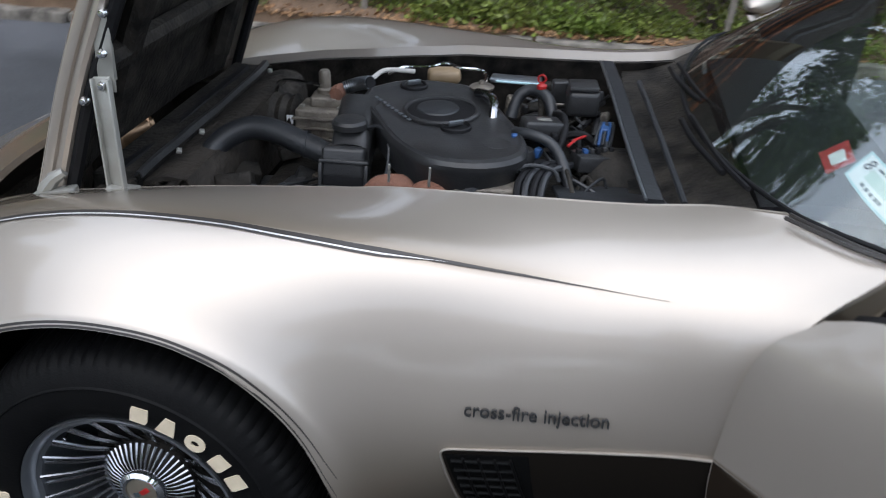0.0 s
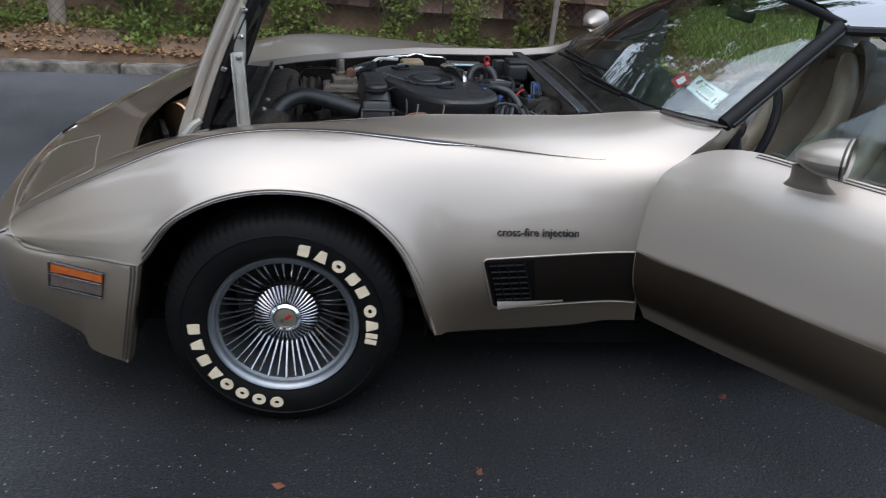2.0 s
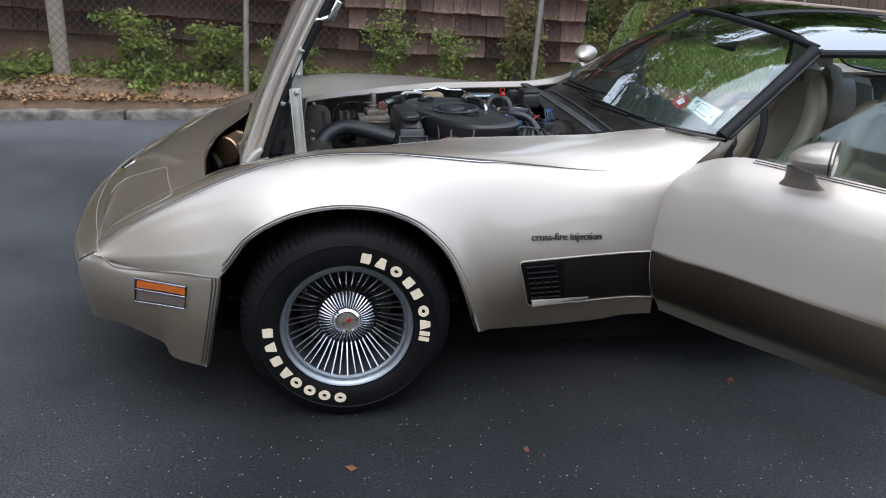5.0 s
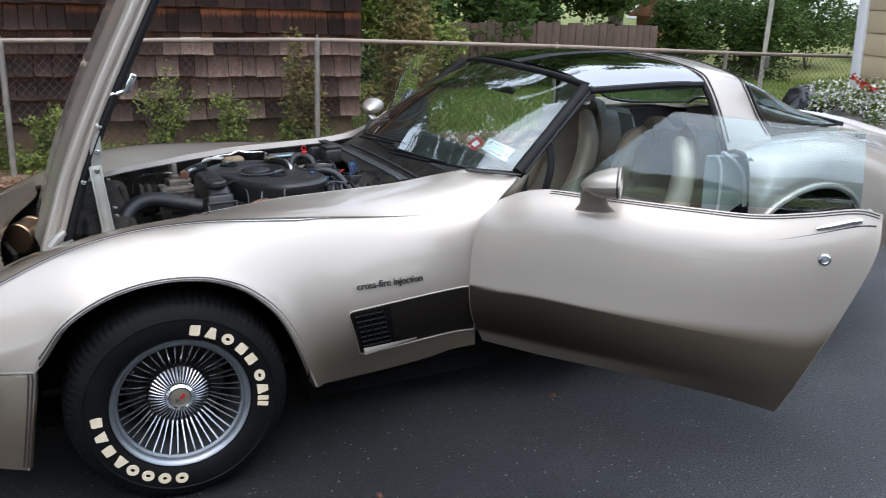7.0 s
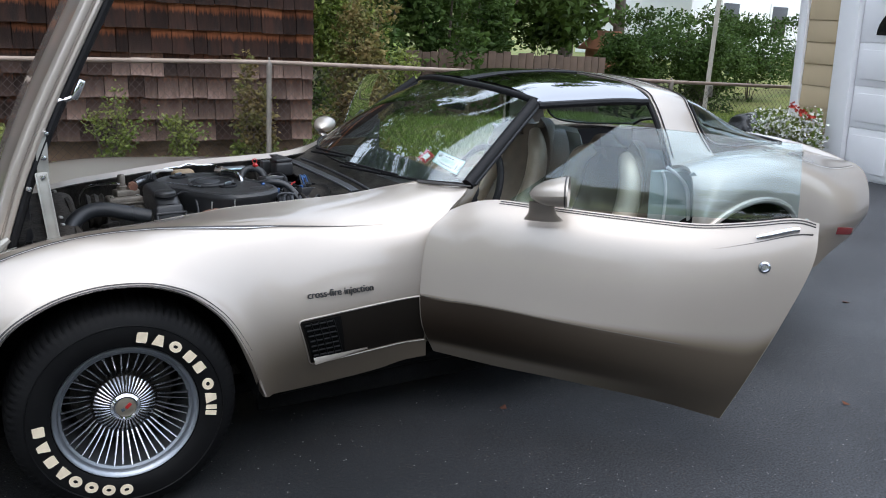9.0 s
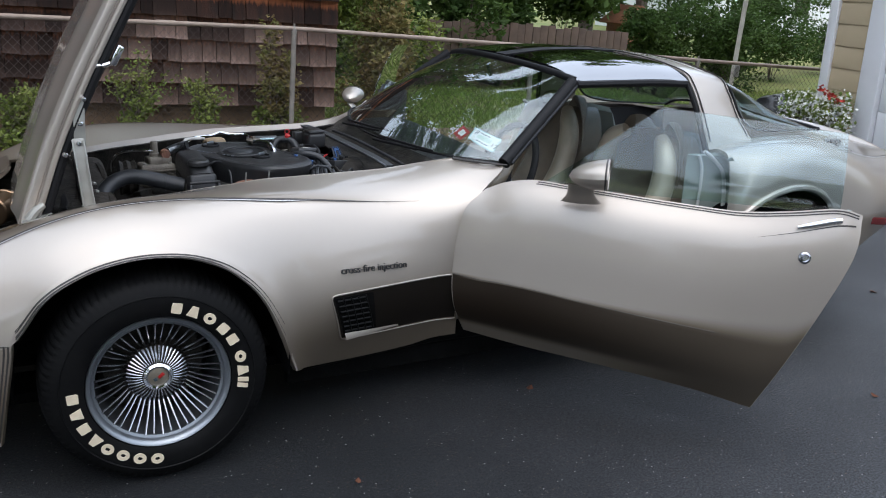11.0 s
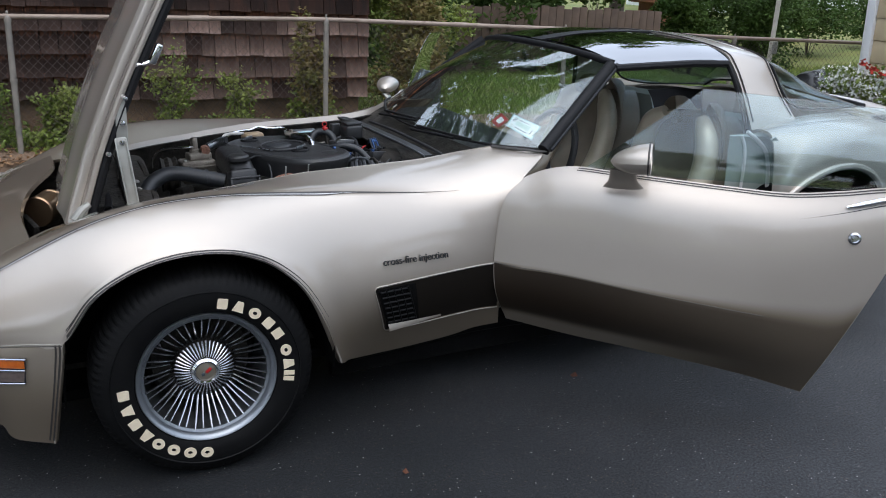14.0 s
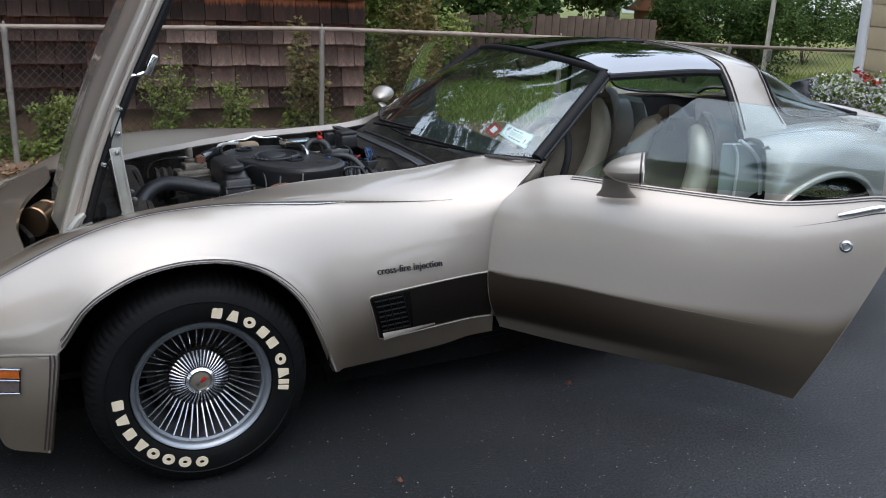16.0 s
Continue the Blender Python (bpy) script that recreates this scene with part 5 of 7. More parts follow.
for t in (.25, .5, .75, 1.0):
    part("rib", tube(np.array([tuple(on_side(.607 - (z - .35) * .29 + .106 * t, z, .010)) for z in (.372, .43, .50)]), 0.003, 6), VENTBLACK, grille)

# badge writing on the fender
pa, pb = on_side(.587, .585, .004), on_side(.824, .575, .004)
ex = (pb - pa).normalized()
pc_ = on_side(.70, .605, .004)
ez = (pc_ - on_side(.70, .56, .004))
ez = (ez - ex * ez.dot(ex)).normalized()
ey = ex.cross(ez)
m = Matrix((ex, ez, ey)).transposed().to_4x4()
m.translation = pa + ey * .002 + ez * -.006
badge = words("cross-fire injection", .034, PLASTIC, m, car, "fender_badge", .003, "dark raised badge lettering")
wid = max(v.co.dot(ex) for v in badge.data.vertices) - min(v.co.dot(ex) for v in badge.data.vertices)
badge.data.transform(Matrix.Translation(pa) @ m.to_3x3().to_4x4() @ Matrix.Diagonal(((pb - pa).length / wid, 1, 1, 1)) @ m.to_3x3().to_4x4().inverted() @ Matrix.Translation(-pa))

# ---- wheels ----
def ring_prism(outline, depth, m):
    """A flat hollow shape: the first half of the corners is its outside, the second half its hole."""
    out = bmesh.new()
    k = len(outline) // 2
    lo, hi = [[out.verts.new(m @ Vector((x, y, z))) for x, y in outline] for z in (0, depth)]
    for i in range(k):
        j = (i + 1) % k
        out.faces.new((hi[i], hi[j], hi[k + j], hi[k + i]))
        out.faces.new((lo[i], lo[j], hi[j], hi[i]))
        out.faces.new((lo[k + i], lo[k + j], hi[k + j], hi[k + i]))
    bmesh.ops.recalc_face_normals(out, faces=out.faces)
    return out


def wheel(at, side):
    """at: centre of the hub on the car's side plane; side 1 faces the driver's side."""
    sy = -side
    f = lambda prof: [(r, sy * h) for r, h in prof]
    cx, _, cz = at
    c = (cx, 0, cz)
    rimp = f([(.186, .735), (.190, .845), (.1935, .856), (.200, .8655), (.2065, .868), (.2085, .864), (.207, .852), (.204, .845), (.204, .62), (.186, .62)])
    wh = part("wheel", lathe(rimp, 80, c, close=True), ALU, car, "aluminium wheel with radiating wire-style spokes")
    TY = [(.203, .640), (.204, .850), (.212, .866), (.224, .8725), (.240, .8760), (.262, .8775), (.276, .8755), (.2785, .8785), (.281, .8745), (.297, .868), (.312, .858), (.322, .846), (.3285, .828), (.333, .80), (.3350, .76), (.335, .72), (.333, .69), (.3285, .67), (.318, .645), (.28, .625), (.23, .63)]
    bm = lathe(f(TY), 264, c, close=True)
    for v in bm.verts:
        r = math.hypot(v.co.x - cx, v.co.z - cz)
        if r > .3105:
            a = math.atan2(v.co.z - cz, v.co.x - cx)
            k = int(round((a % (2 * math.pi)) / (2 * math.pi) * 264))
            if k % 3 == 0:
                s_ = (r - .0045) / r
                v.co.x, v.co.z = cx + (v.co.x - cx) * s_, cz + (v.co.z - cz) * s_
        if v.co.z < 0.002:
            v.co.z = 0.002
    part("tyre", bm, RUBBER, wh, "black tyre with raised cream lettering", smooth=28)
    part("brake_drum", lathe(f([(.02, .70), (.15, .70), (.17, .66), (.17, .60), (.02, .60)]), 40, c), GREASE, wh)
    part("inner_ring", lathe(f([(.182, .842), (.190, .846), (.190, .836), (.182, .832)]), 64, c, close=True), ALU, wh)
    part("hub_dome", lathe(f([(.090, .766), (.082, .786), (.070, .797), (.045, .806), (.02, .808)]), 48, c), GREASE, wh)
    part("hub_ring", lathe(f([(.029, .805), (.031, .822), (.036, .8235), (.043, .818), (.046, .800)]), 40, c, close=True), CHROME, wh)
    part("hub_cap", lathe(f([(.0005, .8225), (.020, .8215), (.030, .818), (.030, .80), (.0005, .80)]), 36, c), CAPGOLD, wh, "tan enamel centre cap")
    # crossed-flags crest, as plain shapes
    for dx, dz, rot, mt, w in ((.008, .005, 40, RED, .020), (-.009, -.006, 110, INK, .010)):
        part("cap_crest", box((w, .002, .010), (cx + dx, sy * .8235, cz + dz), pose(0, 0, 0, 0, -rot, 0), bevel=.0005), mt, wh)
    N = 44
    outer = mesh_of("spoke", tube([(0, -.004, .084), (0, .034, .135), (0, .062, .186)], [.0034, .0032, .0036], 6), SPOKE)
    inner = mesh_of("fin", tube([(0, .000, .045), (0, -.006, .064), (0, -.022, .088)], [.0016, .0026, .0034], 6), SPOKE)
    for k in range(N):
        a = 2 * math.pi * k / N
        for me, ybase, da in ((outer, .776, .06 if k % 2 else -.06), (inner, .808, 0)):
            ob = new(me.name.split(".")[0], me)
            ob.parent = wh
            m = Matrix.Translation((cx, sy * ybase, cz)) @ Matrix.Rotation(a, 4, "Y")
            if sy < 0:
                m = m @ Matrix.Rotation(math.pi, 4, "Z")
            ob.matrix_local = m @ Matrix.Rotation(da * 0.5, 4, "X")
    # plain raised shapes on the sidewall in place of its characters
    block = [(-.014, -.0155), (.013, -.0165), (.016, -.010), (.015, .0165), (-.013, .0155), (-.015, .009)]
    wedge = [(-.017, -.0165), (.017, -.0165), (.009, .0165), (-.009, .0165)]
    bar = [(-.008, -.0165), (.006, -.0165), (.008, .0165), (-.006, .0165)]
    ring = [((.019 - q) * math.cos(a), (.0170 - q) * math.sin(a)) for q in (0, .0115) for a in np.linspace(0, 2 * math.pi, 16, endpoint=False)]
    for deg, kind in ((14, block), (26, wedge), (38.5, ring), (51, block), (62, block), (77, ring), (88, wedge), (95.5, bar), (100, bar),
                      (186, ring), (198, ring), (210, ring), (222, ring), (233, wedge), (245, block), (257, wedge), (269, block)):
        a = radians(deg)
        m = Matrix.Translation((cx + .2435 * math.sin(a), sy * .8762, cz + .2435 * math.cos(a))) @ Matrix.Rotation(a, 4, "Y") @ Matrix(((1, 0, 0, 0), (0, 0, sy, 0), (0, 1, 0, 0), (0, 0, 0, 1)))
        part("raised_mark", ring_prism(ring, .0030, m) if kind is ring else prism(kind, .0030, m=m), CREAM, wh)
    part("valve", tube([(cx - .13, sy * .80, cz + .12), (cx - .125, sy * .83, cz + .115)], .004, 8), CHROME, wh)
    return wh


wheel((0, 0, .33), 1)
wheel((0, 0, .33), -1)
wheel((2.37, 0, .33), 1)
wheel((2.37, 0, .33), -1)

# ---- hood, standing open on its front hinges ----
H_PROFILE = [(-.340, .735), (-.305, .83), (-.240, 1.0), (-.146, 1.20), (-.028, 1.42), (.098, 1.65), (.218, 1.87), (.312, 2.02)]
def hood_row(x, z, half):
    return [(x - .014 * (1 - (y / half) ** 4) - (.012 if abs(y) < .24 else 0), y, z) for y in np.linspace(-half, half, 9)]
hn = np.array([hood_row(x, z, .462 - .012 * k / 7) for k, (x, z) in enumerate(H_PROFILE)])
hg = loft(hn, 30, 32)
hood = part("hood", grid_bm(hg, 0.022, (3, 0, 1.4)), PAINT, car, "raised hood, champagne outside and black inside")
inner_g = hg[1:-1, 1:-1] + np.array([.029, 0, -.010])
part("hood_liner", grid_bm(inner_g, 0.012, (3, 0, 1.4)), GREASE, hood, "black inner hood panel")
for s in (1, -1):
    mid = spline([(x, 0, z) for x, z in H_PROFILE], 30)
    along = np.gradient(mid, axis=0)
    back = np.stack([along[:, 2], along[:, 1], -along[:, 0]], 1) / np.linalg.norm(along, axis=1, keepdims=True)
    rows_ = [mid + back * a + np.array([0, -s * y, 0]) for a, y in ((-.004, .440), (.000, .458), (.007, .468), (.018, .472), (.026, .470), (.029, .463), (.033, .463), (.036, .470), (.044, .472), (.052, .468), (.056, .455))]
    part("hood_edge", grid_bm(np.stack(rows_, 1)), PAINT, hood, "rounded hood edge with a groove")
    part("hood_seal", tube(mid + back * .066 + np.array([0, -s * .452, 0]), .014, 8), SEAL, hood)
for y in (-.30, .30):
    part("hood_rib", tube([(x + .055, y, z) for x, z in H_PROFILE[1:]], .03, 8, smooth=20), GREASE, hood)
for k, z_ in enumerate((1.0, 1.35, 1.7)):
    part("hood_rib", tube([(np.interp(z_, [p[1] for p in H_PROFILE], [p[0] for p in H_PROFILE]) + .05, y, z_) for y in (-.42, 0, .42)], .028, 8), GREASE, hood)
part("wire", tube([(-.26, -.40, .86), (-.21, -.415, .94), (-.20, -.40, 1.02), (-.17, -.42, 1.10), (-.12, -.42, 1.18)], .0025, 6, smooth=16), WIRE, hood)
latch = part("hood_latch", tube([(-.085, -.455, 1.215), (-.048, -.46, 1.220), (-.028, -.46, 1.228)], .008, 8), CHROME, hood, "chrome latch")
part("latch_plate", box((.022, .032, .066), (-.016, -.462, 1.248), pose(0, 0, 0, 0, 28, 0), bevel=.006), CHROME, latch)
# support stay
stay = part("hood_stay", box((.034, .006, .235), (-.141, -.484, .884), pose(0, 0, 0, -8, -4, 0), bevel=.0025), GALV, car, "galvanised folding hood stay")
part("flange", box((.005, .016, .23), (-.157, -.490, .884), pose(0, 0, 0, -8, -4, 0), bevel=.002), GALV, stay)
part("flange", box((.005, .016, .23), (-.125, -.490, .884), pose(0, 0, 0, -8, -4, 0), bevel=.002), GALV, stay)
part("foot", box((.060, .040, .008), (-.124, -.502, .789), pose(0, 0, 0, 0, 8, 12), bevel=.003), GALV, stay)
part("upper_link", box((.034, .006, .15), (-.140, -.462, 1.045), pose(0, 0, 0, 0, 3, 0), bevel=.0025), GALV, stay)
part("upper_link", box((.022, .006, .16), (-.125, -.455, 1.15), pose(0, 0, 0, 0, 14, 0), bevel=.0025), GALV, stay)
plate = [(-.195, .955), (-.182, .940), (-.150, .985), (-.130, .99), (-.128, 1.06), (-.150, 1.065)]
part("plate", prism([(x, z) for x, z in plate], .005, m=Matrix.Translation((0, -.452, 0)) @ Matrix(((1, 0, 0, 0), (0, 0, 1, 0), (0, 1, 0, 0), (0, 0, 0, 1)))), GALV, stay)
for x, z in ((-.146, .985), (-.137, 1.045), (-.188, .952), (-.122, 1.12)):
    part("rivet", lathe([(.001, -.010), (.006, -.009), (.009, -.004), (.009, .006)], 14, (x, -.474, z)), CHROME, stay)
hinge = part("hood_hinge", tube([(-.31, -.475, .755), (-.285, -.475, .785), (-.262, -.47, .80)], [.016, .014, .010], 8), GALV, car)
part("hinge_base", box((.09, .05, .012), (-.285, -.487, .757), pose(0, 0, 0, 0, -12, 0), bevel=.004), GALV, hinge)
# headlamp motor in the gap ahead of the hood
motor = part("headlamp_motor", lathe([(.001, -.055), (.052, -.055), (.056, -.050), (.056, .035), (.059, .038), (.059, .048), (.05, .052), (.001, .052)], 32, (0, 0, 0)), BRASS, car, "brass-coloured headlamp motor")
motor.matrix_local = pose(-.41, .05, .665, 0, 0, -28)
part("motor_bracket", box((.02, .12, .10), (-.46, -.10, .62), pose(0, 0, 0, 10, 0, 20), bevel=.006), GREASE, car)

# ---- doors, both standing open ----
TOP = ([-.1, .06, .15, .236, .336, .476, .677, .856, 1.012, 1.163, 1.3], [.80, .825, .862, .868, .858, .846, .832, .818, .832, .856, .875])
BOT = ([-.1, 0, .221, .519, .809, 1.01, 1.3], [.305, .30, .260, .222, .183, .142, .10])
F_S, R_S = [.055, -.012, -.036, -.03, .0], [1.25, 1.240, 1.168, 1.078, 1.01]
ZF = [0, .17, .48, .76, 1]


def door(side, angle, ms, hx=1.05, mo=0.0, ml=0.0, mk=1.0):
    ca, sa = math.cos(radians(angle)), math.sin(radians(angle))
    W = lambda s, off, z: (hx + s * ca - off * sa, -side * (.76 + s * sa + off * ca), z)
    net = []
    for u in (0, .06, .14, .25, .4, .55, .7, .83, .94, 1):
        row = []
        for j in range(5):
            s = F_S[j] * (1 - u) + R_S[j] * u
            zt, zb = np.interp(s, *TOP), np.interp(s, *BOT)
            if u == 0:
                z = [.822, .74, .56, .42, .30][j]
            elif u == 1:
                z = [.845, .72, .53, .325, .143][j]
            else:
                z = zt + (zb - zt) * ZF[j]
            swell = math.sin(math.pi * min(1, max(0, u)) * .9 + .15)
            off = [-.035, .020, .050, .056, -.028][j] * (.55 + .45 * swell)
            row.append(W(s, off, z))
        net.append(row)
    g = loft(np.array(net), 60, 26)
    inward = W(.6, -2, .5)
    ob = part("door", grid_bm(g, 0.012, inward), PAINT, car, "open door in champagne paint fading to brown below")
    # inner trim panel
    inner = np.array([[W(.06 + (1.13 - .19 * q) * t, -.11, np.interp(.06 + 1.1 * t, *TOP) - .045 + (np.interp(.06 + 1.1 * t, *BOT) + .05 - np.interp(.06 + 1.1 * t, *TOP)) * q) for q in np.linspace(0, 1, 6)] for t in np.linspace(0, 1, 14)])
    # the far panel's dimness is put into its colour; both doors have one trim
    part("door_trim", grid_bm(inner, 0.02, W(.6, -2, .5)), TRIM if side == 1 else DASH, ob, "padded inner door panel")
    ledge = np.array([[W(s, o, np.interp(s, *TOP) - .030) for o in (-.036, -.07, -.115)] for s in np.linspace(.07, 1.22, 24)])
    part("window_ledge", grid_bm(ledge, 0.012, W(.6, 0, 0)), SEAL, ob, "black window ledge")
    for u in (.98,):
        end = np.array([[W(R_S[j] - .018, o, [.838, .71, .525, .335, .215][j]) for o in (-.02 - .03 * (j == 4), -.06, -.11)] for j in range(5)])
        part("door_end", grid_bm(end, 0.01, W(.5, 0, .5)), TRIM, ob)

    def on(u, v, lift):
        p, nr = grid_at(g, u, v)
        if nr @ (np.array(W(.6, 3, .5)) - np.array(W(.6, 0, .5))) < 0:
            nr = -nr
        return p + lift * nr, nr

    # pinstripes along the top edge
    for v0, v1, mt in ((.009, .018, STRIPE), (.026, .034, STRIPE)):
        A = [on(u, v0, .0015)[0] for u in np.linspace(.235, .985, 60)]
        B = [on(u, v1, .0015)[0] for u in np.linspace(.235, .985, 60)]
        part("pinstripe", strip_bm(np.array(A), np.array(B), (0, 0, 0)), mt, ob)
    A = [on(u, .180 - .105 * ((u - .70) / .28), .0015)[0] for u in np.linspace(.70, .975, 30)]
    B = [on(u, .180 - .105 * ((u - .70) / .28) + .013 * (u - .70) / .28, .0015)[0] for u in np.linspace(.70, .975, 30)]
    part("pinstripe", strip_bm(np.array(A), np.array(B), (0, 0, 0)), STRIPE, ob)
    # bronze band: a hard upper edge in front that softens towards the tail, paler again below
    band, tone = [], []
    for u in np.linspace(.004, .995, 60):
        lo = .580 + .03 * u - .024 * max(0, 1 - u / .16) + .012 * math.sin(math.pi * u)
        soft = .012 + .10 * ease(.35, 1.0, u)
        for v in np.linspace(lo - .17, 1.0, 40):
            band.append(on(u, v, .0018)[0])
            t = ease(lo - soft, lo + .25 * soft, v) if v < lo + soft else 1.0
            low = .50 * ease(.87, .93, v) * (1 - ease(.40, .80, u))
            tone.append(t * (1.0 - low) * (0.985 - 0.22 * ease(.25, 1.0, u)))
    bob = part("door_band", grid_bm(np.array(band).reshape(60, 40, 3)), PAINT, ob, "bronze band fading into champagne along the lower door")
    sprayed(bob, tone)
    edge = [on(u, .578 + .03 * u - .024 * max(0, 1 - u / .16) + .012 * math.sin(math.pi * u), .0022)[0] for u in np.linspace(.004, .72, 40)]
    part("pinstripe", tube(np.array(edge), .0013, 5), GAP, ob)
    # lock and handle
    p, nr = on(.832, .280, .003)
    yaw = math.degrees(math.atan2(nr[1], nr[0])) + 90
    lock = part("door_lock", lathe([(.001, -.009), (.008, -.009), (.009, -.004), (.013, -.005), (.019, -.002), (.020, .004)], 26, (0, 0, 0)), SPOKE, ob, "round chrome lock")
    lock.matrix_local = Matrix.Translation(p) @ Vector((0, -1, 0)).rotation_difference(Vector(nr)).to_matrix().to_4x4()
    hp = np.array([on(u, v, .009)[0] for u, v in ((.795, .114), (.822, .104), (.850, .094), (.878, .083), (.905, .073))])
    hd = part("door_handle", tube(hp, [.006, .0095, .0105, .0105, .0095], 12, smooth=16), CHROME, ob, "chrome flap handle")
    # glass
    lo0, lo1 = (.235, -.055, .845), (1.19, -.055, .835)
    hi0, hi1 = (.614, -.14, 1.123), (1.192, -.14, 1.078)
    gg = []
    for i in range(13):
        t = i / 12
        a = np.array(lo0) * (1 - t) + np.array(lo1) * t
        b = np.array(hi0) * (1 - t) + np.array(hi1) * t
        gg.append([W(*(a * (1 - q) + b * q + np.array((0, .022 * math.sin(math.pi * q * .9), 0)))) for q in np.linspace(0, 1, 7)])
    pane = part("window", grid_bm(np.array(gg), 0.004, inward), DOORGLASS, ob, "raised frameless tinted side glass")
    pane.visible_shadow = False
    # wing mirror
    base = loft(np.array([[W(.385 + ms + rx * math.cos(a), .075 + mo + .4 * rx * math.sin(a) + lean, z - ml) for a in np.linspace(0, 2 * math.pi, 13)] for z, rx, lean in ((.822, .066, -.038), (.834, .058, -.024), (.858, .045, .010), (.90, .040, .045))]), 8, 24)
    mb = part("mirror_base", grid_bm(base), PAINT, ob)
    shell = []
    for t in np.linspace(0, 1, 14):
        r = mk * .060 * (1 - (1 - t) ** 2.2) ** .62 + .001
        shell.append([W(.345 + ms + .125 * t, .115 + mo + 1.18 * r * math.cos(a), .925 - ml + .012 * t + .80 * r * math.sin(a)) for a in np.linspace(0, 2 * math.pi, 25)])
    mh = part("mirror_shell", grid_bm(np.array(shell)), PAINT, ob, "bullet-shaped wing mirror")
    rimr = np.array([W(.462 + ms, .115 + mo + 1.19 * mk * .060 * math.cos(a), .936 - ml + .81 * mk * .060 * math.sin(a)) for a in np.linspace(0, 2 * math.pi, 33)])
    part("pinstripe", tube(rimr, .0032, 6, caps=False), STRIPE, mh)
    disc = bmesh.new()
    disc.faces.new([disc.verts.new(W(.466 + ms, .115 + mo + 1.12 * mk * .060 * math.cos(a), .937 - ml + .76 * mk * .060 * math.sin(a))) for a in np.linspace(0, 2 * math.pi, 28, endpoint=False)])
    part("mirror_glass", disc, CHROME, mh)
    return ob


door(1, 38, 0)
door(-1, 61, .02, 1.16, -.035, .075, .84)

# ---- windscreen, frame, roof ----
BASE = [(-.668, 1.222, .882), (-.555, 1.090, .888), (-.30, .995, .886), (0, .962, .884), (.30, .995, .886), (.555, 1.090, .888), (.668, 1.222, .882)]
HEAD = [(-.535, 1.572, 1.143), (-.40, 1.548, 1.160), (-.22, 1.525, 1.172), (0, 1.515, 1.176), (.22, 1.525, 1.172), (.40, 1.548, 1.160), (.535, 1.572, 1.143)]
net = []
for t in (0, .33, .66, 1):
    net.append([(b[1] * (1 - t) + h[1] * t - .03 * math.sin(math.pi * t) * (1 - (b[0] / .668) ** 2), b[0] * (1 - t) + h[0] * t, b[2] * (1 - t) + h[2] * t + .035 * math.sin(math.pi * t) * (1 - (b[0] / .668) ** 2)) for b, h in zip(BASE, HEAD)])
ws = loft(np.array(net), 20, 36)
screen = part("windscreen", grid_bm(ws, 0.005, (1.6, 0, .6)), GLASS, car, "raked tinted windscreen with inspection stickers")
screen.visible_shadow = False
part("header_frame", tube([(h[1] + .02, h[0], h[2] + .006) for h in HEAD], .014, 16, smooth=30), SEAL, car, "black windscreen header")
for side in (1, -1):
    edge = [(p[0] + .006, p[1], p[2]) for p in ws[:, 0 if side == 1 else -1]]
    pillar = part("windscreen_pillar", tube([(x, y - side * .012, z + .002) for x, y, z in edge], .023, 16), SEAL, car, "black windscreen pillar")
    part("pillar_trim", tube([(x + .022, y - side * .020, z + .002) for x, y, z in edge], .010, 12), DASH, pillar)
part("lower_seal", tube([(b[1] - .006, b[0], b[2] + .003) for b in BASE], .0045, 8, smooth=40), SEAL, car)
for off, mt in ((.024, STRIPE), (.042, STRIPE)):
    part("pinstripe", tube([(1.096 - off * .55, -.548 - off * .75, .8895), (1.165 - off * .1, -.628 - off * .75, .8855), (1.230 + off * .1, -.682 - off * .25, .879)], .0038, 6, smooth=12), mt, car)
# stickers inside the screen


def sticker(corners, lift, material, name, parent, label=""):
    """A flat label behind the glass: corners (u up the screen, v across)."""
    (u0, v0), (u1, v1), (u2, v2), (u3, v3) = corners
    g = []
    for i in range(7):
        s = i / 6
        row = []
        for j in range(7):
            t = j / 6
            u = (u0 * (1 - s) + u1 * s) * (1 - t) + (u3 * (1 - s) + u2 * s) * t
            v = (v0 * (1 - s) + v1 * s) * (1 - t) + (v3 * (1 - s) + v2 * s) * t
            p, nr = grid_at(ws, u, v)
            nr = nr if nr[2] > 0 else -nr
            row.append(p + nr * lift)
        g.append(row)
    return part(name, grid_bm(np.array(g)), material, parent, label)


INS = -.007
CARD = ((.197, .180), (.103, .059), (.249, .065), (.307, .189))  # lower left, lower right, upper right, upper left


def on_card(s, t):
    (u0, v0), (u1, v1), (u2, v2), (u3, v3) = CARD
    return ((u0 * (1 - s) + u1 * s) * (1 - t) + (u3 * (1 - s) + u2 * s) * t, (v0 * (1 - s) + v1 * s) * (1 - t) + (v3 * (1 - s) + v2 * s) * t)


def card_patch(s0, t0, s1, t1, lift, material):
    return sticker([on_card(s0, t0), on_card(s1, t0), on_card(s1, t1), on_card(s0, t1)], INS + lift, material, "sticker_print", st)


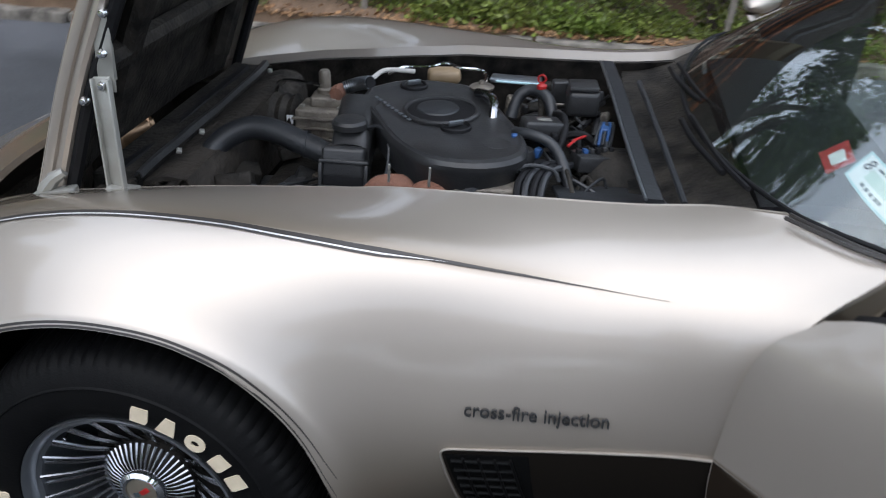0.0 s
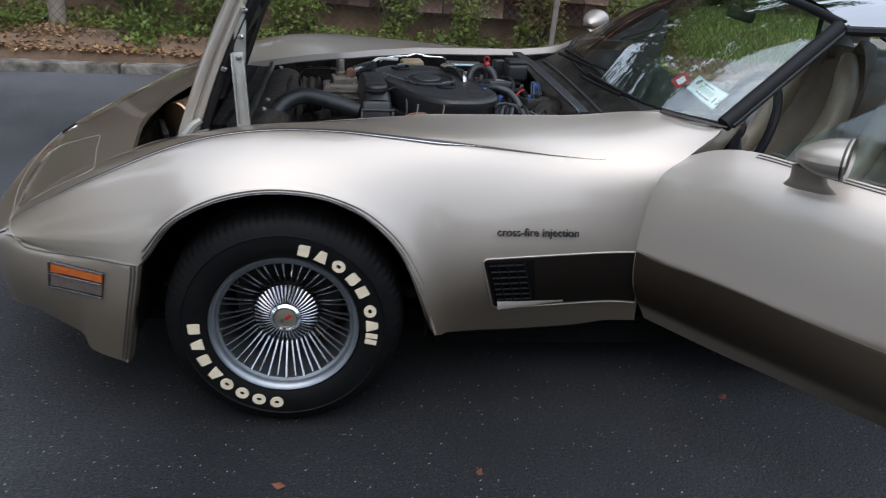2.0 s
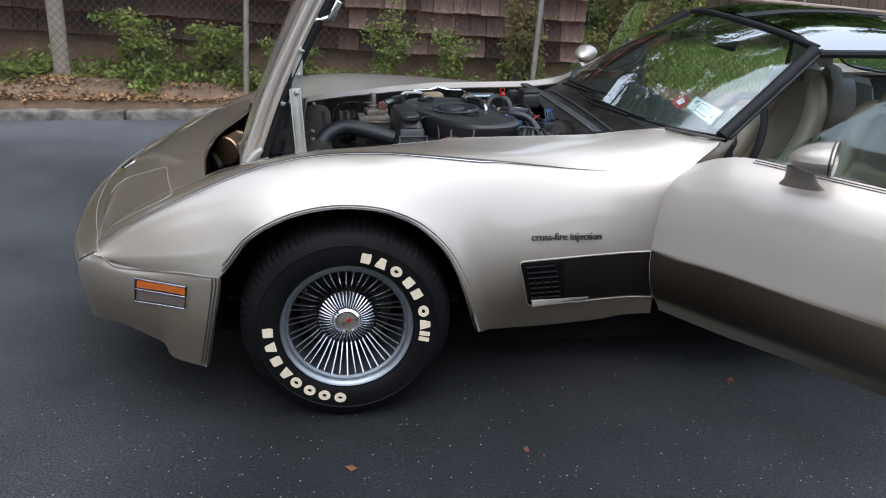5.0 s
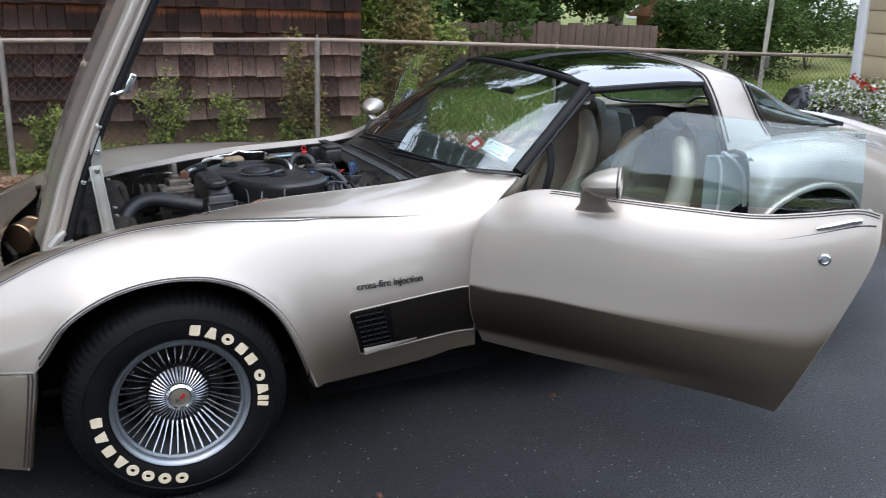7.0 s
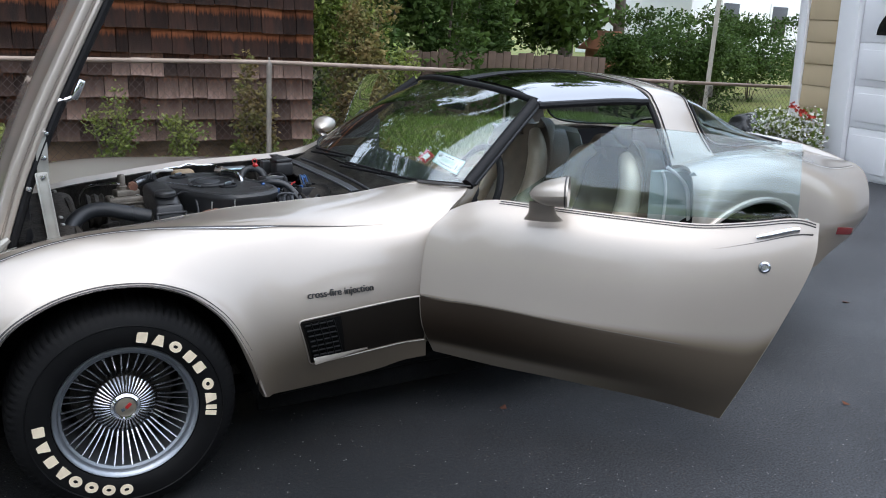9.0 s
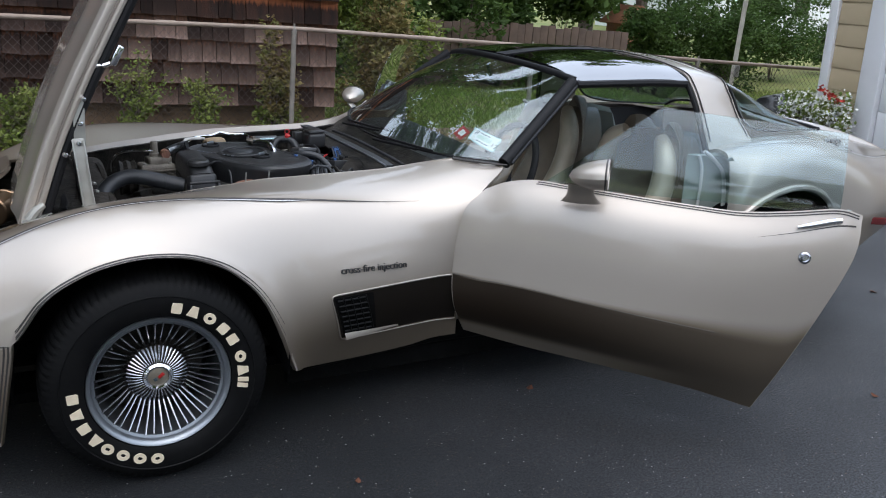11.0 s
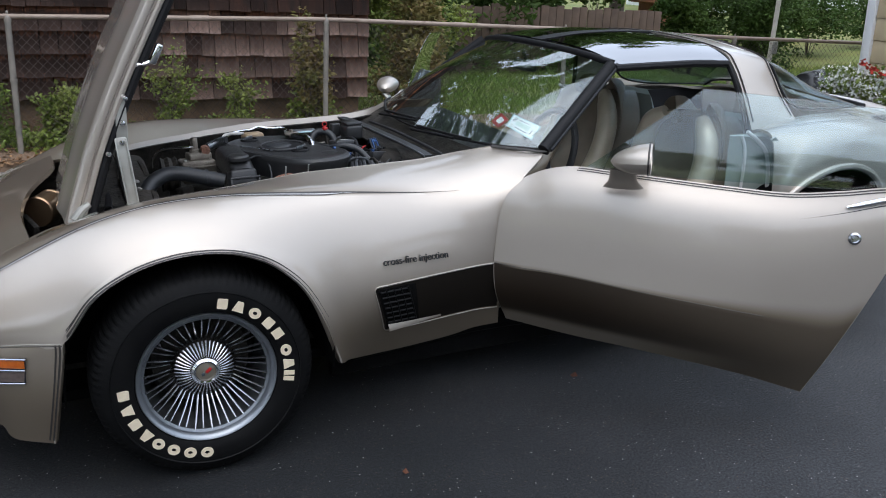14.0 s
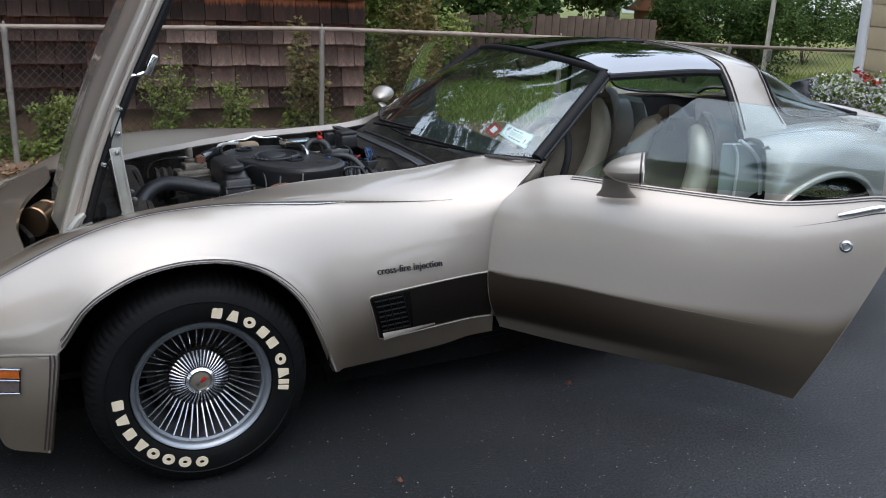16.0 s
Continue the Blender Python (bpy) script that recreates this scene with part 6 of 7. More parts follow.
st = sticker(list(CARD), INS, STICKER, "inspection_sticker", screen, "pale blue registration sticker")
card_patch(.04, .07, .96, .93, .0006, WHITE)
card_patch(.22, .36, .72, .68, .0012, STICKYEL)
for s0 in (.26, .36, .46, .56, .64):
    card_patch(s0, .16, s0 + .06, .26, .0012, INK)
for s0 in (.28, .40, .52):
    card_patch(s0, .76, s0 + .09, .83, .0012, INK)
card_patch(.0, .0, 1.0, .045, .0012, STICKER)
for text, u, v in (("8", *on_card(.08, .52)), ("17", *on_card(.76, .22))):
    pa, nr = grid_at(ws, u, v)
    nr = Vector(nr if nr[2] > 0 else -nr)
    ex = (Vector(grid_at(ws, u - .05, v - .07)[0]) - Vector(pa)).normalized()
    ex = (ex - nr * ex.dot(nr)).normalized()
    m = Matrix((ex, nr.cross(ex), nr)).transposed().to_4x4()
    m.translation = Vector(pa) + nr * (INS + .002)
    words(text, .030, INK, m, st, "sticker_number", .0004)
rs = sticker([(.205, .232), (.165, .196), (.250, .188), (.292, .226)], INS, STICKRED, "inspection_sticker", screen, "small red inspection sticker")
sticker([(.215, .220), (.195, .202), (.238, .198), (.262, .216)], INS + .0012, WHITE, "sticker_print", rs)

ROOF = [[(x, -y, z) for y, z in zip((.565, .50, .38, .20, .045), zs)] for x, zs in ((1.585, (1.146, 1.166, 1.184, 1.193, 1.196)), (1.75, (1.148, 1.176, 1.200, 1.210, 1.213)), (1.95, (1.147, 1.177, 1.202, 1.212, 1.215)), (2.105, (1.140, 1.168, 1.191, 1.201, 1.205)))]
for side in (1, -1):
    top = part("roof_panel", grid_bm(loft(sided(ROOF, side), 20, 24), 0.012, (1.8, 0, 0)), MIRRORGLASS, car, "dark mirror-tinted removable glass roof panel")
    part("roof_rail", tube([(x, -side * .562, z - .010) for x, z in ((1.585, 1.146), (1.75, 1.146), (1.95, 1.145), (2.10, 1.137))], .014, 8, smooth=14), SEAL, car)
part("roof_bar", grid_bm(loft(np.array([[(x, y, z) for y in (-.045, 0, .045)] for x, z in ((1.56, 1.197), (1.75, 1.215), (1.95, 1.217), (2.16, 1.207))]), 12, 4), 0.02, (1.8, 0, 0)), SEAL, car)
HOOP = [[(2.20, -.672, .880), (2.29, -.672, .895), (2.385, -.668, .902)],
        [(2.178, -.625, 1.02), (2.255, -.628, 1.01), (2.345, -.622, .990)],
        [(2.160, -.570, 1.125), (2.24, -.572, 1.115), (2.325, -.565, 1.090)],
        [(2.152, -.50, 1.172), (2.24, -.50, 1.160), (2.335, -.49, 1.138)],
        [(2.15, -.25, 1.200), (2.25, -.25, 1.192), (2.355, -.25, 1.170)],
        [(2.15, 0, 1.207), (2.25, 0, 1.200), (2.36, 0, 1.180)]]
HOOP = [[(a - .040, b, c), (d - .02, f, g), h] for (a, b, c), (d, f, g), h in HOOP]
HOOP = HOOP + [[(x, -y, z) for x, y, z in r] for r in HOOP[-2::-1]]
hoop_g = loft(np.array(HOOP), 60, 8)
hoop = part("roof_hoop", grid_bm(hoop_g, 0.03, (2.2, 0, .6)), PAINT, car, "body-coloured roof hoop behind the seats")
for e_, m_ in ((.06, STRIPE), (.94, STRIPE)):
    part("pinstripe", tube(np.array([grid_at(hoop_g, u, e_)[0] + np.array([0, -.002 if u < .5 else .002, .002]) for u in np.linspace(.02, .98, 50)]), .003, 5), m_, hoop)
part("hoop_seal", tube([(r[0][0] - .006, r[0][1] * .985, r[0][2] - .012) for r in HOOP], .011, 10, smooth=50), SEAL, hoop)
HATCHNET = [[(2.345, y, z) for y, z in ((-.545, 1.100), (-.42, 1.145), (0, 1.172), (.42, 1.145), (.545, 1.100))],
            [(2.50 - .12 * (abs(y) > .5), y, z) for y, z in ((-.612, .975), (-.45, 1.075), (0, 1.112), (.45, 1.075), (.605, .950))],
            [(2.68 - .16 * (abs(y) > .5), y, z) for y, z in ((-.597, .928), (-.45, .985), (0, 1.03), (.45, .985), (.60, .885))],
            [(2.90, y, z) for y, z in ((-.53, .905), (-.40, .912), (0, .925), (.40, .905), (.53, .862))]]
hatch_g = loft(np.array(HATCHNET), 24, 30)
hatch = part("rear_window", grid_bm(hatch_g, 0.005, (2.4, 0, .5)), HATCH, car, "large wraparound rear hatch glass")
hatch.visible_shadow = False
for j in (0, -1):
    part("hatch_seal", tube(hatch_g[:, j], .0055, 8), SEAL, hatch)
part("hatch_seal", tube(hatch_g[0], .006, 8), SEAL, hatch)
part("hatch_seal", tube(hatch_g[-1], .010, 8), SEAL, hatch)

# ---- rear quarters, deck and tail ----
QUARTER = []


def quarter_section(xs, ys, zs):
    """One cross-section of the body: places along, across and up."""
    QUARTER.append(list(zip(xs if isinstance(xs, tuple) else (xs,) * len(ys), ys, zs)))


quarter_section((2.17, 2.17, 2.165, 2.16, 2.17), (-0.64, -0.72, -0.785, -0.815, -0.8), (0.872, 0.89, 0.862, 0.7, 0.29))
quarter_section((2.24, 2.24, 2.24, 2.19, 2.15), (-0.635, -0.73, -0.81, -0.842, -0.83), (0.892, 0.898, 0.858, 0.72, 0.50))
quarter_section((2.32, 2.32, 2.32, 2.25, 2.22), (-0.63, -0.745, -0.83, -0.86, -0.866), (0.9, 0.904, 0.864, 0.765, 0.67))
quarter_section((2.49, 2.49, 2.49, 2.44, 2.435), (-0.61, -0.76, -0.845, -0.87, -0.874), (0.905, 0.910, 0.874, 0.81, 0.748))
quarter_section((2.68, 2.68, 2.68, 2.64, 2.635), (-0.605, -0.765, -0.845, -0.868, -0.872), (0.903, 0.897, 0.850, 0.77, 0.682))
quarter_section((2.82, 2.82, 2.82, 2.8, 2.8), (-0.575, -0.755, -0.838, -0.866, -0.86), (0.885, 0.862, 0.806, 0.66, 0.42))
quarter_section((2.92, 2.92, 2.92, 2.93, 2.9), (-0.545, -0.74, -0.828, -0.86, -0.848), (0.872, 0.838, 0.778, 0.62, 0.46))
quarter_section((3.1, 3.1, 3.1, 3.1, 3.08), (-0.53, -0.71, -0.8, -0.835, -0.815), (0.850, 0.808, 0.742, 0.62, 0.49))
quarter_section((3.3, 3.3, 3.3, 3.3, 3.28), (-0.52, -0.67, -0.757, -0.79, -0.765), (0.826, 0.800, 0.735, 0.60, 0.50))
quarter_section((3.47, 3.47, 3.47, 3.47, 3.45), (-0.5, -0.63, -0.700, -0.728, -0.69), (0.808, 0.795, 0.735, 0.60, 0.50))
qg = {}


def short_tail(net):
    """Draw the tail in behind the rear wheel."""
    net = np.array(net, float)
    net[..., 0] = np.where(net[..., 0] > 2.9, 2.9 + 0.68 * (net[..., 0] - 2.9), net[..., 0])
    return net


for side in (1, -1):
    net = short_tail(sided(QUARTER, side))
    if side == -1:
        net[:7, :2, 2] -= .035  # the far side sits a little lower on its springs
    qg[side] = loft(net, 72, 28)
    rear = np.clip((qg[side][1:-1, :, 0:1] - 2.80) / 0.2, 0, 1)
    for k in range(60):  # fair the tail
        qg[side][1:-1] += rear * (0.25 * (qg[side][:-2] + qg[side][2:]) - 0.5 * qg[side][1:-1])
        qg[side][1:-1, 1:-1] += 0.5 * rear[:, 1:-1] * (0.25 * (qg[side][1:-1, :-2] + qg[side][1:-1, 2:]) - 0.5 * qg[side][1:-1, 1:-1]) * (k % 6 == 0)
    quarter = part("rear_quarter", grid_bm(qg[side], 0.012, (2.6, 0, .3)), PAINT, car, "champagne rear quarter panel with flared arch, bronze below")
    sprayed(quarter, [0.52 * ease(0.600, 0.572, p[2]) * ease(2.70, 2.80, p[0]) for p in qg[side].reshape(-1, 3)] * 2)
    o = (0, -side, 1)
    rim_ = [p + np.array((0, -side * .004, .004)) for p in qg[side][:, -1] if 2.17 < p[0] < 2.86 and p[2] > .50]
    part("arch_lip", tube(np.array(rim_), .013, 8), PAINT, car, "rolled lip of the rear arch")
    stripe(qg[side], .255, .264, .02, .95, 60, .0015, o, STRIPE)
    stripe(qg[side], .270, .276, .02, .95, 60, .0015, o, SILVER)
    arc = [(2.44 + 0.40 * math.cos(a), .335 + 0.40 * math.sin(a)) for a in np.linspace(0.28, math.pi + 0.1, 40)]
    part("wheel_liner", grid_bm(np.array([[(x, -side * y, min(z, .84)) for y in (.845, .70, .25)] for x, z in arc])), LINER, car)
    part("tail_marker", box((.10, .012, .034), (2.985, -side * .848, .560), pose(0, 0, 0, 4, 6, side * -8), bevel=.004), REDLENS, car, "red tail marker lamp")
deck = np.array([[(x, y * f, z + .02 * (1 - (y * 2) ** 2)) for y in (-.5, -.25, 0, .25, .5)] for x, f, z in ((2.90, 1.08, .872), (3.10, 1.06, .850), (3.30, 1.04, .826), (3.47, 1.0, .808), (3.52, .98, .806))])
part("rear_deck", grid_bm(loft(short_tail(deck), 20, 20), 0.015, (3.1, 0, 0)), PAINT, car)
last = short_tail(sided(QUARTER, 1))[-1]
spread_ = np.linspace(-1, 1, 9)
tail = np.array([[(p[0] + .035 * (1 - s * s), p[1] * s, p[2] + .02 * (1 - s * s) * (j == 0)) for j, p in enumerate(last)] for s in spread_])
tail_g = loft(tail, 32, 16)
tail_ob = part("tail_panel", grid_bm(tail_g, 0.012, (3, 0, .5)), PAINT, car, "upright tail panel, bronze below")
sprayed(tail_ob, [0.52 * ease(0.600, 0.572, p[2]) for p in tail_g.reshape(-1, 3)] * 2)
lip = np.array([[(last[0][0] + dx + .035 * (1 - s * s), .60 * s, last[0][2] + dz - .03 * abs(s) ** 3 + .02 * (1 - s * s)) for dx, dz in ((-.09, .004), (-.045, .012), (-.004, .020), (.004, -.012))] for s in spread_])
part("spoiler", grid_bm(loft(lip, 32, 9), 0.008, (3.1, 0, 0)), PAINT, car, "moulded lip of the tail")

# ---- cabin ----
cab = bmesh.new()
box((1.20, 1.22, 0.03), (1.66, 0, .27), bm=cab)
box((.04, 1.30, .50), (1.02, 0, .50), bm=cab)
box((1.1, .22, .26), (1.7, 0, .38), bm=cab, bevel=.03)
part("cabin_floor", cab, CARPET, car, "taupe carpeted cabin floor and tunnel")
part("cargo_floor", box((1.05, 1.08, .04), (2.85, 0, .60), bevel=.01), CARPET, car)
part("bulkhead", box((.05, 1.15, .38), (2.40, 0, .43), pose(0, 0, 0, 0, -12, 0), bevel=.01), CARPET, car)
for side in (1, -1):
    jx = [(2.10, .655), (2.12, .678), (2.15, .694), (2.19, .705), (2.215, .735), (2.185, .785)]
    jz = [(.862, .0), (.83, .03), (.77, .045), (.62, .045), (.45, .03), (.30, .0)]
    part("door_jamb", grid_bm(loft(np.array([[(x - .03 + d * min(1, k / 3), -side * y, z) for k, (x, y) in enumerate(jx)] for z, d in jz]), 16, 16), .02, (2.3, 0, .5)), TRIM, car, "grey-green door jamb")
    part("jamb_strip", tube([(2.10, -side * .715, .886), (2.155, -side * .722, .845), (2.20, -side * .728, .785), (2.215, -side * .732, .64), (2.20, -side * .73, .42), (2.17, -side * .72, .30)], .008, 8, smooth=24), SILVER, car, "bright jamb moulding")
    part("jamb_strip", tube([(2.10, -side * .688, .865), (2.115, -side * .698, .80), (2.11, -side * .698, .64), (2.08, -side * .69, .42)], .006, 8, smooth=20), SILVER, car)
    part("hinge_pillar", box((.08, .12, .42), (1.12, -side * .60, .55), bevel=.012), DASH, car)
    post_ = part("hinge_post", grid_bm(loft(np.array([[(x + dx, -side * (y + dy), z) for dx, dy in ((.0, .012), (.05, .0), (.10, -.02), (.125, -.06))] for x, y, z in ((1.205, .645, .868), (1.160, .674, .82), (1.115, .690, .76), (1.085, .690, .66), (1.07, .685, .50), (1.075, .670, .32))]), 24, 6), .012, (1.6, 0, .6)), PAINT, car, "painted door post behind the fender")
    sprayed(post_, [0.66] * len(post_.data.vertices))
    part("cargo_side", grid_bm(np.array([[(x, -side * y, z) for z, y in ((.875 if side == 1 else .838, .60), (.75, .60), (.60, .56))] for x in (2.40, 2.65, 2.95)]), .02, (2.6, -side * 2, .7)), DASH, car)


def seat(yc, up=0.0):
    ob = part("seat", box((.50, .46, .14), (1.70, yc, .37), pose(0, 0, 0, 0, 8, 0), bevel=.045, seg=4), LEATHER, car, "champagne leather bucket seat")
    rows = []
    for z, x, hw in ((.36, 1.90, .22), (.49, 1.975, .235), (.61, 2.045, .24), (.74, 2.105, .23), (.84, 2.12, .205), (.895, 2.13, .165), (.915, 2.15, .11)):
        rows.append([(x + .03 + b, yc + hw * t, z - d + up * (z - .36) / .5) for t, b, d in ((-1, .07, .01), (-.97, -.04, 0), (-.82, -.085, 0), (-.62, -.03, 0), (0, .0, 0), (.62, -.03, 0), (.82, -.085, 0), (.97, -.04, 0), (1, .07, .01))])
    part("backrest", grid_bm(loft(np.array(rows), 30, 40), .06, (3.5, yc, .6)), LEATHERDARK, ob, "curved high backrest, shade between its bolsters put into the leather colour")
    for side in (-1, 1):
        part("bolster", tube([(1.50, yc + side * .205, .40), (1.70, yc + side * .215, .43), (1.88, yc + side * .225, .46)], .055, 10, smooth=10), LEATHER, ob)
    for side in (-1, 1):
        part("back_bolster", tube([(1.86, yc + side * .205, .42), (1.945, yc + side * .215, .54), (2.01, yc + side * .215, .66), (2.04, yc + side * .205, .78 + .8 * up), (2.05, yc + side * .175, .86 + up), (2.075, yc + side * .12, .90 + up)], [.04, .048, .05, .048, .042, .03], 12, smooth=20), LEATHER, ob, "padded side bolster")
    shell = [[(p[0] + .075, p[1], p[2]) for p in r[::4]] for r in rows]
    part("seat_shell", grid_bm(np.array(shell), .015, (3.5, yc, .6)), TRIM, ob, "grey-green seat shell")
    return ob


seat(-.36, -.01)
seat(.36)
part("dashboard", grid_bm(loft(np.array([[(x, y, z) for x, z in ((1.06, .850), (1.18, .862), (1.33, .845), (1.385, .79), (1.36, .60))] for y in (-.46, -.3, 0, .3, .46)]), 20, 20), .03, (1.1, 0, .4)), DASH, car, "dark padded dashboard")
wheel_rim = lathe([(.190 + .014 * math.cos(a), .014 * math.sin(a)) for a in np.linspace(0, 2 * math.pi, 10, endpoint=False)], 40, (0, 0, 0), "x", close=True)
steer = part("steering_wheel", wheel_rim, SEAL, car, "dark leather-rimmed steering wheel")
steer.matrix_local = pose(1.415, -.36, .775, 0, 22, 0)
part("wheel_hub", lathe([(.001, .012), (.035, .010), (.042, 0), (.035, -.02), (.001, -.02)], 20, (0, 0, 0), "x"), DASH, steer)
for a in (90, 210, 330):
    part("wheel_spoke", box((.006, .026, .15), (0, .10 * math.cos(radians(a)), .10 * math.sin(radians(a))), pose(0, 0, 0, a - 90, 0, 0), bevel=.002), ALU, steer)
part("column", tube([(1.20, -.36, .68), (1.40, -.36, .768)], .022, 10), DASH, car)
rv = part("rear_view_mirror", box((.025, .16, .045), (1.52, .02, 1.085), pose(0, 0, 0, 0, 12, 8), bevel=.012, seg=3), DASH, car)
part("stem", tube([(1.50, 0, 1.15), (1.515, -.01, 1.10)], .008, 8), DASH, rv)

# ---- cowl and engine ----
def cbox(name, size, at, rot, material, bev=.006, parent=None, label=""):
    return part(name, box(size, at, pose(0, 0, 0, *rot), bevel=bev, seg=3), material, parent or car, label)


part("cowl_panel", grid_bm(loft(np.array([[(.84, y, .80), (.92, y, .815), (1.02 + .10 * abs(y) ** 2, y, .868)] for y in (-.50, -.25, 0, .25, .50)]), 16, 10), .01, (1, 0, 0)), GREASE, car, "black cowl below the windscreen")
bar = spline(np.array([(.795, .33, .862), (.815, .10, .870), (.842, -.20, .868), (.865, -.40, .860), (.878, -.475, .850)]), 24)
part("cowl_seal", grid_bm(np.stack([bar + np.array([dx, 0, dz]) for dx, dz in ((-.018, -.004), (-.013, .004), (.013, .004), (.018, -.004))], 1), .014, (.83, 0, 0)), HOSE, car, "flat black cowl bar")
part("cowl_lip", tube(bar + np.array([-.017, 0, .002]), .0035, 6), ALU, car)
part("cowl_lip", tube(np.array([(.868, .16, .868), (.885, -.05, .872), (.910, -.32, .864), (.928, -.48, .852)]), .006, 8, smooth=16), HOSE, car)
for yc in (.10, -.28):
    wp = part("wiper", tube([(.945, yc + .16, .880), (.955, yc, .894), (.99, yc - .16, .900)], .0055, 8, smooth=8), SEAL, car, "black windscreen wiper")
    part("wiper_blade", tube([(.962, yc + .14, .897), (.985, yc - .10, .907), (1.02, yc - .24, .908)], .005, 6, smooth=8), SEAL, wp)

# air cleaner: slanted oval lid with two wing nuts
AC = [(.235, .02), (.31, .095), (.42, .10), (.50, .055), (.575, -.10), (.630, -.24), (.630, -.33), (.565, -.385), (.46, -.385), (.375, -.31), (.305, -.19), (.245, -.07)]
ring = spline(np.array([(x, y, 0) for x, y in AC + AC[:1]]), 60)[:-1]
bm = bmesh.new()
cxy = ring.mean(0)
lv = []
for z, f in ((.770, .90), (.780, .94), (.822, .97), (.834, 1.0), (.846, 1.0), (.854, .975), (.857, .93), (.851, .88), (.850, .60)):
    lv.append([bm.verts.new((cxy[0] + (p[0] - cxy[0]) * f, cxy[1] + (p[1] - cxy[1]) * f, z)) for p in ring])
for A, B in zip(lv, lv[1:]):
    for k in range(60):
        bm.faces.new((A[k], A[(k + 1) % 60], B[(k + 1) % 60], B[k]))
bm.faces.new(lv[-1])
bm.faces.new(lv[0][::-1])
bmesh.ops.recalc_face_normals(bm, faces=bm.faces)
cleaner = part("air_cleaner", bm, PLASTIC, car, "black oval air-cleaner housing")
oval = Matrix.Translation((.432, -.105, .852)) @ Matrix.Rotation(radians(8), 4, "Z") @ Matrix.Diagonal((1.0, 1.05, 1, 1))
bm = lathe([(.086, .0), (.086, .005), (.081, .008), (.076, .006), (.074, -.004)], 40, (0, 0, 0), "z")
bm.transform(oval)
part("lid_opening", bm, PLASTIC, cleaner)
# the lid is solid: a black disc stands for the shade inside its opening
bm = lathe([(.001, 0), (.077, 0), (.077, .003), (.001, .003)], 36, (0, 0, 0), "z")
bm.transform(oval @ Matrix.Translation((0, 0, -.001)))
part("opening_floor", bm, SEAL, cleaner, "black disc for the dark depth of the lid opening")
bm = lathe([(.048, 0), (.045, .004), (.035, .007), (.020, .0085), (.001, .009)], 32, (-.008, .014, .001), "z")
bm.transform(oval)
part("inner_dome", bm, HOSE, cleaner, "grey dome inside the lid opening")
for x, y in ((.478, -.195), (.340, .055)):
    part("nut_recess", lathe([(.001, .0), (.026, 0), (.030, .006), (.033, .004), (.034, -.004)], 24, (x, y, .852), "z"), SEAL, cleaner)
    part("wing_nut", box((.034, .006, .012), (x, y, .862), pose(0, 0, 0, 0, 0, 35), bevel=.002), ALU, cleaner)
for k in range(9):
    t = k / 8
    part("raised_mark", box((.011, .008, .003), (.275 + .10 * t, -.06 - .125 * t, .858), pose(0, 0, 0, 0, 0, -50), bevel=.001), ALU, cleaner)
# intake snorkel in front of it, its mouth turned down to the fender
def ring_bm(w, h, t, depth, m):
    """A hollow rectangular frame, w by h outside, t thick, depth deep, moved by m."""
    out = bmesh.new()
    for sx, sz, px, pz in ((w, t, 0, h / 2 - t / 2), (w, t, 0, t / 2 - h / 2), (t, h - 2 * t, w / 2 - t / 2, 0), (t, h - 2 * t, t / 2 - w / 2, 0)):
        box((sx, depth, sz), (px, 0, pz), bevel=min(t, depth) * .3, bm=out)
    out.transform(m)
    return out


sn_net = [[(x + .004 * k, y, z + .012 * math.cos(x * 60 - 15) * 0) for x, y, z in row] for k, row in enumerate((
    [(.190, -.06, .795), (.196, -.06, .852), (.240, -.06, .862), (.284, -.06, .852), (.290, -.06, .795)],
    [(.196, -.13, .780), (.202, -.13, .846), (.243, -.13, .858), (.284, -.13, .846), (.290, -.13, .780)],
    [(.202, -.20, .765), (.207, -.20, .832), (.246, -.20, .844), (.285, -.20, .832), (.290, -.20, .765)],
    [(.206, -.245, .755), (.210, -.247, .805), (.248, -.248, .815), (.286, -.247, .805), (.290, -.245, .755)]))]
sn = part("snorkel", grid_bm(loft(np.array(sn_net), 18, 20), .012, (.25, -.15, .7)), PLASTIC, cleaner, "black intake snorkel")
part("snorkel_neck", box((.094, .085, .066), (.252, -.245, .776), pose(0, 0, 0, -16, 0, 2), bevel=.010, seg=3), PLASTIC, sn)
part("snorkel_mouth", ring_bm(.106, .064, .008, .022, pose(.256, -.288, .762, -16, 0, 2)), PLASTIC, sn, "rectangular mouth with a raised lip")
# black plate on the solid neck, standing for the dark inside the mouth
part("mouth_hole", box((.090, .006, .048), (.256, -.287, .762), pose(0, 0, 0, -16, 0, 2), bevel=.002), SEAL, sn)
part("snorkel_cap", lathe([(.038, 0), (.038, .012), (.033, .018), (.015, .021), (.001, .021)], 28, (.250, -.205, .838), "z"), PLASTIC, sn)
part("vacuum_line", tube([(.290, -.205, .838), (.315, -.215, .848), (.342, -.245, .838), (.350, -.275, .800), (.345, -.29, .76)], .0042, 8, smooth=18), HOSE, sn)
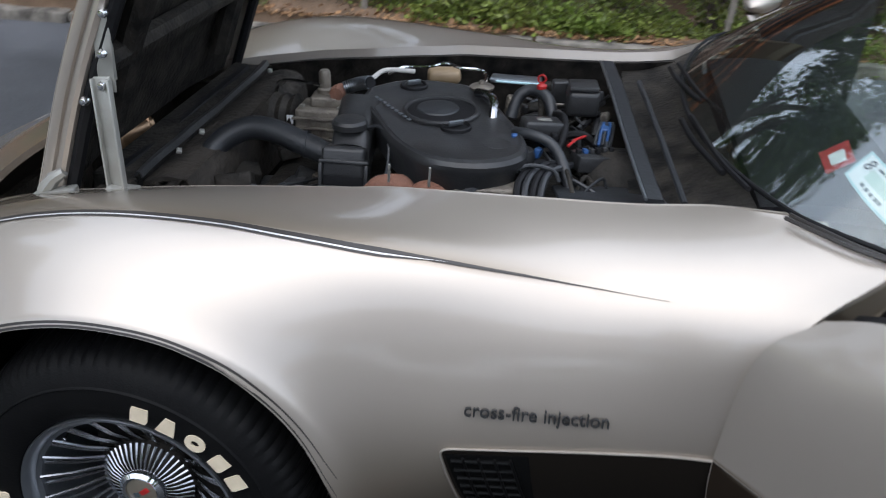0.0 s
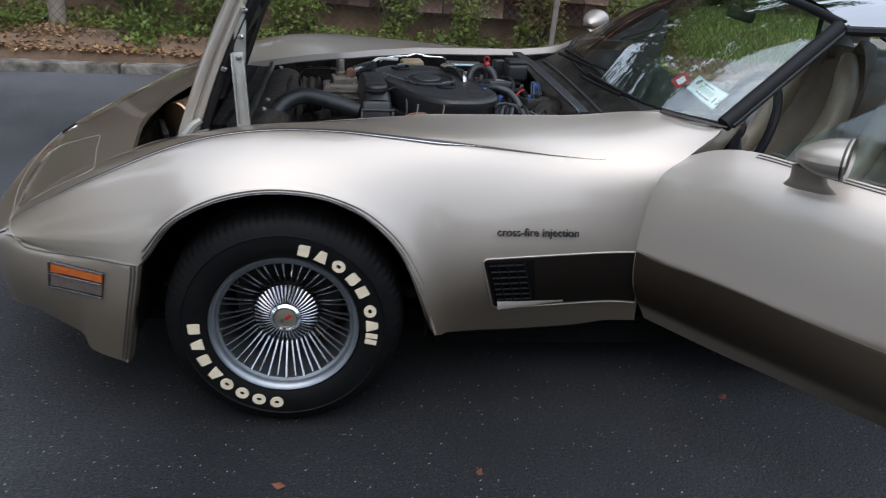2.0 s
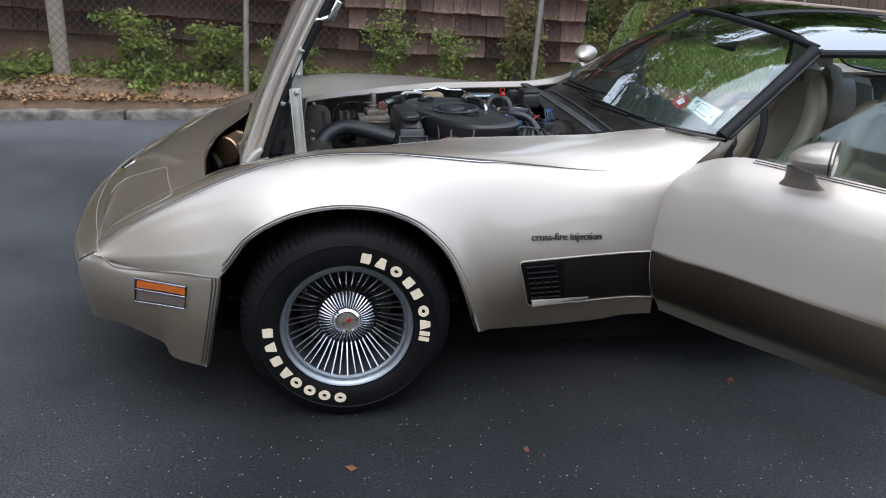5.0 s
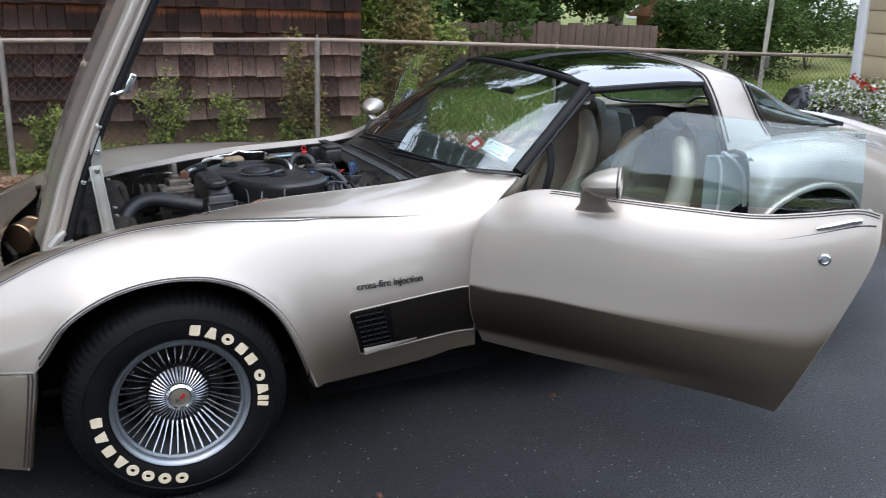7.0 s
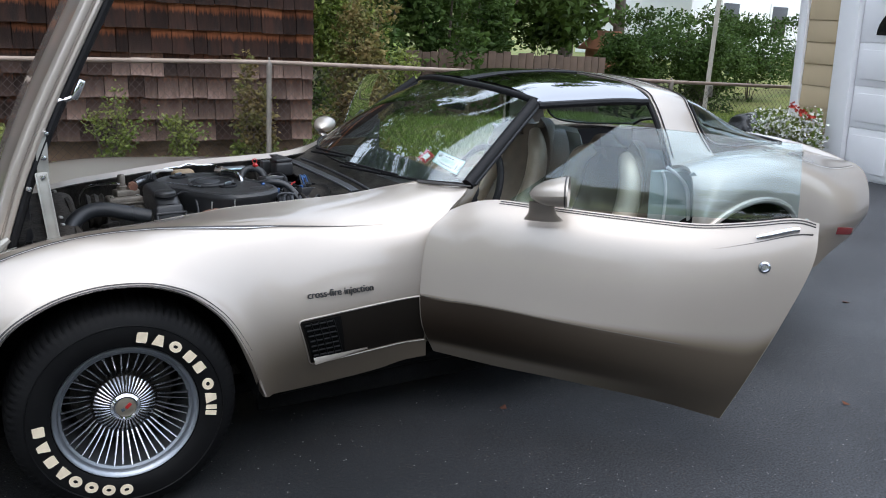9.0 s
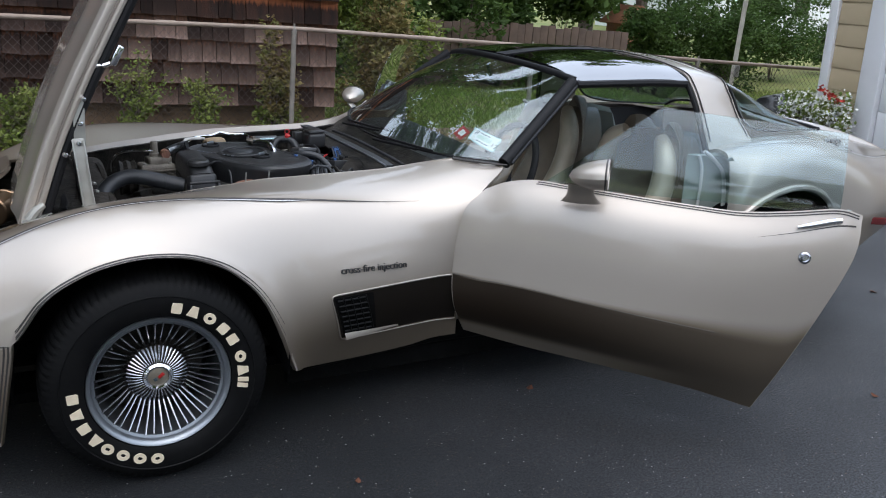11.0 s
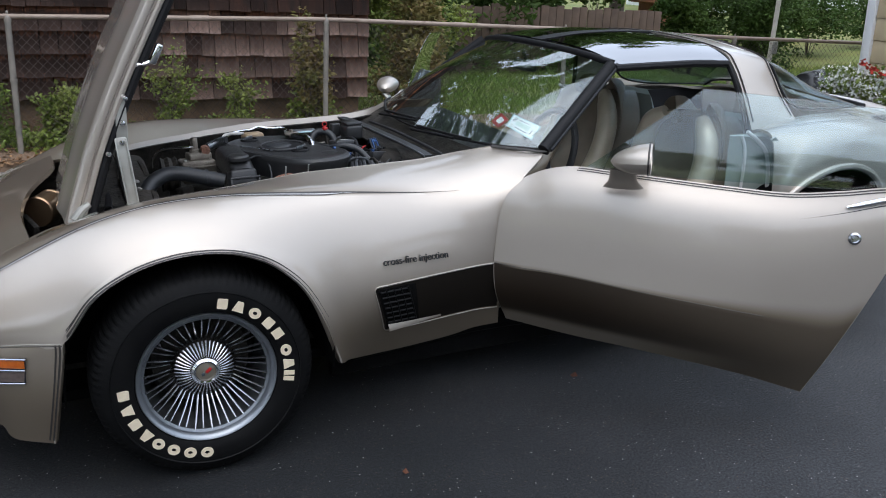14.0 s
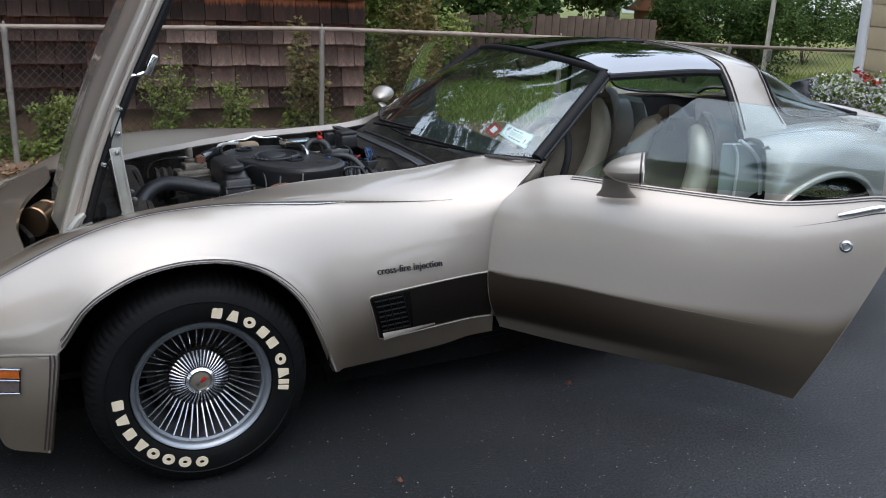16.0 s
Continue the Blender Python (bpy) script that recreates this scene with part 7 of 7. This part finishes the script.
# radiator, shroud, hose
cbox("radiator_top", (.10, .80, .05), (-.20, 0, .742), (0, 4, 0), GREASE)
cbox("radiator_core", (.06, .80, .36), (-.20, 0, .55), (0, 4, 0), GREASE)
DUST = mat("dusty_black_shroud", (0.012, 0.011, 0.010), 0.7, 0, (0.05, 0.042, 0.034), 14, 0.45, 0.6, 60, spec=0.2)
shroud = [[(x, .38 * s, z) for s in (-1, -.5, 0, .5, 1)] for x, z in ((-.16, .745), (-.09, .765), (-.035, .735), (-.03, .60))]
part("fan_shroud", grid_bm(loft(np.array(shroud), 12, 12), .01, (-.1, 0, 0)), DUST, car, "dusty black fan shroud")
sr_ = np.random.default_rng(12)
for k in range(9):
    x0, z0, wd = -.225 + .021 * k, .748 + .012 * math.sin(k * 1.9) + .006 * k * (k < 5), sr_.uniform(.016, .034)
    rib = [[(x0 + dx + .012 * noise.noise((y * 5, k * 2.3, dx * 30)), y, z0 + .55 * dz * wd + .016 * noise.noise((y * 4 + 3, k * 1.7, 0))) for dx, dz in ((-wd / 2, -.5), (-wd / 4, .35), (wd / 4, .4), (wd / 2, -.6))] for y in np.linspace(-.43 + .02 * (k % 3), .36, 22)]
    part("shroud_lip", grid_bm(np.array(rib), .004, (-.1, 0, 0)), [DUST, SEAL, GREASE, DUST, PLASTIC][k % 5], car)
for y, z in ((-.30, .79), (-.18, .788), (.28, .79)):
    part("clip", box((.012, .016, .008), (-.10, y, z), pose(0, 0, 0, 8, 12, 25), bevel=.002), GALV, car)
part("upper_hose", tube([(-.115, -.30, .60), (-.098, -.235, .70), (-.060, -.175, .765), (.0, -.148, .793), (.06, -.150, .792), (.12, -.165, .778), (.20, -.185, .760)], .027, 14, smooth=30), HOSE, car, "thick black radiator hose")
part("hose_clamp", lathe([(.0285, -.005), (.0305, -.005), (.0305, .005), (.0285, .005)], 18, (.140, -.169, .774), "x", close=True), HOSE, car)
# compressor with its ports, corrugated duct and thin bright lines
comp = part("compressor", box((.125, .11, .085), (.130, .015, .762), pose(0, 0, 0, -4, 0, 3), bevel=.010, seg=3), CAST, car, "grey-brown cast compressor")
for z in (.738, .762, .786):
    part("casting_rib", box((.128, .010, .006), (.130, -.043, z), pose(0, 0, 0, -4, 0, 3), bevel=.002), CAST, comp)
part("compressor_head", box((.085, .075, .028), (.140, .025, .814), pose(0, 0, 0, -4, 0, 8), bevel=.007, seg=3), CAST, comp)
part("compressor_port", lathe([(.019, 0), (.019, .012), (.014, .016), (.014, .052), (.010, .058), (.001, .059)], 18, (.128, .030, .826), "z"), CAST, comp)
part("rusty_union", lathe([(.016, -.02), (.018, -.014), (.018, .012), (.013, .018), (.013, .03), (.001, .031)], 8, (.165, .012, .838), "y"), RUST, comp)
for x in (.085, .176):
    part("bolt", lathe([(.007, 0), (.007, .007), (.001, .008)], 6, (x, -.02, .805), "z"), GALV, comp)
part("clutch", lathe([(.03, -.035), (.066, -.035), (.058, -.022), (.066, -.008), (.058, .006), (.066, .02), (.05, .028), (.001, .028)], 32, (.035, .03, .752), "x"), GREASE, comp)
part("label_tag", box((.016, .002, .022), (.055, -.028, .775), bevel=.001), WHITE, comp)
duct = np.array([(.178 + .0052 * k, .022 - .001 * k + .012 * math.sin(k / 13 * 3.14), .845 + .0018 * k) for k in range(14)])
part("corrugated_duct", tube(duct, [.014, .014], 12), SEAL, car, "black duct with pale corrugations")
for p, q in zip(duct[:-1:1], duct[1::1]):
    part("duct_rib", tube([p, p + (q - p) * .45], .0165, 12), HOSE if p is duct[0] else ALU, car)
part("line", tube([(-.02, .11, .765), (-.018, .092, .80), (.0, .07, .832), (.03, .052, .845), (.08, .03, .850), (.122, .02, .850)], .0045, 8, smooth=20), CHROME, car, "thin bright metal line")
part("line", tube([(.265, .11, .858), (.30, .15, .868), (.36, .155, .872), (.40, .165, .880), (.44, .15, .874), (.49, .15, .872), (.505, .11, .868), (.505, .04, .868)], .0042, 8, smooth=30), CHROME, car)
part("line", tube([(.235, .06, .860), (.262, .10, .872), (.33, .118, .868)], .006, 8, smooth=10), POT, car)
part("line", tube([(.497, .0, .866), (.520, -.020, .870), (.540, -.055, .868), (.546, -.10, .855), (.546, -.12, .83)], .0105, 10, smooth=14), SPOKE, car, "bent bright pipe")
part("sensor_cap", lathe([(.010, -.02), (.010, .0), (.027, .002), (.029, .008), (.022, .012), (.008, .014), (.006, .022), (.001, .023)], 24, (.504, .035, .862), "z"), CAST, car, "round dull metal cap")
part("valve_cover", box((.52, .16, .10), (.38, -.34, .665), pose(0, 0, 0, 12, 0, 0), bevel=.02), ALU, car, "finned alloy rocker cover")
man = part("exhaust_shield", tube([(.325, -.365, .760), (.355, -.372, .782), (.395, -.375, .786), (.42, -.372, .776), (.45, -.375, .782), (.48, -.37, .776), (.50, -.365, .755)], [.016, .024, .027, .017, .024, .020, .012], 12, smooth=24), RUST, car, "rust-brown exhaust heat shield")
for x in (.375, .455):
    part("bolt", tube([(x, -.39, .80), (x + .003, -.395, .842)], .0028, 6), GALV, man)
cbox("alternator_bracket", (.13, .06, .045), (.560, -.345, .778), (4, 0, 6), CAST, .008)
cbox("alternator_bracket", (.06, .05, .035), (.515, -.335, .800), (10, 0, 20), GALV, .008)
part("plug_lead", tube([(.50, -.40, .775), (.55, -.365, .800), (.61, -.325, .822), (.645, -.31, .815)], .009, 8, smooth=16), HOSE, car)
# strapped bundle of leads, thick hoses, canister and boxes at the back
for k in range(4):
    part("plug_lead", tube([(.628 + .014 * k, -.395, .77), (.626 + .016 * k, -.36, .808), (.640 + .015 * k, -.315, .818), (.655 + .02 * k, -.27, .815), (.67 + .02 * k, -.22, .80)], .0075, 8, smooth=16), HOSE if k % 2 else SEAL, car)
part("lead_strap", tube([(.615, -.330, .822), (.645, -.318, .832), (.690, -.318, .826), (.705, -.325, .805)], .0045, 8, smooth=10), HOSE, car)
part("inlet_elbow", lathe([(.030, 0), (.040, .006), (.042, .014), (.036, .018), (.034, .05), (.028, .056), (.001, .058)], 28, (.572, -.262, .795), "z"), PLASTIC, cleaner, "black round cap on the housing")
can = part("vacuum_canister", lathe([(.024, 0), (.026, .006), (.026, .040), (.022, .050), (.010, .054), (.001, .055)], 26, (.624, -.245, .785), "z"), PLASTIC, car, "small black canister with a bright band")
part("band", lathe([(.0265, .012), (.0275, .012), (.0275, .018), (.0265, .018)], 26, (.624, -.245, .785), "z", close=True), CHROME, can)
for x, y, z, a in ((.606, -.215, .845, 20), (.655, -.232, .825, 70), (.612, -.225, .832, 110)):
    part("blue_fitting", box((.020, .014, .022), (x, y, z), pose(0, 0, 0, 14, 8, a), bevel=.003), BLUE, car, "blue plastic connector")
coil = part("ignition_coil", box((.085, .065, .045), (.655, -.140, .842), pose(0, 0, 0, -6, 4, 16), bevel=.008, seg=3), PLASTIC, car, "black ignition coil with a pale label")
part("label_tag", box((.030, .020, .002), (.660, -.142, .8655), pose(0, 0, 0, -6, 4, 16), bevel=.0005), GALV, coil)
for dx in (-.03, .0, .03):
    part("terminal", box((.014, .020, .018), (.655 + dx, -.182, .842), pose(0, 0, 0, -6, 4, 16), bevel=.003), SEAL, coil)
part("heater_hose", tube([(.585, -.12, .825), (.61, -.195, .852), (.645, -.222, .858), (.685, -.240, .846), (.712, -.28, .815), (.73, -.32, .77)], .0115, 12, smooth=24), HOSE, car)
part("heater_hose", tube([(.575, .03, .80), (.590, .055, .845), (.622, .060, .862), (.66, .03, .852), (.68, -.01, .80)], .014, 12, smooth=24), HOSE, car)
part("heater_hose", tube([(.69, -.20, .80), (.705, -.165, .848), (.70, -.11, .862), (.68, -.06, .85)], .008, 10, smooth=20), SEAL, car)
ds_ = part("dipstick", tube([(.648, .020, .79), (.643, .045, .868)], .0085, 10), GREASE, car, "dipstick with a red pull cap")
part("red_cap", lathe([(.008, 0), (.0115, .003), (.0115, .010), (.008, .014), (.001, .016)], 16, (.642, .048, .868), "z"), RED, ds_)
part("red_loop", lathe([(.009 + .0022 * math.cos(a), .0022 * math.sin(a)) for a in np.linspace(0, 6.28, 7)[:-1]], 18, (.641, .050, .893), "y", close=True), RED, ds_)
res = part("reservoir", box((.072, .075, .058), (.737, .0, .866), pose(0, 0, 0, 0, 0, 6), bevel=.012, seg=3), PLASTIC, car, "black fluid reservoir box")
part("reservoir_lid", box((.066, .068, .012), (.737, .0, .900), pose(0, 0, 0, 0, 0, 6), bevel=.005), PLASTIC, res)
cbox("relay", (.036, .030, .052), (.684, .055, .866), (0, 0, 12), PLASTIC, .005, None, "black relay box")
cbox("relay", (.034, .030, .040), (.745, .085, .862), (0, 0, -6), GREASE, .005)
part("brake_booster", lathe([(.001, -.06), (.08, -.06), (.10, -.03), (.10, .03), (.06, .06), (.001, .06)], 32, (.82, -.20, .73), "x"), GREASE, car)
plate = part("battery_cover", box((.125, .045, .012), (.572, .180, .846), pose(0, 0, 0, 0, 0, -2), bevel=.004), ALU, car, "grey flat bracket")
part("pale_strip", box((.11, .010, .004), (.580, .150, .848), pose(0, 0, 0, 0, 0, -2), bevel=.001), STICKER, plate)
part("washer_tank", box((.085, .06, .035), (.385, .225, .830), pose(0, 0, 0, 0, 0, 10), bevel=.014, seg=3), mat("yellowed_plastic", (0.34, 0.25, 0.15), 0.5, 0, (0.27, 0.19, 0.11), 10), car, "yellowed plastic tank")
part("yellowed_bracket", box((.036, .03, .05), (.578, .062, .818), pose(0, 0, 0, 0, 8, 10), bevel=.006), CAST, car)
# blue connector block and fuse box by the cowl
fuse = part("fuse_block", box((.085, .060, .035), (.770, -.215, .808), pose(0, 0, 0, -6, 6, 20), bevel=.005), PLASTIC, car, "black fuse block with coloured fuses")
for k, mt in enumerate((SEAL, BLUE, PLASTIC, SEAL, PLASTIC, SEAL)):
    part("fuse", box((.010, .016, .014), (.738 + .013 * k, -.222 + .005 * k, .829), pose(0, 0, 0, -6, 6, 20), bevel=.002), mt, fuse)
for k in range(5):
    part("blue_lead", tube([(.770 + .008 * k, -.165, .825), (.774 + .008 * k, -.13, .840 + .003 * (k % 2)), (.782 + .006 * k, -.085, .848), (.785, -.05, .82)], .0032, 8, smooth=12), BLUE if k % 2 else HOSE, car)
cbox("blue_connector", (.016, .022, .012), (.790, -.115, .843), (10, 0, 14), BLUE, .004)
part("signal_wire", tube([(.715, -.185, .826), (.730, -.165, .834), (.750, -.135, .832)], .0032, 6, smooth=8), RED, car)
er = np.random.default_rng(4)
for k in range(34):
    a = np.array([er.uniform(.58, .80), er.uniform(-.42, .25), er.uniform(.73, .80)])
    b = a + np.array([er.normal() * .08, er.normal() * .10, er.normal() * .015])
    mid = (a + b) / 2 + np.array([er.normal() * .03, er.normal() * .03, .03])
    for q in (a, b, mid):
        q[0], q[1], q[2] = min(max(q[0], .57), .80), min(max(q[1], -.44), .40), min(q[2], .828)
    part("cable", tube([a, mid, b], float(er.choice([.003, .0045, .006, .009])), 7, smooth=10), [HOSE, SEAL, GREASE, PLASTIC][k % 4], car)
for k in range(18):
    p = np.array([er.uniform(.58, .80), er.uniform(-.42, .42), er.uniform(.70, .79)])
    cbox("engine_fitting", (er.uniform(.02, .06), er.uniform(.02, .06), er.uniform(.02, .05)), tuple(p), (er.normal() * 10, er.normal() * 10, er.uniform(0, 90)), [GREASE, PLASTIC, CAST, GREASE, HOSE][k % 5], .004)
cbox("inner_panel", (.20, .16, .008), (.80, -.36, .80), (-14, 0, 8), HOSE, .003, None, "flat black panel beside the cowl")
part("engine_block", box((.72, .56, .28), (.40, -.02, .55), bevel=.03), GREASE, car, "grimy black engine block")
for k in range(16):
    p = np.array([er.uniform(-.02, .24), er.uniform(-.42, -.05), er.uniform(.62, .72)])
    cbox("engine_fitting", (er.uniform(.03, .08), er.uniform(.03, .08), er.uniform(.02, .06)), tuple(p), (er.normal() * 12, er.normal() * 12, er.uniform(0, 90)), [GREASE, PLASTIC, DUST][k % 3], .005)
for k in range(8):
    a = np.array([er.uniform(0, .22), er.uniform(-.42, -.2), er.uniform(.66, .74)])
    part("cable", tube([a, a + np.array([.03, .03 * er.normal(), .03]), a + np.array([.07, .06 * er.normal(), -.02])], .0035, 6, smooth=8), HOSE, car)

# ---- shakes on the shed wall, one by one ----
sr = np.random.default_rng(9)
shake_mesh = {}
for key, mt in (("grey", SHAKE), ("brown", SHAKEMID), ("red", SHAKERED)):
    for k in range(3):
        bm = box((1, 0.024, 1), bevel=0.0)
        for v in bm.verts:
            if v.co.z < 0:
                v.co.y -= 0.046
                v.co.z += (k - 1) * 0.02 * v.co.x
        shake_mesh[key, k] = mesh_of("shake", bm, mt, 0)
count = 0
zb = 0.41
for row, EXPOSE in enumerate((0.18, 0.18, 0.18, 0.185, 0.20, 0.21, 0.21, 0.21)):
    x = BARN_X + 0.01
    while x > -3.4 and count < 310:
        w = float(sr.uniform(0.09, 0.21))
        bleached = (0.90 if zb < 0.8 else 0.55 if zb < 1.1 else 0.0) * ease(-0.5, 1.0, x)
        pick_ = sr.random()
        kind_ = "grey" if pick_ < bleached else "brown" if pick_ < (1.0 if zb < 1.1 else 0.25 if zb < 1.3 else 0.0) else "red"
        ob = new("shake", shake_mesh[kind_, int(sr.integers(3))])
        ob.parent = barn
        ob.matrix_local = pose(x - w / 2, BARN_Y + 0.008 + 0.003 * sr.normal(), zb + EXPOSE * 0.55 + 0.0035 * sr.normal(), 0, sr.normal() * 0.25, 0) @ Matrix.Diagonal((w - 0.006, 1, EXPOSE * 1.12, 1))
        x -= w
        count += 1
    zb += EXPOSE
